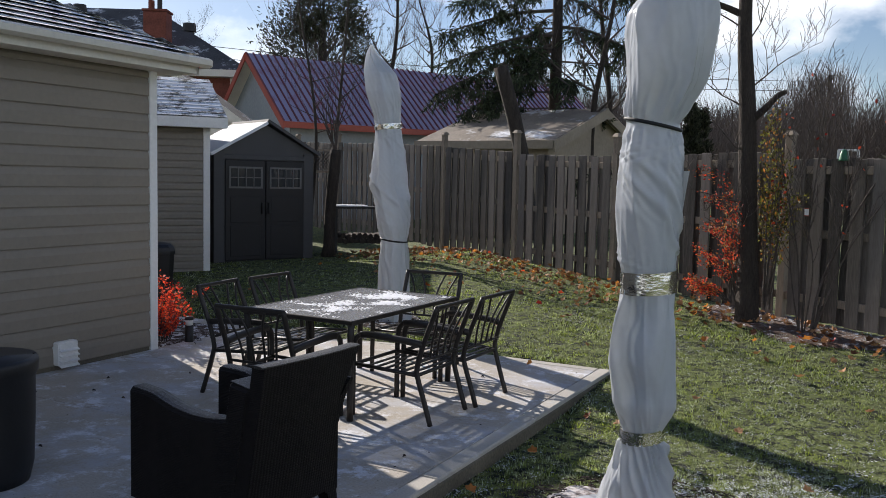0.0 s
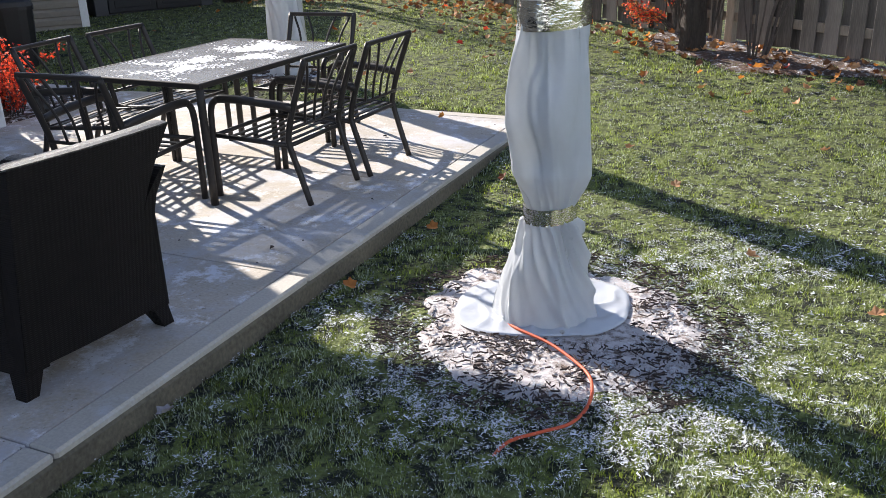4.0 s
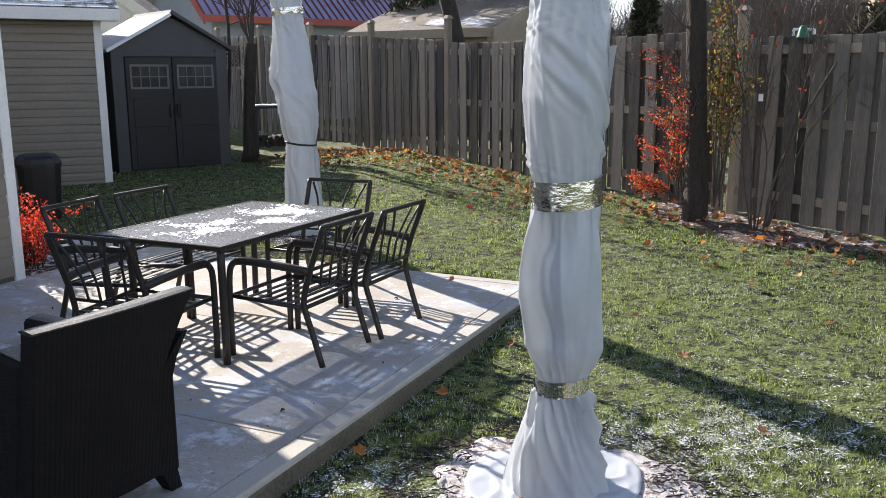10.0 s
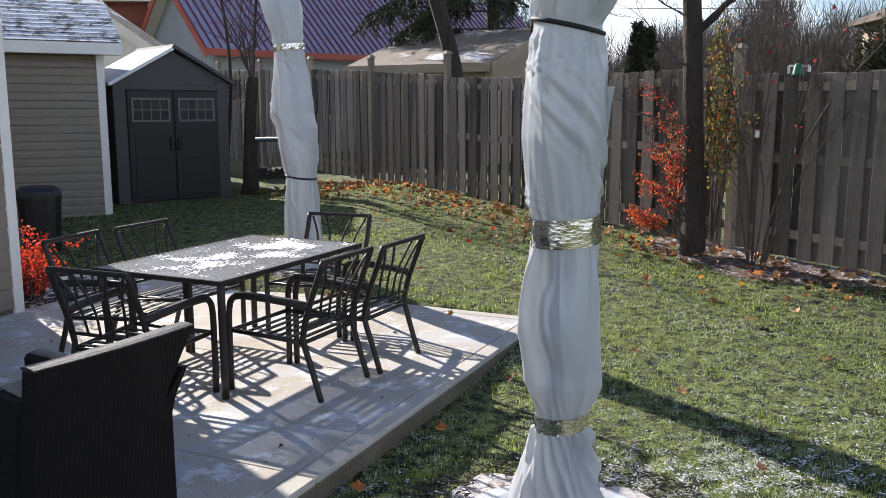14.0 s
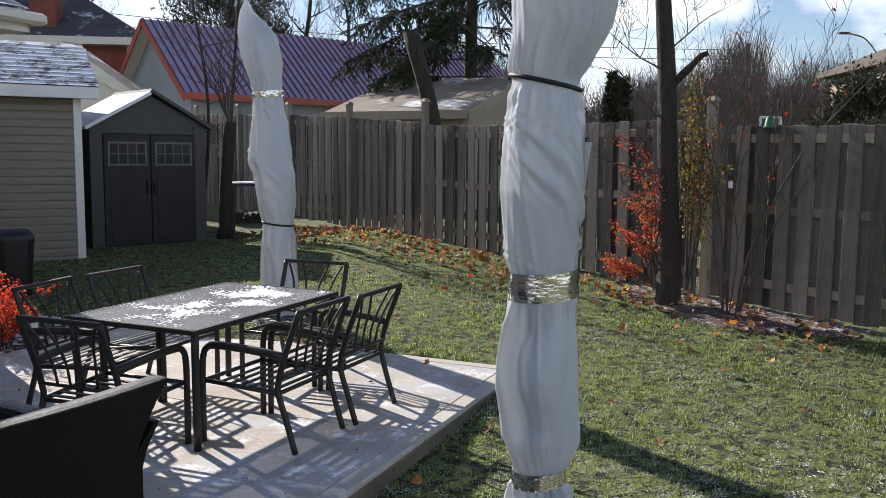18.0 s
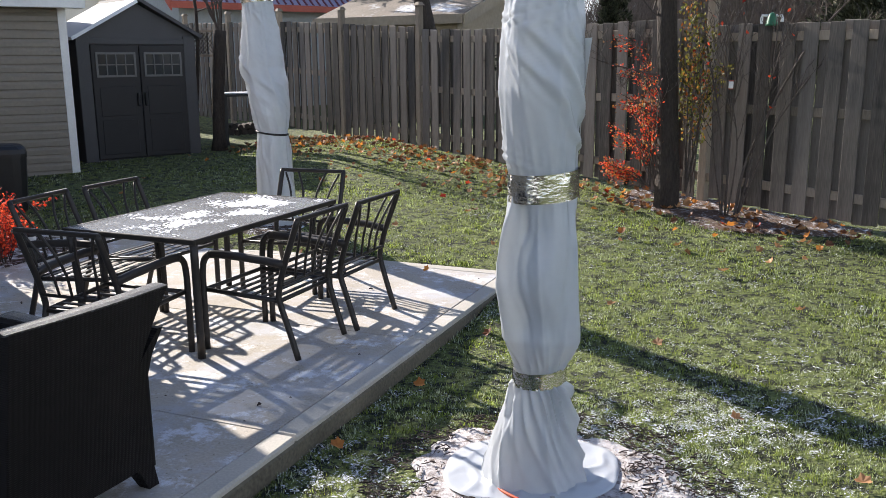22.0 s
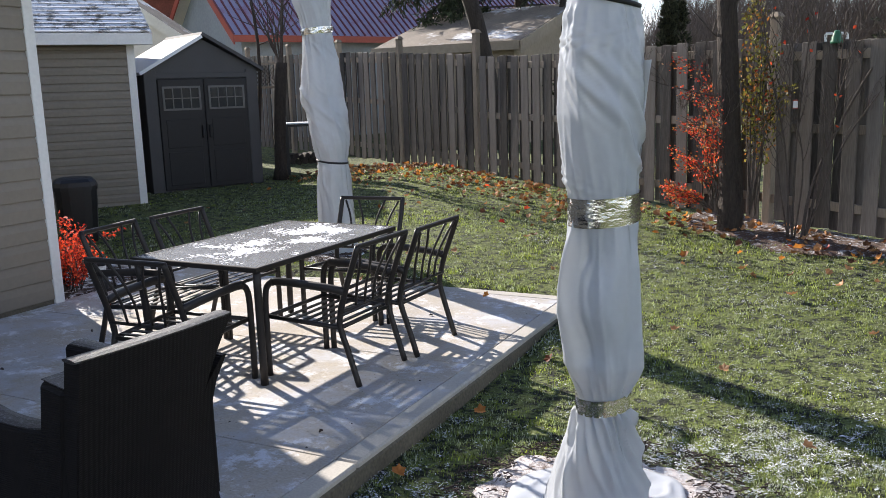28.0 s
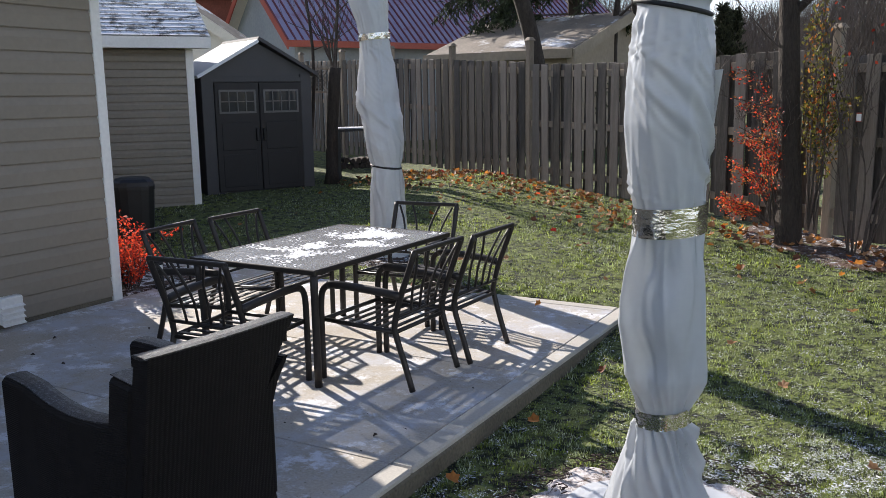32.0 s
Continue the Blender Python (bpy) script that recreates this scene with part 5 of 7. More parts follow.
crown_tree(at_site(-8.0, 36, 0.5), 9.3, 6.0, 3, M_CEDAR, "cedar_tree", "ragged dark green cedar behind the red roof", 0.25, 17000, 0.13, 95, 0.065)
crown_tree(at_site(6.3, 30, 0.6), 3.75, 0.52, 4, M_CEDAR, "cedar_shrub", "small dark columnar cedar beyond the fence", 0.03, 2400, 0.14, 260, 0.05)
crown_tree(at_site(6.75, 30.3, 0.6), 3.6, 0.50, 6, M_CEDAR, "cedar_shrub", "small dark columnar cedar beyond the fence", 0.03, 2000, 0.14, 260, 0.05)
crown_tree(at_site(12.2, 24, 0.6), 3.0, 2.7, 8, M_CEDAR, "hedge", "loose green hedge beyond the fence", 0.03, 4200, 0.18)
for lx, ly, h, r, s, lab in ((-5.6, 40, 11.5, 0.16, 21, "tall bare tree beyond the red roof"), (-3.9, 14.9, 6.6, 0.034, 22, "slender bare sapling beside the shed"), (-3.6, 15.4, 7.0, 0.036, 23, "slender bare sapling beside the shed"),
                             (-4.2, 42, 10.5, 0.14, 24, "tall bare tree beyond the red roof"), (1.9, 20.0, 8.0, 0.09, 25, "bare tree beyond the fence"), (2.6, 24, 9.0, 0.1, 26, "bare tree beyond the fence"), (-17, 44, 9.0, 0.12, 27, "bare tree behind the brick house")):
    p = at_site(lx, ly).translation
    slim = r < 0.04
    bare_tree("tree", lab, p.x, p.y, lawn_height(p.x, p.y) - 0.05, h, r, s, limbs=12 if slim else 16, kids=3 if slim else 4, limb_len=0.17 if slim else 0.24, spread=0.42 if slim else 0.5)


def broken_trunk():
    t = thing("dead_tree", "leaning broken dark trunk beyond the fence", "tree", at=at_site(0.25, 17.0, 0.4))
    part("trunk", tube(smooth_line([(0.1, 0, -0.3), (0.0, 0, 1.0), (-0.25, 0, 2.3), (-0.62, 0, 3.6)], 4), 0.15, 10), M_BARK, t, smooth=True)


broken_trunk()


# ---- neighbouring buildings ----
def gable_building(m, name, label, long, wide, eave, peak, walls, roof, over_hang=0.4, ribs=0, fascia=None):
    """A gabled building: ridge along local x from 0 to long, gable ends at x = 0 and x = long."""
    b = thing(name, label, "building", at=m)
    bm = bmesh.new()
    rot = Matrix(((0, 0, 1, 0), (1, 0, 0, 0), (0, 1, 0, 0), (0, 0, 0, 1)))
    add_prism(bm, [(0, -0.5), (wide, -0.5), (wide, eave), (wide / 2, peak - 0.06), (0, eave)], rot, Matrix.Translation((long, 0, 0)) @ rot)
    part("wall", bm, walls, b)
    pitch = (peak - eave) / (wide / 2)
    for sy in (0, 1):
        o = over_hang
        ya, za = (-o, eave - o * pitch) if sy == 0 else (wide + o, eave - o * pitch)
        pts = [(-o, ya, za), (long + o, ya, za), (long + o, wide / 2, peak), (-o, wide / 2, peak)]
        bm = bmesh.new()
        add_slab(bm, pts if sy == 0 else pts[::-1], 0.08)
        r = part("roof_panel", bm, roof, b)
        low = [Vector(p) - Vector((0, 0, 0.10)) for p in pts]
        bm = bmesh.new()
        add_slab(bm, low if sy == 0 else low[::-1], 0.02)
        part("soffit", bm, M_FASCIA, b)
        if ribs:
            bm = bmesh.new()
            k = 0
            while k * ribs < long + 2 * o:
                x = -o + k * ribs
                add_tube(bm, [(x, ya, za + 0.02), (x, wide / 2, peak + 0.02)], 0.028, 4, 1.0, False)
                k += 1
            tagged(part("seams", bm, M_RED_SEAM, r), kind="stuff")
        part("fascia", box(-o - 0.02, ya - 0.03, za - 0.17, long + o + 0.02, ya + 0.03, za + 0.01), fascia or roof, b)
    for x in (-over_hang - 0.03, long + over_hang - 0.01):
        for sy in (-1, 1):
            bm = bmesh.new()
            o = over_hang
            y0 = wide / 2 + sy * (wide / 2 + o)
            z0 = eave - o * pitch
            add_slab(bm, [(x, y0, z0), (x, wide / 2, peak), (x, wide / 2, peak - 0.24), (x, y0, z0 - 0.24)], 0.04)
            part("rake_board", bm, fascia or roof, b)
    return b


M_RED_SEAM = mat("red_seam", (0.16, 0.035, 0.045), 0.45, vary=0.15, scale=2, fine=20, bump=0.05)
M_RED_TRIM = mat("red_trim", (0.40, 0.09, 0.06), 0.5, vary=0.1, scale=2, fine=20, bump=0.05)
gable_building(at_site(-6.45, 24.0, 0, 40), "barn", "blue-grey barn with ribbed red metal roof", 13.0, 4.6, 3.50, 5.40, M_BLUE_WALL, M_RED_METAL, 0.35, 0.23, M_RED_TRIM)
gable_building(at_site(3.3, 22.5, 0, 150), "garage", "tan garage with brown shingle roof behind the fence", 3.2, 5.2, 2.62, 3.46, M_TAN_WALL, M_TAN_ROOF, 0.2, 0, M_TAN_WALL)
gable_building(at_site(-6.30, 18.6, 0, 90), "outbuilding", "cream gabled outbuilding behind the shed", 0.8, 2.72, 3.0, 3.95, M_FASCIA, M_TAN_ROOF, 0.15, 0, M_FASCIA)


def far_house():
    b = thing("far_house", "brown hip-roofed house beyond the fence", "house", at=at_site(18.5, 34, 0, -6))
    long, wide, eave, o, rise = 10.0, 8.0, 5.6, 0.5, 2.0
    part("wall", box(0, 0, -0.3, long, wide, eave), M_TAN_WALL, b)
    bm = bmesh.new()
    q = [bm.verts.new(p) for p in ((-o, -o, eave), (long + o, -o, eave), (long + o, wide + o, eave), (-o, wide + o, eave), (wide / 2, wide / 2, eave + rise), (long - wide / 2, wide / 2, eave + rise))]
    for f in ((0, 1, 5, 4), (1, 2, 5), (2, 3, 4, 5), (3, 0, 4), (3, 2, 1, 0)):
        bm.faces.new([q[i] for i in f])
    bmesh.ops.recalc_face_normals(bm, faces=bm.faces[:])
    part("roof", bm, M_BROWN_ROOF, b, "brown shingle roof")
    part("eave", box(-o - 0.02, -o - 0.02, eave - 0.2, long + o + 0.02, wide + o + 0.02, eave + 0.02), M_BROWN_ROOF, b)


far_house()


def brick_house():
    b = thing("brick_house", "red brick house with dark snow-dusted hip roof", "house", at=at_site(-8.9, 27.2, 0, 6))
    long, wide, eave = 12.0, 7.5, 5.0
    part("wall", box(-long, 0, -0.3, 0, wide, eave), M_BRICK_FAR, b)
    o, rise = 0.45, 2.6
    bm = bmesh.new()
    q = [bm.verts.new(p) for p in ((o, -o, eave), (o, wide + o, eave), (-long - o, wide + o, eave), (-long - o, -o, eave), (-wide / 2, wide / 2, eave + rise), (-long + wide / 2, wide / 2, eave + rise))]
    for f in ((0, 1, 4), (1, 2, 5, 4), (2, 3, 5), (3, 0, 4, 5), (3, 2, 1, 0)):
        bm.faces.new([q[i] for i in f])
    bmesh.ops.recalc_face_normals(bm, faces=bm.faces[:])
    part("roof", bm, M_SHINGLE_FAR, b, "dark shingles with thin snow")
    part("eave", box(-long - o - 0.02, -o - 0.02, eave - 0.20, o + 0.02, wide + o + 0.02, eave + 0.02), M_FASCIA, b, "cream eaves and gutter")
    c = part("chimney", box(-3.15, 0.10, eave - 0.3, -2.40, 0.80, eave + 1.90, 0.02), M_BRICK_FAR, b, "red brick chimney")
    part("chimney_cap", box(-3.19, 0.06, eave + 1.90, -2.36, 0.84, eave + 1.98, 0.02), M_BRICK_FAR, c)
    part("chimney_pot", tube([(-2.97, 0.45, eave + 1.95), (-2.97, 0.45, eave + 2.30)], 0.10, 10), M_BRICK_FAR, c)
    part("chimney_pot", tube([(-2.70, 0.45, eave + 1.95), (-2.70, 0.45, eave + 2.50), (-2.70, 0.45, eave + 2.53)], [0.08, 0.08, 0.12], 10), M_BLACK, c)
    for x, y, z in ((-6.3, 3.2, 2.1), (-2.2, 2.3, 1.4)):
        part("roof_vent", tube([(x, y, eave + z - 0.6), (x, y, eave + z + 0.2), (x, y, eave + z + 0.22), (x, y, eave + z + 0.5)], [0.15, 0.15, 0.24, 0.22], 12), M_BLACK, b, "dark round roof vent")
    part("downspout", box(-0.30, -0.10, 0, -0.20, 0.0, eave - 0.2), M_FASCIA, b)
    return b


brick_house()


# ---- far woods ----
def far_woods():
    """Leafless woods: thin trunks, each with a fan of rising twigs."""
    rs = np.random.RandomState(77)
    trees, twigs = 2600, 150
    a, d = rs.uniform(-0.8, 1.0, trees), rs.uniform(40, 95, trees)
    h = rs.uniform(5.6, 9.2, trees) * d / 68 * (0.85 + 0.15 * np.sin(a * 23) + 0.12 * np.sin(a * 61))
    base = np.stack([np.sin(a) * d, np.cos(a) * d, np.full(trees, 0.2)], 1)
    lean = np.stack([rs.uniform(-0.1, 0.1, trees), rs.uniform(-0.1, 0.1, trees), np.ones(trees)], 1)
    co = []

    def slivers(p, way, wide):
        turn = rs.uniform(0, 6.28, len(p))
        side = np.stack([np.cos(turn), np.sin(turn) * 0.4, np.zeros(len(p))], 1) * wide[:, None]
        co.append(np.stack([p - side, p + side, p + way], 1))

    slivers(base, lean * h[:, None], rs.uniform(0.05, 0.12, trees))
    t = np.repeat(np.arange(trees), twigs)
    n = len(t)
    f = rs.uniform(0.05, 1.0, n) ** 0.8
    p = base[t] + lean[t] * (h[t] * f)[:, None]
    p[:, 0] += rs.normal(0, 0.30, n) * h[t] * 0.3
    ang = rs.uniform(0, 6.28, n)
    way = np.stack([np.cos(ang) * rs.uniform(0.1, 0.6, n), np.sin(ang) * rs.uniform(0.1, 0.6, n), rs.uniform(0.3, 1.0, n)], 1) * (h[t] * rs.uniform(0.10, 0.36, n))[:, None]
    slivers(p, way, rs.uniform(0.010, 0.030, n))
    co = np.concatenate(co)
    m = np.array(SITE)
    co = co @ m[:3, :3].T + m[:3, 3]
    n = len(co)
    me = bpy.data.meshes.new("far_woods")
    me.vertices.add(3 * n)
    me.vertices.foreach_set("co", co.astype(np.float32).ravel())
    me.loops.add(3 * n)
    me.loops.foreach_set("vertex_index", np.arange(3 * n, dtype=np.int32))
    me.polygons.add(n)
    me.polygons.foreach_set("loop_start", np.arange(0, 3 * n, 3, dtype=np.int32))
    me.update(calc_edges=True)
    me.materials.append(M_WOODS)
    tagged(new("far_woods", me), "far leafless grey-brown woods", "woods", kind="stuff")


far_woods()


# ---- bed of mulch, cord ----
def ground_disc(name, label, x, y, r, material, lift, seed, category, rings=10, m=72):
    verts, faces = [(x, y, lawn_height(x, y) + lift)], []
    for j in range(1, rings + 1):
        for k in range(m):
            a = 2 * math.pi * k / m
            e = r * (1 + 0.05 * math.sin(3 * a + seed) + 0.10 * noise.noise(Vector((math.cos(a) * 2.5, math.sin(a) * 2.5, seed))) + 0.13 * noise.noise(Vector((math.cos(a) * 8, math.sin(a) * 8, seed)))) * j / rings
            px, py = x + math.cos(a) * e, y + math.sin(a) * e
            bump = 0.010 * noise.noise(Vector((px * 7, py * 7, seed)))
            verts.append((px, py, lawn_height(px, py) + (lift + bump if j < rings else -0.02)))
    for k in range(m):
        faces.append((0, 1 + k, 1 + (k + 1) % m))
    for j in range(rings - 1):
        for k in range(m):
            a, b = 1 + j * m, 1 + (j + 1) * m
            faces.append((a + k, b + k, b + (k + 1) % m, a + (k + 1) % m))
    ob = new(name, mesh_quads(name, verts, faces, material, True))
    return tagged(ob, label, category, kind="structure")


M_SNOWBED = mat("snow_over_mulch", (0.64, 0.60, 0.60), 0.85, vary=0.06, scale=9, fine=120, bump=0.8, bump_dist=0.01)
over(M_SNOWBED, noise_mask(M_SNOWBED.node_tree, 15, 0.48, 0.60, 12, 0.82), (0.13, 0.088, 0.066))
ground_disc("mulch_bed", "round bark mulch bed under thin snow", 0.67, 4.36, 0.66, M_SNOWBED, 0.012, 1.3, "mulch bed")
ground_disc("mulch_bed", "bark mulch round the second wrapped shrub", -2.42, 8.78, 0.42, M_MULCH, 0.012, 4.1, "mulch bed", 6, 48)


def chips(name, label, x, y, r, count, seed, size=0.035):
    """Bark chips scattered over a bed."""
    rng = random.Random(seed)
    verts, faces = [], []
    for _ in range(count):
        a, d = rng.uniform(0, 6.28), r * math.sqrt(rng.random())
        px, py = x + math.cos(a) * d, y + math.sin(a) * d
        if abs(px - 0.59) < 0.40 and abs(py - 4.52) < 0.34 and abs(x - 0.67) < 0.1:
            continue
        if rng.random() > 0.42 + 0.7 * noise.noise(Vector((px * 5, py * 5, seed))) + 0.5 * noise.noise(Vector((px * 17, py * 17, seed))):
            continue
        px, py = x + math.cos(a) * d, y + math.sin(a) * d
        z = lawn_height(px, py) + 0.018 + rng.uniform(0, 0.012)
        t, ln, w, h = rng.uniform(0, 3.14), size * rng.uniform(0.4, 1.5), size * rng.uniform(0.07, 0.19), rng.uniform(0.003, 0.007)
        c, s = math.cos(t), math.sin(t)
        up = rng.uniform(-0.3, 0.3)
        base = len(verts)
        for dz in (0, h):
            for u, v in ((-1, -0.6), (0.2, -1), (1, 0.1), (-0.3, 1)):
                lx, ly = u * ln / 2, v * w / 2
                verts.append((px + c * lx - s * ly, py + s * lx + c * ly, z + dz + up * lx))
        faces += [(base + 4, base + 5, base + 6, base + 7)] + [(base + i, base + (i + 1) % 4, base + 4 + (i + 1) % 4, base + 4 + i) for i in range(4)]
    ob = new(name, mesh_quads(name, verts, faces, M_CHIP))
    return tagged(ob, label, "bark chips", kind="stuff")


chips("bark_chips", "dark bark chips poking out of the snow", 0.67, 4.36, 0.80, 9000, 3, 0.027)
chips("bark_chips", "dark bark chips round the far shrub", -2.42, 8.78, 0.42, 350, 5)


def cord():
    pts = [(0.45, 4.30), (0.52, 4.22), (0.68, 4.10), (0.826, 3.922), (0.862, 3.78), (0.85, 3.66), (0.80, 3.56), (0.705, 3.495), (0.60, 3.42), (0.555, 3.30), (0.575, 3.13), (0.634, 3.023), (0.752, 2.964), (0.892, 2.886), (0.973, 2.708), (1.003, 2.592), (0.983, 2.462), (0.93, 2.2), (0.95, 1.8)]
    # it rides on the mulch, sinks into the grass and comes up again in places
    lift = [0.036] * 5 + [0.032, 0.026, 0.018, 0.008, -0.012, -0.020, -0.008, 0.006, 0.008, 0.010, -0.006, 0.006, -0.012, -0.02]
    line = smooth_line([(x, y, lawn_height(x, y) + h + 0.004 * math.sin(y * 17)) for (x, y), h in zip(pts, lift)], 6)
    ob = new("extension_cord", mesh_of(tube(line, 0.0065, 8), M_CORD, "extension_cord", True))
    tagged(ob, "orange extension cord snaking over mulch and grass", "cord")


cord()


# ---- grass ----
def grass():
    rs = np.random.RandomState(11)
    n_try = 3900000
    x = rs.uniform(-7.5, 6.5, n_try)
    y = rs.uniform(1.2, 15.0, n_try)
    d = np.hypot(x - 1.0, y - 0.9)
    dens = np.clip(6.0 / np.maximum(d, 2.2) ** 1.55, 0.03, 1.0)
    keep = rs.uniform(0, 1, n_try) < dens
    c, s = math.cos(radians(-11)), math.sin(radians(-11))
    lx, ly = c * x + s * y, -s * x + c * y
    keep &= ~((lx < PATIO_EDGE + 0.015) & (ly < PATIO_END + 0.015))
    edge = 0.62 + 0.10 * np.sin(5.1 * np.arctan2(y - 4.36, x - 0.67) + 1) + 0.06 * np.sin(11 * np.arctan2(y - 4.36, x - 0.67))
    keep &= np.hypot(x - 0.67, y - 4.36) > edge - 0.08 + 0.36 * rs.uniform(0, 1, n_try) ** 0.7
    keep &= np.hypot(x + 2.42, y - 8.78) > 0.40
    fd = (x - FENCE_A.x) * FENCE_DIR.y - (y - FENCE_A.y) * FENCE_DIR.x
    keep &= fd > 0.06
    keep &= ~((lx < -5.2) & (ly < 7.2))
    run = (x - FENCE_A.x) * FENCE_DIR.x + (y - FENCE_A.y) * FENCE_DIR.y
    bed = (fd < 0.70) & (run > 6.4) & (run < 8.7)
    keep &= ~(bed & (rs.uniform(0, 1, n_try) < 0.85))
    keep &= (x - 1.0) * 0.95 + 2.6 > -(y - 0.9) * 0.9
    clump = np.zeros(n_try)
    for q in range(7):
        a, w = rs.uniform(0, 6.28), rs.uniform(14, 48)
        clump += np.sin((np.cos(a) * x + np.sin(a) * y) * w + rs.uniform(0, 6.28) + 1.5 * np.sin((np.sin(a) * x - np.cos(a) * y) * w * 0.6))
    tuft = np.zeros(n_try)
    for q in range(7):
        a, w = rs.uniform(0, 6.28), rs.uniform(70, 150)
        tuft += np.sin((np.cos(a) * x + np.sin(a) * y) * w + rs.uniform(0, 6.28) + 1.8 * np.sin((np.sin(a) * x - np.cos(a) * y) * w * 0.5))
    clump = np.clip(clump / 4.4 + tuft / 3.4, -1, 1)
    keep &= rs.uniform(0, 1, n_try) < 0.52 + 0.48 * clump
    x, y, d, clump = x[keep], y[keep], d[keep], clump[keep]
    n = len(x)
    far = np.clip(y - 6.0 + 0.42 * np.maximum(-x, -3.0) * np.where(x < 0, 1.0, 0.25), 0, None)
    z = -0.12 + 0.062 * np.minimum(far, 9.0) + np.where(far > 9, 0.01 * np.minimum(far - 9, 20), 0) - 0.24 * np.clip((-x - 3.0) / 2.5, 0, 1)
    ang = rs.uniform(0, 2 * np.pi, n) + 0.9 * np.sin(3.1 * x + 1.7 * np.sin(2.3 * y)) * np.cos(2.7 * y)
    lean = rs.uniform(0.60, 1.58, n)
    ln = rs.uniform(0.010, 0.025, n) * (1 + 0.55 * clump)
    wd = (0.0012 + 0.00048 * np.minimum(d, 9.0)) * rs.uniform(0.7, 1.3, n)
    ca, sa = np.cos(ang), np.sin(ang)
    co = np.zeros((n, 3, 3), np.float32)
    co[:, 0] = np.stack([x - sa * wd, y + ca * wd, z - 0.012], 1)
    co[:, 1] = np.stack([x + sa * wd, y - ca * wd, z - 0.012], 1)
    co[:, 2] = np.stack([x + ca * ln * np.sin(lean), y + sa * ln * np.sin(lean), z + 0.006 + ln * np.cos(lean)], 1)
    me = bpy.data.meshes.new("grass")
    me.vertices.add(3 * n)
    me.vertices.foreach_set("co", co.ravel())
    me.loops.add(3 * n)
    me.loops.foreach_set("vertex_index", np.arange(3 * n, dtype=np.int32))
    me.polygons.add(n)
    me.polygons.foreach_set("loop_start", np.arange(0, 3 * n, 3, dtype=np.int32))
    me.update(calc_edges=True)
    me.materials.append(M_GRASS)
    ob = new("grass", me)
    tagged(ob, "short green grass blades edged with frost", "grass", kind="stuff")


def frost_flakes():
    """Flecks of frozen snow lying between the blades, thick beside the patio and the bed, thin further out."""
    rs = np.random.RandomState(5)
    n = 2600000
    x, y = rs.uniform(-2.2, 6.0, n), rs.uniform(1.2, 10.5, n)
    d = np.hypot(x - 1.0, y - 0.9)
    c, s = math.cos(radians(-11)), math.sin(radians(-11))
    lx, ly = c * x + s * y, -s * x + c * y

    def waves(count, w0, w1):
        v = np.zeros(n)
        for _ in range(count):
            a, w = rs.uniform(0, 6.28), rs.uniform(w0, w1)
            v += np.sin((np.cos(a) * x + np.sin(a) * y) * w + rs.uniform(0, 6.28) + 1.6 * np.sin((np.sin(a) * x - np.cos(a) * y) * w * 0.7 + a))
        return v / math.sqrt(count)

    big, mid, small = waves(5, 2.0, 6.0), waves(7, 14, 34), waves(7, 50, 110)
    patch = 0.46 * big + 0.46 * mid + 0.42 * small + 0.42 * rs.normal(0, 1, n)
    side = np.exp(-np.clip(lx - PATIO_EDGE, 0, 9) / 0.55) * (ly < 5.6)
    bed = np.exp(-((np.hypot(x - 0.66, y - 4.3) - 0.68) / 0.26) ** 2)
    low = np.clip((4.6 - y) / 1.6, 0, 1) * np.clip((0.75 - x) / 0.7, 0, 1)
    right = np.clip((x - 0.6) / 1.2, 0, 1) * np.clip((8.5 - y) / 3, 0, 1)
    sunny = np.exp(-(np.hypot(x - 1.05, (y - 2.7) * 0.8) / 0.65) ** 2)
    thick = 0.27 + 0.26 * side + 0.80 * bed + 0.22 * low + 0.46 * right + 0.45 * sunny
    keep = patch > 1.34 - 1.0 * thick
    keep &= rs.uniform(0, 1, n) < np.clip(4.0 / d ** 1.3, 0.12, 1.0)
    keep &= ~((lx < PATIO_EDGE + 0.02) & (ly < PATIO_END + 0.02))
    x, y, d, thick = x[keep], y[keep], d[keep], thick[keep]
    n = len(x)
    far = np.clip(y - 6.0 + 0.42 * np.maximum(-x, -3.0) * np.where(x < 0, 1.0, 0.25), 0, None)
    z = -0.12 + 0.062 * np.minimum(far, 9.0) + rs.uniform(0.004, 0.024, n)
    size = rs.uniform(0.0010, 0.0032, n) * np.where((rs.uniform(0, 1, n) < 0.12) & (thick > 0.6), 2.3, 1.0) * (1 + 0.13 * d)
    co = np.zeros((n, 3, 3), np.float32)
    turn = rs.uniform(0, 6.28, n)
    for q in range(3):
        a = q * 2.09 + rs.uniform(-0.6, 0.6, n)
        r = size * rs.uniform(0.6, 1.7, n)
        u, v = np.cos(a) * r * 1.7, np.sin(a) * r * 0.50
        co[:, q] = np.stack([x + u * np.cos(turn) - v * np.sin(turn), y + u * np.sin(turn) + v * np.cos(turn), z + rs.uniform(-0.25, 0.25, n) * r], 1)
    me = bpy.data.meshes.new("frost")
    me.vertices.add(3 * n)
    me.vertices.foreach_set("co", co.ravel())
    me.loops.add(3 * n)
    me.loops.foreach_set("vertex_index", np.arange(3 * n, dtype=np.int32))
    me.polygons.add(n)
    me.polygons.foreach_set("loop_start", np.arange(0, 3 * n, 3, dtype=np.int32))
    me.update(calc_edges=True)
    me.materials.append(M_FROST)
    ob = new("frost", me)
    tagged(ob, "flecks of white frost and snow lying in the grass", "frost", kind="stuff")


frost_flakes()


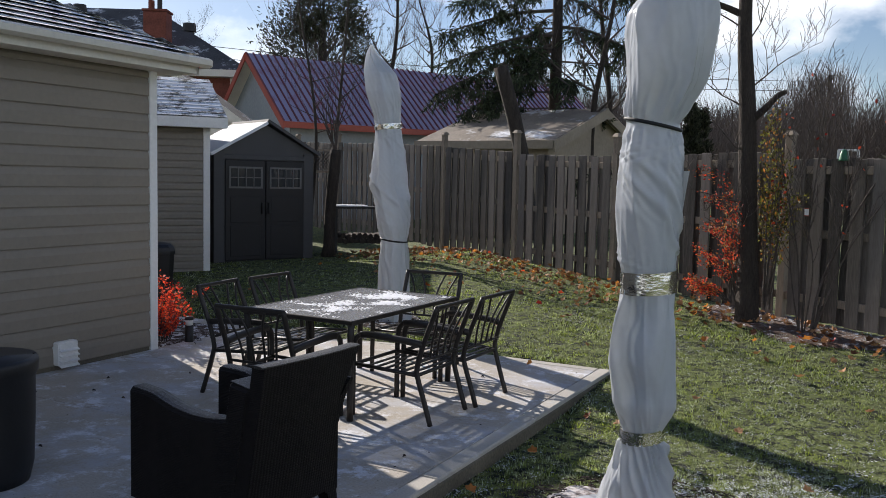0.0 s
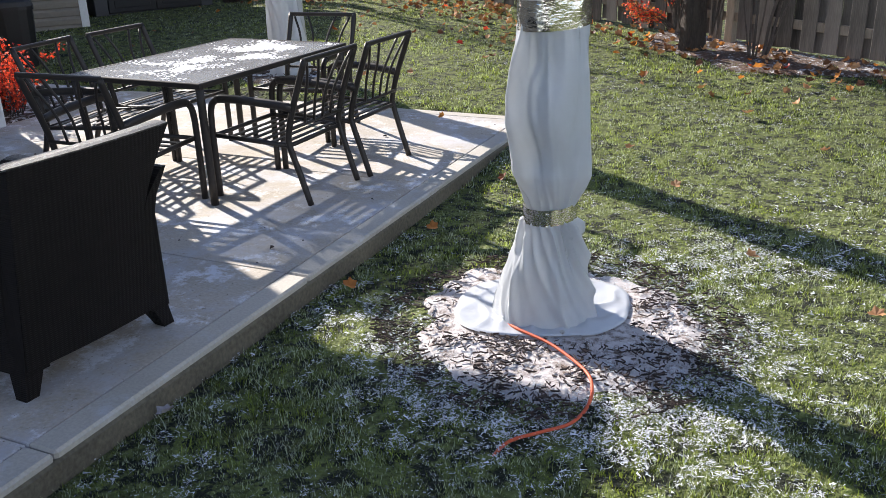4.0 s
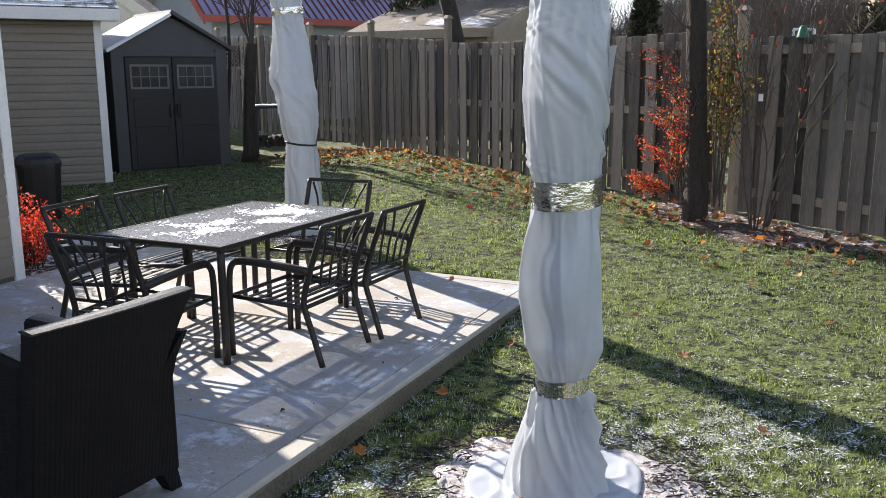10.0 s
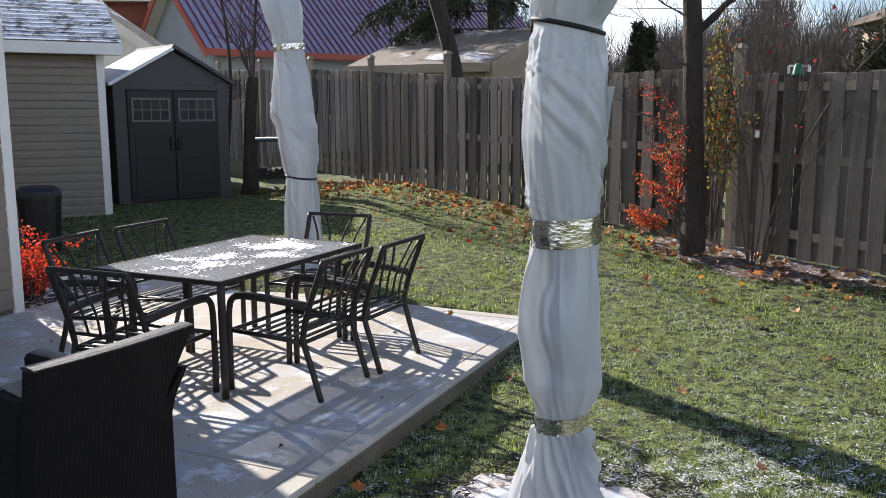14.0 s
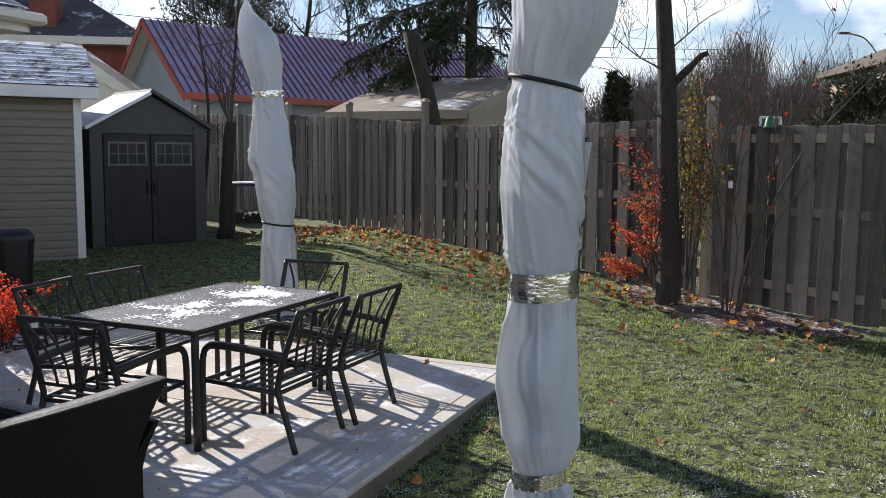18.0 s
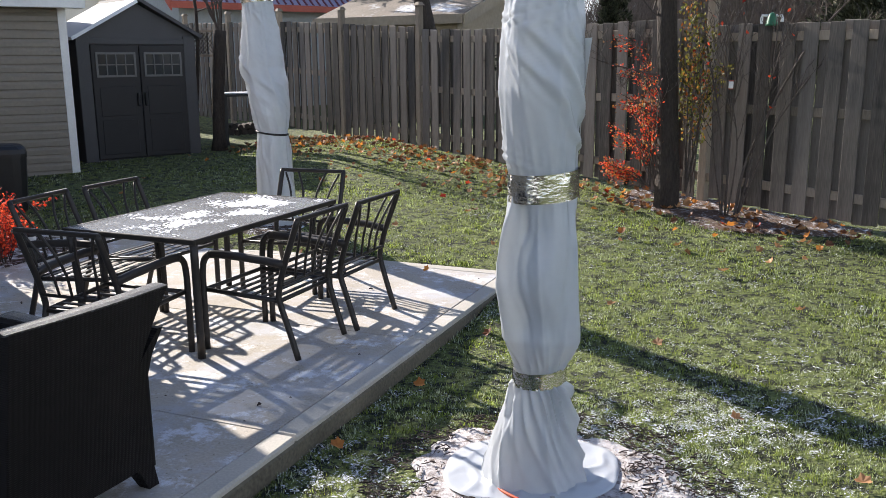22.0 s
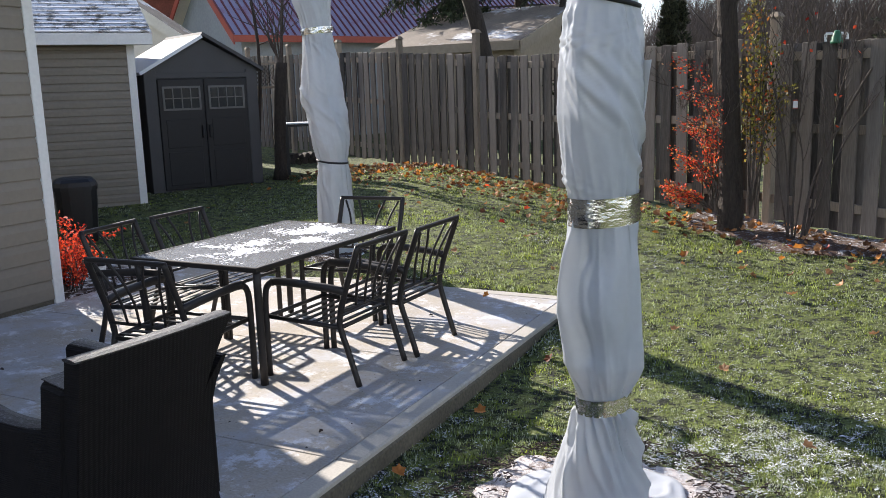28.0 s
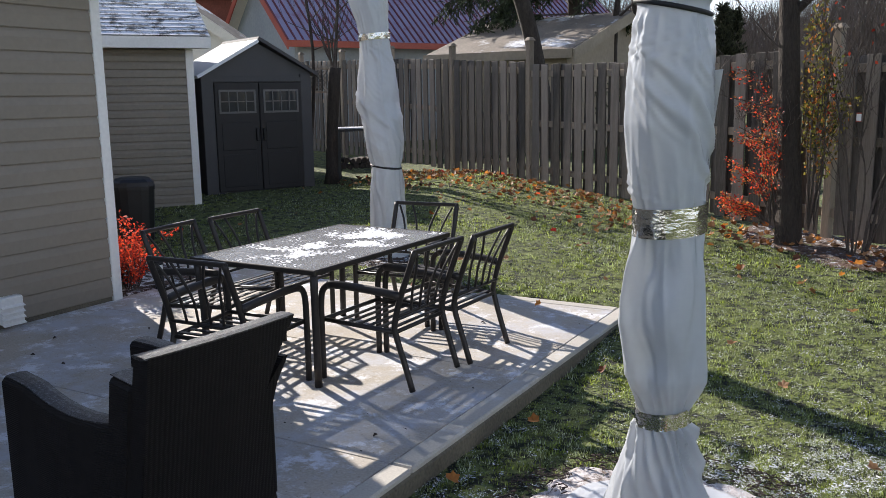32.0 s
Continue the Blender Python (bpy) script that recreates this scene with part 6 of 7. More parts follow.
def patio_crumbs():
    """Small dark crumbs of bark and leaf on the slab."""
    rng = random.Random(12)
    bm = bmesh.new()
    for _ in range(46):
        p = YARD @ Vector((rng.uniform(-5.0, -1.5), rng.uniform(1.5, 7.3), 0.006))
        s = rng.choice((0.004, 0.006, 0.008, 0.014))
        t = rng.uniform(0, 6.28)
        add_tube(bm, [p - Vector((math.cos(t), math.sin(t), 0)) * s, p + Vector((0, 0, s * 0.5)), p + Vector((math.cos(t), math.sin(t), 0)) * s], [s * 0.3, s * 0.55, s * 0.2], 5)
    tagged(new("crumbs", mesh_of(bm, M_CHIP, "crumbs")), "small dark crumbs of bark on the concrete", "crumbs", kind="stuff")


patio_crumbs()


grass()


# ---- leaves on the ground ----
def maple_leaf(verts, faces, p, size, turn, tilt, roll):
    """A curled five-lobed leaf."""
    out = [(0, -0.48), (0.20, -0.30), (0.46, -0.2), (0.38, 0.08), (0.40, 0.34), (0.20, 0.36), (0, 0.54), (-0.20, 0.36), (-0.40, 0.34), (-0.38, 0.08), (-0.46, -0.2), (-0.20, -0.30)]
    m = Matrix.Translation(p) @ Euler((tilt, roll, turn)).to_matrix().to_4x4()
    base = len(verts)
    verts.append(tuple(m @ Vector((0, 0, 0.0))))
    for x, y in out:
        verts.append(tuple(m @ Vector((x * size, y * size, size * (1.5 * x * x + 0.5 * y * y + 0.25 * x * y)))))
    k = len(out)
    faces += [(base, base + 1 + i, base + 1 + (i + 1) % k) for i in range(k)]


def fallen_leaves():
    rng = random.Random(31)
    for name_mat, label, count in ((M_DRY_LEAF, "brown dry fallen maple leaves along the fence", 640), (M_ORANGE_LEAF, "orange fallen leaves along the fence", 170), (M_RED_LEAF, "red fallen leaves along the fence", 24)):
        verts, faces = [], []
        for _ in range(count):
            u = rng.random()
            if u < 0.70:
                s = rng.uniform(-1.5, 5.6)
                off = 0.15 + abs(rng.gauss(0, 0.75))
            elif u < 0.86:
                s = rng.uniform(5.6, 9.0)
                off = rng.uniform(0.05, 0.95)
            else:
                s = rng.uniform(-1, 9)
                off = 0.4 + rng.expovariate(1.1)
            q = FENCE_A + FENCE_DIR * s + Vector((FENCE_DIR.y, -FENCE_DIR.x, 0)) * off
            maple_leaf(verts, faces, (q.x, q.y, lawn_height(q.x, q.y) + rng.uniform(0.035, 0.06)), rng.uniform(0.05, 0.095), rng.uniform(0, 6.28), rng.uniform(-0.8, 0.8), rng.uniform(-0.8, 0.8))
        ob = new("fallen_leaves", mesh_quads("fallen_leaves", verts, faces, name_mat))
        tagged(ob, label, "leaves", kind="stuff")
    spots = ((-0.33, 4.52, M_ORANGE_LEAF), (-0.13, 5.36, M_ORANGE_LEAF), (2.0, 4.6, M_DRY_LEAF), (2.45, 4.55, M_DRY_LEAF), (1.9, 3.6, M_DRY_LEAF), (-0.78, 3.08, M_BRIGHT_LEAF), (-0.627, 3.338, M_PALE_LEAF), (-0.713, 2.756, M_PALE_LEAF), (0.025, 2.432, M_PALE_LEAF), (1.2, 6.3, M_DRY_LEAF), (0.9, 7.0, M_DRY_LEAF),
             (2.2, 7.1, M_DRY_LEAF), (-1.2, 8.9, M_DRY_LEAF), (-0.6, 9.6, M_DRY_LEAF), (0.4, 9.3, M_DRY_LEAF), (3.1, 6.0, M_YELLOW_LEAF), (2.5, 5.9, M_YELLOW_LEAF), (0.35, 6.2, M_DRY_LEAF), (1.55, 5.2, M_DRY_LEAF))
    for x, y, m in spots:
        verts, faces = [], []
        maple_leaf(verts, faces, (0, 0, 0), 0.075, rng.uniform(0, 6.28), rng.uniform(-0.4, 0.4), rng.uniform(-0.4, 0.4))
        ob = new("fallen_leaf", mesh_quads("fallen_leaf", verts, faces, m))
        ob.location = (x, y, lawn_height(x, y) + 0.042)
        tagged(ob, "single curled fallen leaf on frosty grass", "leaf", "single leaves")


fallen_leaves()


def soil_bed():
    verts, faces = [], []
    n = 40
    for i in range(n + 1):
        s = 6.2 + 2.7 * i / n
        wide = 0.25 + 0.80 * math.sin((s - 6.2) / 2.7 * math.pi) ** 0.6 + 0.10 * math.sin(s * 5)
        for j in range(7):
            q = FENCE_A + FENCE_DIR * s + Vector((FENCE_DIR.y, -FENCE_DIR.x, 0)) * (-0.1 + wide * j / 6)
            verts.append((q.x, q.y, lawn_height(q.x, q.y) + (0.014 + 0.03 * noise.noise(Vector((q.x * 4, q.y * 4, 2))) if j < 6 else -0.02)))
    for i in range(n):
        for j in range(6):
            faces.append((i * 7 + j, i * 7 + j + 1, (i + 1) * 7 + j + 1, (i + 1) * 7 + j))
    ob = new("soil_bed", mesh_quads("soil_bed", verts, faces, M_SOIL, True))
    tagged(ob, "dark soil bed with leaf litter under the fence", "soil bed", kind="structure")


soil_bed()


# ---- shrubs ----
def shrub(name, label, x, y, z, height, spread, seed, leaf_mats, stems=7, leaf=0.05, per=5, bare=False, lean=(0, 0), depth=2, kids=3, thick=0.008):
    rng = random.Random(seed)
    t = thing(name, label, "shrub", at=pose(x, y, z))
    ends = []
    for k in range(stems):
        wood = bmesh.new()
        a = rng.uniform(0, 6.28)
        way = Vector((math.cos(a) * spread + lean[0], math.sin(a) * spread + lean[1], 1))
        add_branch(wood, (math.cos(a) * 0.05, math.sin(a) * 0.05, -0.05), way, height * rng.uniform(0.55, 0.85), thick, depth, rng, 0.5, 0.12, kids, 4, ends, 0.24)
        part("stem", wood, M_TWIG, t)
    if not bare:
        for q, lm in enumerate(leaf_mats):
            bm = bmesh.new()
            for p, d in ends:
                for _ in range(max(1, int(per))):
                    if rng.random() < min(1.0, per) / len(leaf_mats):
                        o = Vector((rng.uniform(-1, 1), rng.uniform(-1, 1), rng.uniform(-1, 1))) * leaf * 0.7 - d * rng.uniform(0, 3.5) * leaf
                        blade_leaf(bm, p + o, Vector((rng.uniform(-1, 1), rng.uniform(-1, 1), rng.uniform(-0.9, 0.5))), leaf * rng.uniform(0.6, 1.2), rng)
            tagged(part("foliage", bm, lm, t), kind="stuff")
    return t


def leafy_shoots(name, label, at, shoots, copies, leaf_mats, leaf, per, seed, first=0.3, spray=0.1):
    """Arching shoots with leaves set thickly along their outer part."""
    rng = random.Random(seed)
    t = thing(name, label, "shrub", at=at)
    leaves = [bmesh.new() for _ in leaf_mats]
    for line in shoots:
        for c in range(copies):
            k = rng.uniform(0.75, 1.05) if c else 1.0
            off = Vector((rng.uniform(-0.05, 0.05), rng.uniform(-0.16, 0.16), rng.uniform(-0.04, 0.04))) * (1 if c else 0)
            pts = smooth_line([Vector(p) * k + off * i for i, p in enumerate(line)], 6)
            part("stem", tube(pts, [0.007 - 0.005 * i / len(pts) for i in range(len(pts))], 5), M_TWIG, t)
            for i in range(int(len(pts) * first), len(pts) - 1):
                for _ in range(per):
                    p = pts[i].lerp(pts[i + 1], rng.random()) + Vector((rng.gauss(0, 1), rng.gauss(0, 1), rng.gauss(0, 0.8))) * spray * 0.4
                    d = (pts[i + 1] - pts[i]).normalized() + Vector((rng.uniform(-1, 1), rng.uniform(-1, 1), rng.uniform(-0.9, 0.5)))
                    blade_leaf(rng.choice(leaves), p, d, leaf * rng.uniform(0.6, 1.2), rng)
    for bm, lm in zip(leaves, leaf_mats):
        tagged(part("foliage", bm, lm, t), kind="stuff")
    return t


leafy_shoots("red_shrub", "shrub with arching red and orange autumn leaves against the fence", pose(1.24, 10.35, 0.34) @ Matrix.Diagonal((0.9, 1, 0.97, 1)), (
    ((0, 0, 0), (0, 0, 0.85), (-0.19, 0, 1.40), (-0.56, 0, 1.58)), ((0, 0, 0), (-0.06, 0, 0.60), (-0.16, 0, 0.90), (-0.36, 0, 0.97)), ((0, 0, 0), (-0.09, 0, 0.34), (-0.25, 0, 0.53), (-0.45, 0, 0.60)),
    ((0, 0, 0), (-0.19, 0, 0.16), (-0.41, 0, 0.22), (-0.55, 0, 0.31)), ((0.06, 0, 0), (0.03, 0, 0.47), (0, 0, 0.85), (-0.06, 0, 1.34)), ((-0.06, 0, 0), (-0.19, 0, 0.10), (-0.34, 0, 0.12), (-0.47, 0, 0.16))),
    4, [M_RED_LEAF, M_RED_LEAF, M_ORANGE_LEAF, M_DRY_LEAF], 0.034, 8, 41, 0.3, 0.085)
leafy_shoots("yellow_vine", "yellow-green vine climbing beside the trunk", pose(1.60, 10.3, 0.30), (
    ((0, 0, 0), (0.02, 0, 0.9), (0.03, 0, 1.6), (-0.03, 0, 2.15)), ((0.05, 0, 0), (0.10, 0, 0.7), (0.08, 0, 1.4), (0.16, 0, 1.75)), ((0, 0, 0), (0.14, 0, 0.8), (0.24, 0, 1.15), (0.33, 0, 1.3)), ((0, 0, 0), (-0.02, 0, 1.0), (0.0, 0, 1.8), (0.03, 0, 2.35))),
    3, [M_YELLOW_LEAF, M_GREEN_LEAF, M_GREEN_LEAF, M_YELLOW_LEAF, M_ORANGE_LEAF], 0.046, 9, 43, 0.3, 0.12)
def bare_shrub(label, at, stems, seed):
    """Slender arching stems that fork into fine twigs near their tips, with a few last leaves."""
    rng = random.Random(seed)
    t = thing("bare_shrub", label, "shrub", at=at)
    twigs, leaves = bmesh.new(), bmesh.new()
    for line, thick in stems:
        pts = smooth_line([Vector(p) for p in line], 7)
        part("stem", tube(pts, [thick * (1 - 0.75 * i / len(pts)) for i in range(len(pts))], 6), M_TWIG, t, smooth=True)
        for i in range(len(pts) // 3, len(pts)):
            d = (pts[min(i + 1, len(pts) - 1)] - pts[i - 1]).normalized()
            ends = []
            add_branch(twigs, pts[i], d + Vector((rng.uniform(-0.8, 0.8), rng.uniform(-0.5, 0.5), rng.uniform(-0.1, 0.5))), rng.uniform(0.18, 0.42), 0.0042, 2, rng, 0.5, 0.10, 2, 4, ends, 0.25)
            for p, way in ends:
                if rng.random() < 0.06:
                    blade_leaf(leaves, p, Vector((rng.uniform(-1, 1), rng.uniform(-1, 1), -0.6)), 0.05, rng)
    tagged(part("bare_crown", twigs, M_TWIG, t), kind="stuff")
    tagged(part("foliage", leaves, M_RED_LEAF, t, "few last red leaves"), kind="stuff")
    return t


bare_shrub("tall bare shrub by the fence with few last red leaves", pose(1.95, 9.98, 0.08), (
    (((0, 0, 0), (-0.06, 0, 0.9), (-0.25, 0.02, 1.8), (-0.36, 0, 2.55)), 0.012), (((0.03, 0, 0), (0.04, 0.03, 1.0), (0.10, 0, 1.9), (0.20, 0, 2.75)), 0.013),
    (((0.0, 0, 0), (-0.12, -0.03, 0.7), (-0.15, -0.05, 1.3), (-0.04, 0, 2.0)), 0.009), (((0.05, 0, 0), (0.10, 0, 0.8), (-0.05, 0.04, 1.6), (0.02, 0, 2.3)), 0.009)), 44)
bare_shrub("spreading bare shrub by the fence with few red leaves", pose(2.06, 9.94, 0.08), (
    (((0, 0, 0), (0.10, 0, 0.65), (0.52, 0, 1.62), (0.92, 0, 2.15), (1.22, 0, 2.48)), 0.018), (((0.02, 0, 0), (0.22, 0.03, 1.1), (0.40, 0.03, 1.9), (0.72, 0, 2.65)), 0.012),
    (((0.02, 0, 0), (0.30, -0.04, 0.9), (0.70, -0.05, 1.55), (1.05, 0, 1.85)), 0.011), (((0.03, 0, 0), (0.16, -0.04, 0.8), (0.26, -0.05, 1.5), (0.30, 0, 2.2)), 0.010)), 48)
shrub("red_shrub", "small bright red barberry shrub at the house corner", -4.30, 7.30, 0.0, 0.48, 0.35, 46, [M_RED_LEAF, M_RED_LEAF], 18, 0.036, 14)


# ---- strip of paving and bed at the house corner ----
def corner_path():
    b = thing("garden_path", "short concrete path past the house corner", "path", kind="structure", at=YARD)
    part("slab", box(-6.9, 7.34, -0.14, -5.3, PATIO_END - 0.02, -0.004, 0.008), M_CONCRETE, b)
    bm = box(-6.4, 6.08, -0.14, -5.42, 7.32, 0.012, 0.02)
    ob = part("soil", bm, M_MULCH, b, "dark mulch bed")


corner_path()
chips("bark_chips", "dark bark chips by the house corner", -4.33, 7.28, 0.42, 260, 6)


def bollard():
    b = thing("path_light", "black bollard path light with clear top", "path light", at=pose(-4.06, 7.40, 0.0))
    part("post", tube([(0, 0, -0.1), (0, 0, 0.17)], 0.042, 16), M_BLACK, b, smooth=True)
    part("lens", tube([(0, 0, 0.17), (0, 0, 0.225)], 0.036, 16), M_SIGN, b, "pale frosted lens", True)
    part("cap", tube([(0, 0, 0.225), (0, 0, 0.25), (0, 0, 0.258)], [0.044, 0.044, 0.03], 16), M_BLACK, b, smooth=True)


bollard()


def waste_bin():
    b = thing("waste_bin", "black plastic waste bin beside the garage wall", "bin", at=pose(-6.02, 9.62, -0.02, 0, 0, 40))
    def ring(z, half):
        pts = []
        for k in range(20):
            t = 2 * math.pi * k / 20
            e = (abs(math.cos(t)) ** 4 + abs(math.sin(t)) ** 4) ** -0.25
            pts.append((half * e * math.cos(t), half * e * math.sin(t), z))
        return pts

    sheet_solid([ring(z, r) for z, r in ((0, 0.19), (0.05, 0.205), (0.40, 0.225), (0.66, 0.24))], M_BLACK, "body", b)
    sheet_solid([ring(z, r) for z, r in ((0.66, 0.25), (0.70, 0.25), (0.75, 0.235), (0.785, 0.20), (0.80, 0.14))], M_BLACK, "lid", b)
    part("handle", tube([(-0.15, 0.27, 0.70), (0.15, 0.27, 0.70)], 0.015, 8), M_BLACK, b)


waste_bin()


def barrel():
    b = thing("planter", "black round barrel planter with snow on top", "planter", at=pose(-2.84, 3.52, 0))
    prof = [(0.24, 0.0), (0.262, 0.10), (0.272, 0.35), (0.275, 0.58), (0.29, 0.61), (0.295, 0.665), (0.285, 0.69), (0.262, 0.692), (0.255, 0.66)]
    part("body", tube([(0, 0, z) for _, z in prof], [r for r, _ in prof], 32), M_BLACK, b, smooth=True)
    part("snow", tube([(0, 0, 0.655), (0, 0, 0.672), (0, 0, 0.684)], [0.255, 0.25, 0.15], 32), M_SNOW, b, "thin crust of snow", True)


barrel()

# one fabric: dark base for the shaded skirt, paler base for the sunlit top
M_COVER = mat("grill_cover", (0.040, 0.038, 0.037), 0.7, vary=0.15, scale=5, fine=60, bump=0.4, bump_dist=0.004)
M_COVER_SUNLIT = mat("sunlit_frosted_cover", (0.21, 0.19, 0.185), 0.7, vary=0.1, scale=5, fine=60, bump=0.4, bump_dist=0.004)
over(M_COVER_SUNLIT, noise_mask(M_COVER_SUNLIT.node_tree, 60, 0.58, 0.66, 5, 0.7), (0.34, 0.33, 0.32))


def grill():
    g = thing("grill_cover", "dark fabric grill cover beaded with frost", "grill", at=YARD @ pose(-0.40, 0.795, -0.13))
    hx, hy, h, r = 0.70, 0.36, 1.12, 0.13

    def ring(z, grow):
        pts = []
        for cx, cy, a0 in ((hx - r, hy - r, 0), (-hx + r, hy - r, 90), (-hx + r, -hy + r, 180), (hx - r, -hy + r, 270)):
            for k in range(7):
                a = radians(a0 + 15 * k)
                wave = 0.012 * math.sin(9 * a + z * 3) * (1.0 - z / h)
                pts.append((cx + (r + grow + wave) * math.cos(a), cy + (r + grow + wave) * math.sin(a), z))
        return pts

    sheet_solid([ring(0.02, 0.04), ring(0.4, 0.03), ring(0.8, 0.012), ring(h - 0.06, 0.0), ring(h - 0.025, -0.006)], M_COVER, "skirt", g)
    sheet_solid([ring(h - 0.024, 0.004), ring(h - 0.008, -0.01), ring(h + 0.004, -0.06), ring(h + 0.014, -0.12)], M_COVER_SUNLIT, "top", g, "grey cover top, coloured paler as sunlit, with beads of frost")
    part("seam_piping", tube([Vector(p) for p in ring(h - 0.02, 0.006)] + [Vector(ring(h - 0.02, 0.006)[0])], 0.0022, 6), M_SIGN, g, "pale seam piping", True)
    rng = random.Random(8)
    bm = bmesh.new()
    for _ in range(420):
        x, y = rng.uniform(-hx + 0.1, hx - 0.06), rng.uniform(-hy + 0.06, hy - 0.04)
        s = rng.uniform(0.002, 0.005)
        add_tube(bm, [(x - s, y, h + 0.002), (x, y, h + 0.004 + s * 0.6), (x + s, y + s * 0.5, h + 0.002)], [s * 0.3, s * 0.6, s * 0.3], 5)
    tagged(part("frost_crust", bm, M_SNOW, g, "small beads of frozen snow"), kind="stuff")


grill()


# ---- things by the shed ----
def stump():
    t = thing("dead_tree", "dark cut-off trunk with thin shoots beside the shed", "tree", at=at_site(-3.42, 14.75, 0.40))
    part("trunk", tube(smooth_line([(-0.03, 0, -0.2), (0.0, 0, 0.7), (0.05, 0, 1.3), (0.09, 0, 1.78)], 4), [0.15] + [0.105] * 12, 12), M_BARK, t, smooth=True)
    rng = random.Random(3)
    bm = bmesh.new()
    for k in range(6):
        a = rng.uniform(0, 6.28)
        add_branch(bm, (0.08, 0, 1.7), (math.cos(a) * 0.4, math.sin(a) * 0.3, 1), 1.1, 0.02, 2, rng, 0.5, 0.25, 3)
    tagged(part("shoot_clump", bm, M_TWIG, t), kind="stuff")


stump()


def wood_rack():
    r = thing("firewood_rack", "dark low firewood rack with snow on its board", "rack", at=at_site(-2.95, 15.3, 0.38, 20))
    part("board", box(-0.55, -0.25, 0.72, 0.55, 0.25, 0.76, 0.006), M_BLACK, r)
    part("snow", box(-0.50, -0.24, 0.761, 0.10, 0.22, 0.785, 0.01), M_SNOW, r, "strip of snow")
    for x in (-0.5, 0.5):
        for y in (-0.2, 0.2):
            part("leg", box(x - 0.03, y - 0.03, -0.1, x + 0.03, y + 0.03, 0.72, 0.004), M_BLACK, r)
    rng = random.Random(2)
    for k in range(9):
        x = -0.42 + 0.105 * k
        part("log", tube([(x, -0.24, 0.10 + rng.uniform(0, 0.03)), (x, 0.24, 0.10)], rng.uniform(0.045, 0.06), 8), M_BARK, r)
    for k in range(8):
        x = -0.37 + 0.105 * k
        part("log", tube([(x, -0.23, 0.20 + rng.uniform(0, 0.03)), (x, 0.24, 0.20)], rng.uniform(0.045, 0.06), 8), M_BARK, r)


wood_rack()


def lattice():
    l = thing("lattice_panel", "dark wooden lattice panel above the far fence", "trellis", at=at_site(-3.98, 15.1, 1.80, 5))
    for k in range(8):
        for s in (-1, 1):
            x = 0.06 * k
            part("slat", box(-0.006, -0.004, -0.22, 0.006, 0.004, 0.22, 0, pose(x, 0.006 * s, 0.18, 0, 40 * s)), M_BARK, l)
    part("frame", box(-0.05, -0.02, 0.36, 0.50, 0.02, 0.40, 0.004), M_POST, l)
    part("frame", box(-0.05, -0.02, -0.04, 0.50, 0.02, 0.0, 0.004), M_POST, l)
    part("post", box(-0.07, -0.03, -1.6, -0.03, 0.03, 0.40, 0.004), M_POST, l)


lattice()


# ---- things at the right-hand fence ----
M_GREEN = mat("green_enamel", (0.03, 0.16, 0.08), 0.4, vary=0.1, scale=8, fine=60)


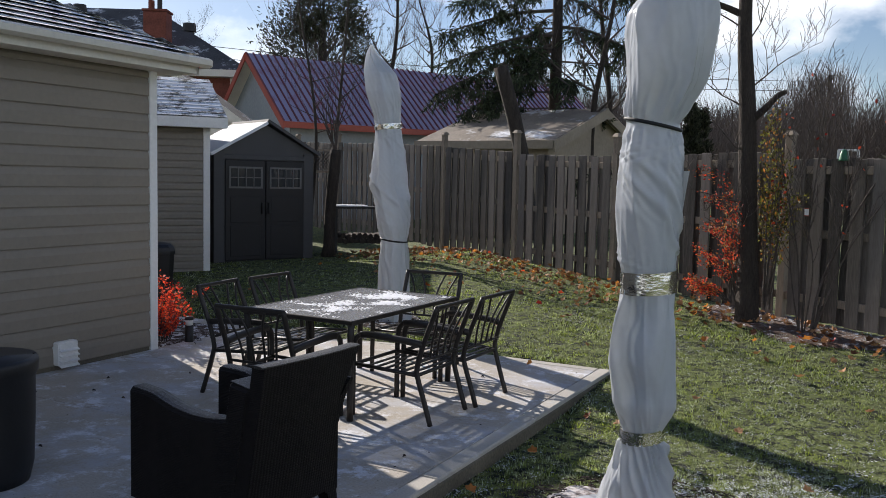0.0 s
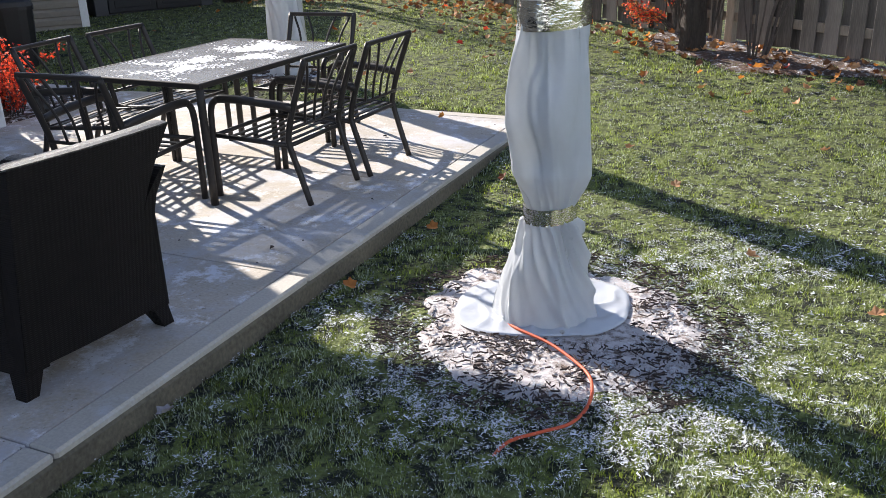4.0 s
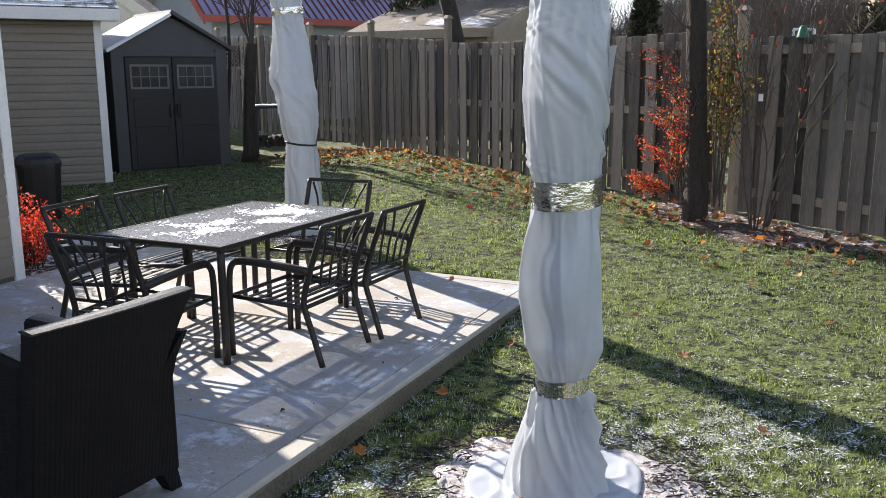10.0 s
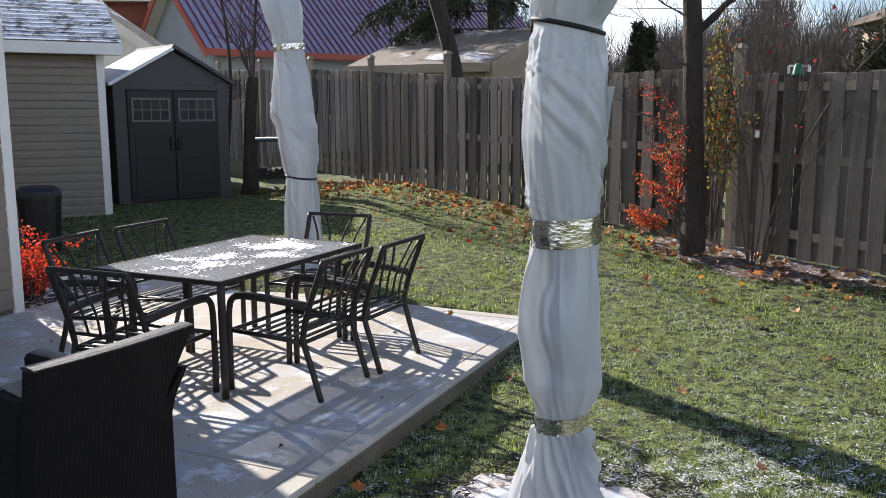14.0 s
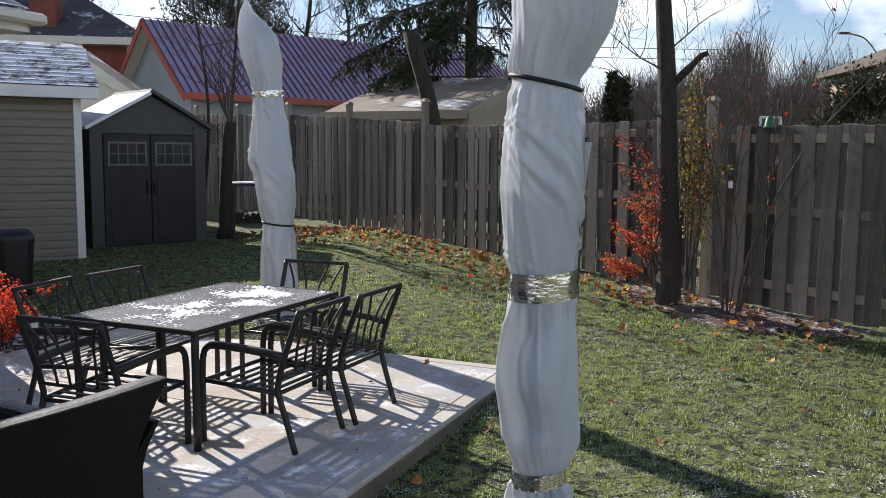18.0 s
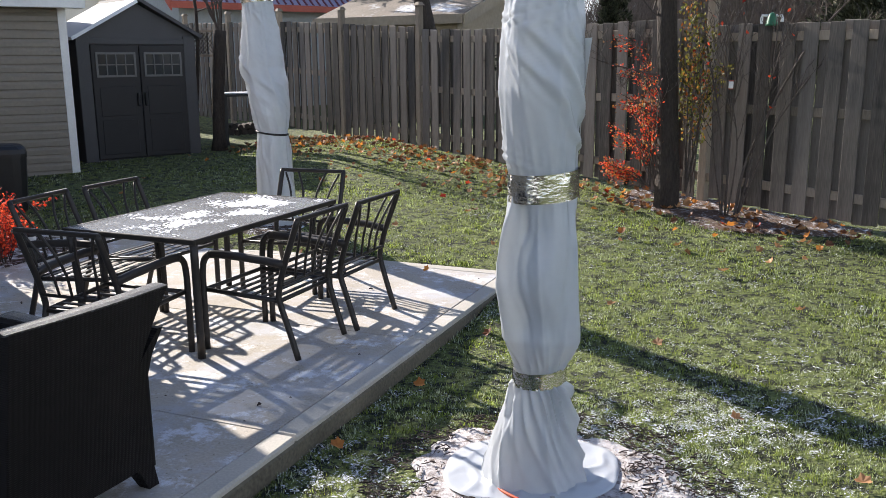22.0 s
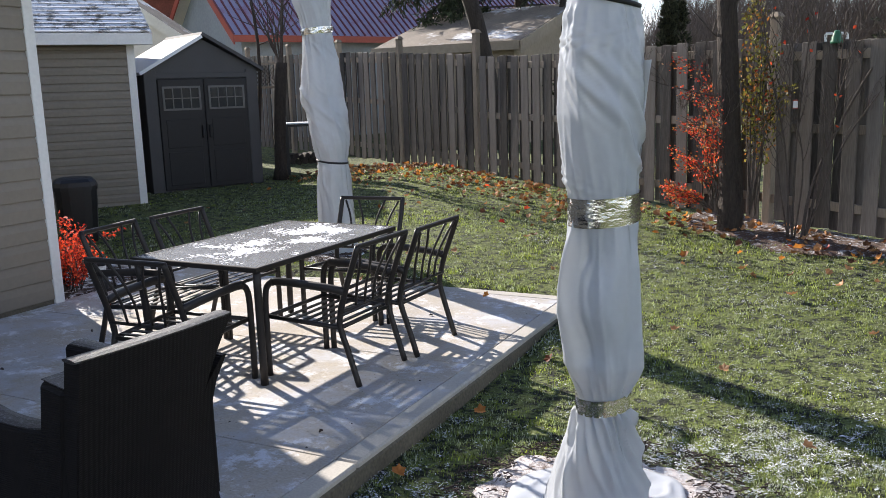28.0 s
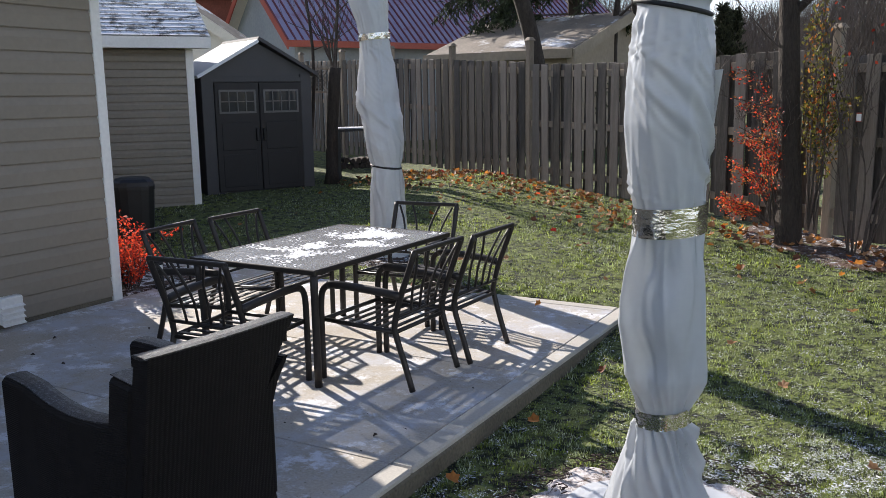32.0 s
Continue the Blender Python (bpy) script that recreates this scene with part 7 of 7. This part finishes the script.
def feeder():
    p = at_site(3.42, 8.75)
    f = thing("bird_feeder", "green bell-shaped feeder on a fence hook with red ribbon", "feeder", at=Matrix.Translation((p.translation.x, p.translation.y, 2.00)) @ Matrix.Diagonal((0.72, 0.72, 0.78, 1)))
    part("bell", tube([(0, 0, 0), (0, 0, 0.02), (0, 0, 0.10), (0, 0, 0.145), (0, 0, 0.16)], [0.085, 0.08, 0.062, 0.045, 0.012], 16), M_GREEN, f, smooth=True)
    part("hook", tube(smooth_line([(0, 0, 0.15), (0, 0, 0.22), (0.03, 0.06, 0.25), (0.05, 0.12, 0.20), (0.05, 0.14, -0.2)], 4), 0.006, 6), M_BLACK, f)
    part("ribbon", box(-0.012, -0.003, -0.30, 0.012, 0.003, 0.0), M_RED_LEAF, f, "red ribbon")
    q = at_site(3.0, 8.60)
    g = thing("lantern", "small white and red lantern hung in the shrub", "lantern", at=Matrix.Translation((q.translation.x, q.translation.y, 1.40)) @ Matrix.Diagonal((0.7, 0.7, 0.75, 1)))
    part("glass", box(-0.03, -0.03, 0, 0.03, 0.03, 0.09, 0.006), M_SIGN, g)
    part("cap", box(-0.034, -0.034, 0.09, 0.034, 0.034, 0.105, 0.004), M_RED_TRIM, g)
    part("base", box(-0.034, -0.034, -0.012, 0.034, 0.034, 0.0, 0.004), M_RED_TRIM, g)
    part("wire", tube([(0, 0, 0.10), (0.01, 0, 0.35)], 0.003, 5), M_BLACK, g)


feeder()


def goal_frame():
    g = thing("garden_arch", "white tubular garden arch beyond the fence", "arch", at=at_site(5.75, 14.5, 0.2, -8))
    for a, b in (((-0.22, 0, -0.3), (-0.22, 0, 2.15)), ((-0.22, 0, 2.15), (0.10, 0, 2.15)), ((0.10, 0, 2.15), (0.20, 0, 1.2)), ((0.10, 0, 2.15), (0.10, 0, -0.3))):
        part("tube", tube([a, b], 0.022, 8), M_SIGN, g)


goal_frame()


def street_lamp():
    s = thing("street_lamp", "thin street lamp on a curved arm far off", "street lamp", at=at_site(20.6, 40, 0))
    part("pole", tube([(0, 0, 0), (0, 0, 6.2)], 0.07, 8), M_POST, s)
    part("arm", tube(smooth_line([(0, 0, 6.2), (-0.7, 0, 7.0), (-1.5, 0, 7.25)], 4), 0.035, 6), M_POST, s)
    part("head", box(-1.95, -0.1, 7.2, -1.45, 0.1, 7.3, 0.03), M_SHED, s)
    u = thing("utility_pole", "dark wooden utility pole far off", "pole", at=at_site(20.0, 55, 0))
    part("pole", tube([(0, 0, 0), (0, 0, 8.6)], 0.12, 8), M_BARK, u)
    for k, z in enumerate((7.6, 8.2)):
        a, b = Vector((20.0, 55, z)), Vector((-30, 44, z + 1.6))
        pts = [SITE @ (a.lerp(b, i / 12) - Vector((0, 0, 0.9 * math.sin(math.pi * i / 12)))) for i in range(13)]
        w = new("power_line", mesh_of(tube(pts, 0.018, 5), M_BLACK, "power_line"))
        tagged(w, "thin dark overhead power line", "cable", "power lines")


street_lamp()
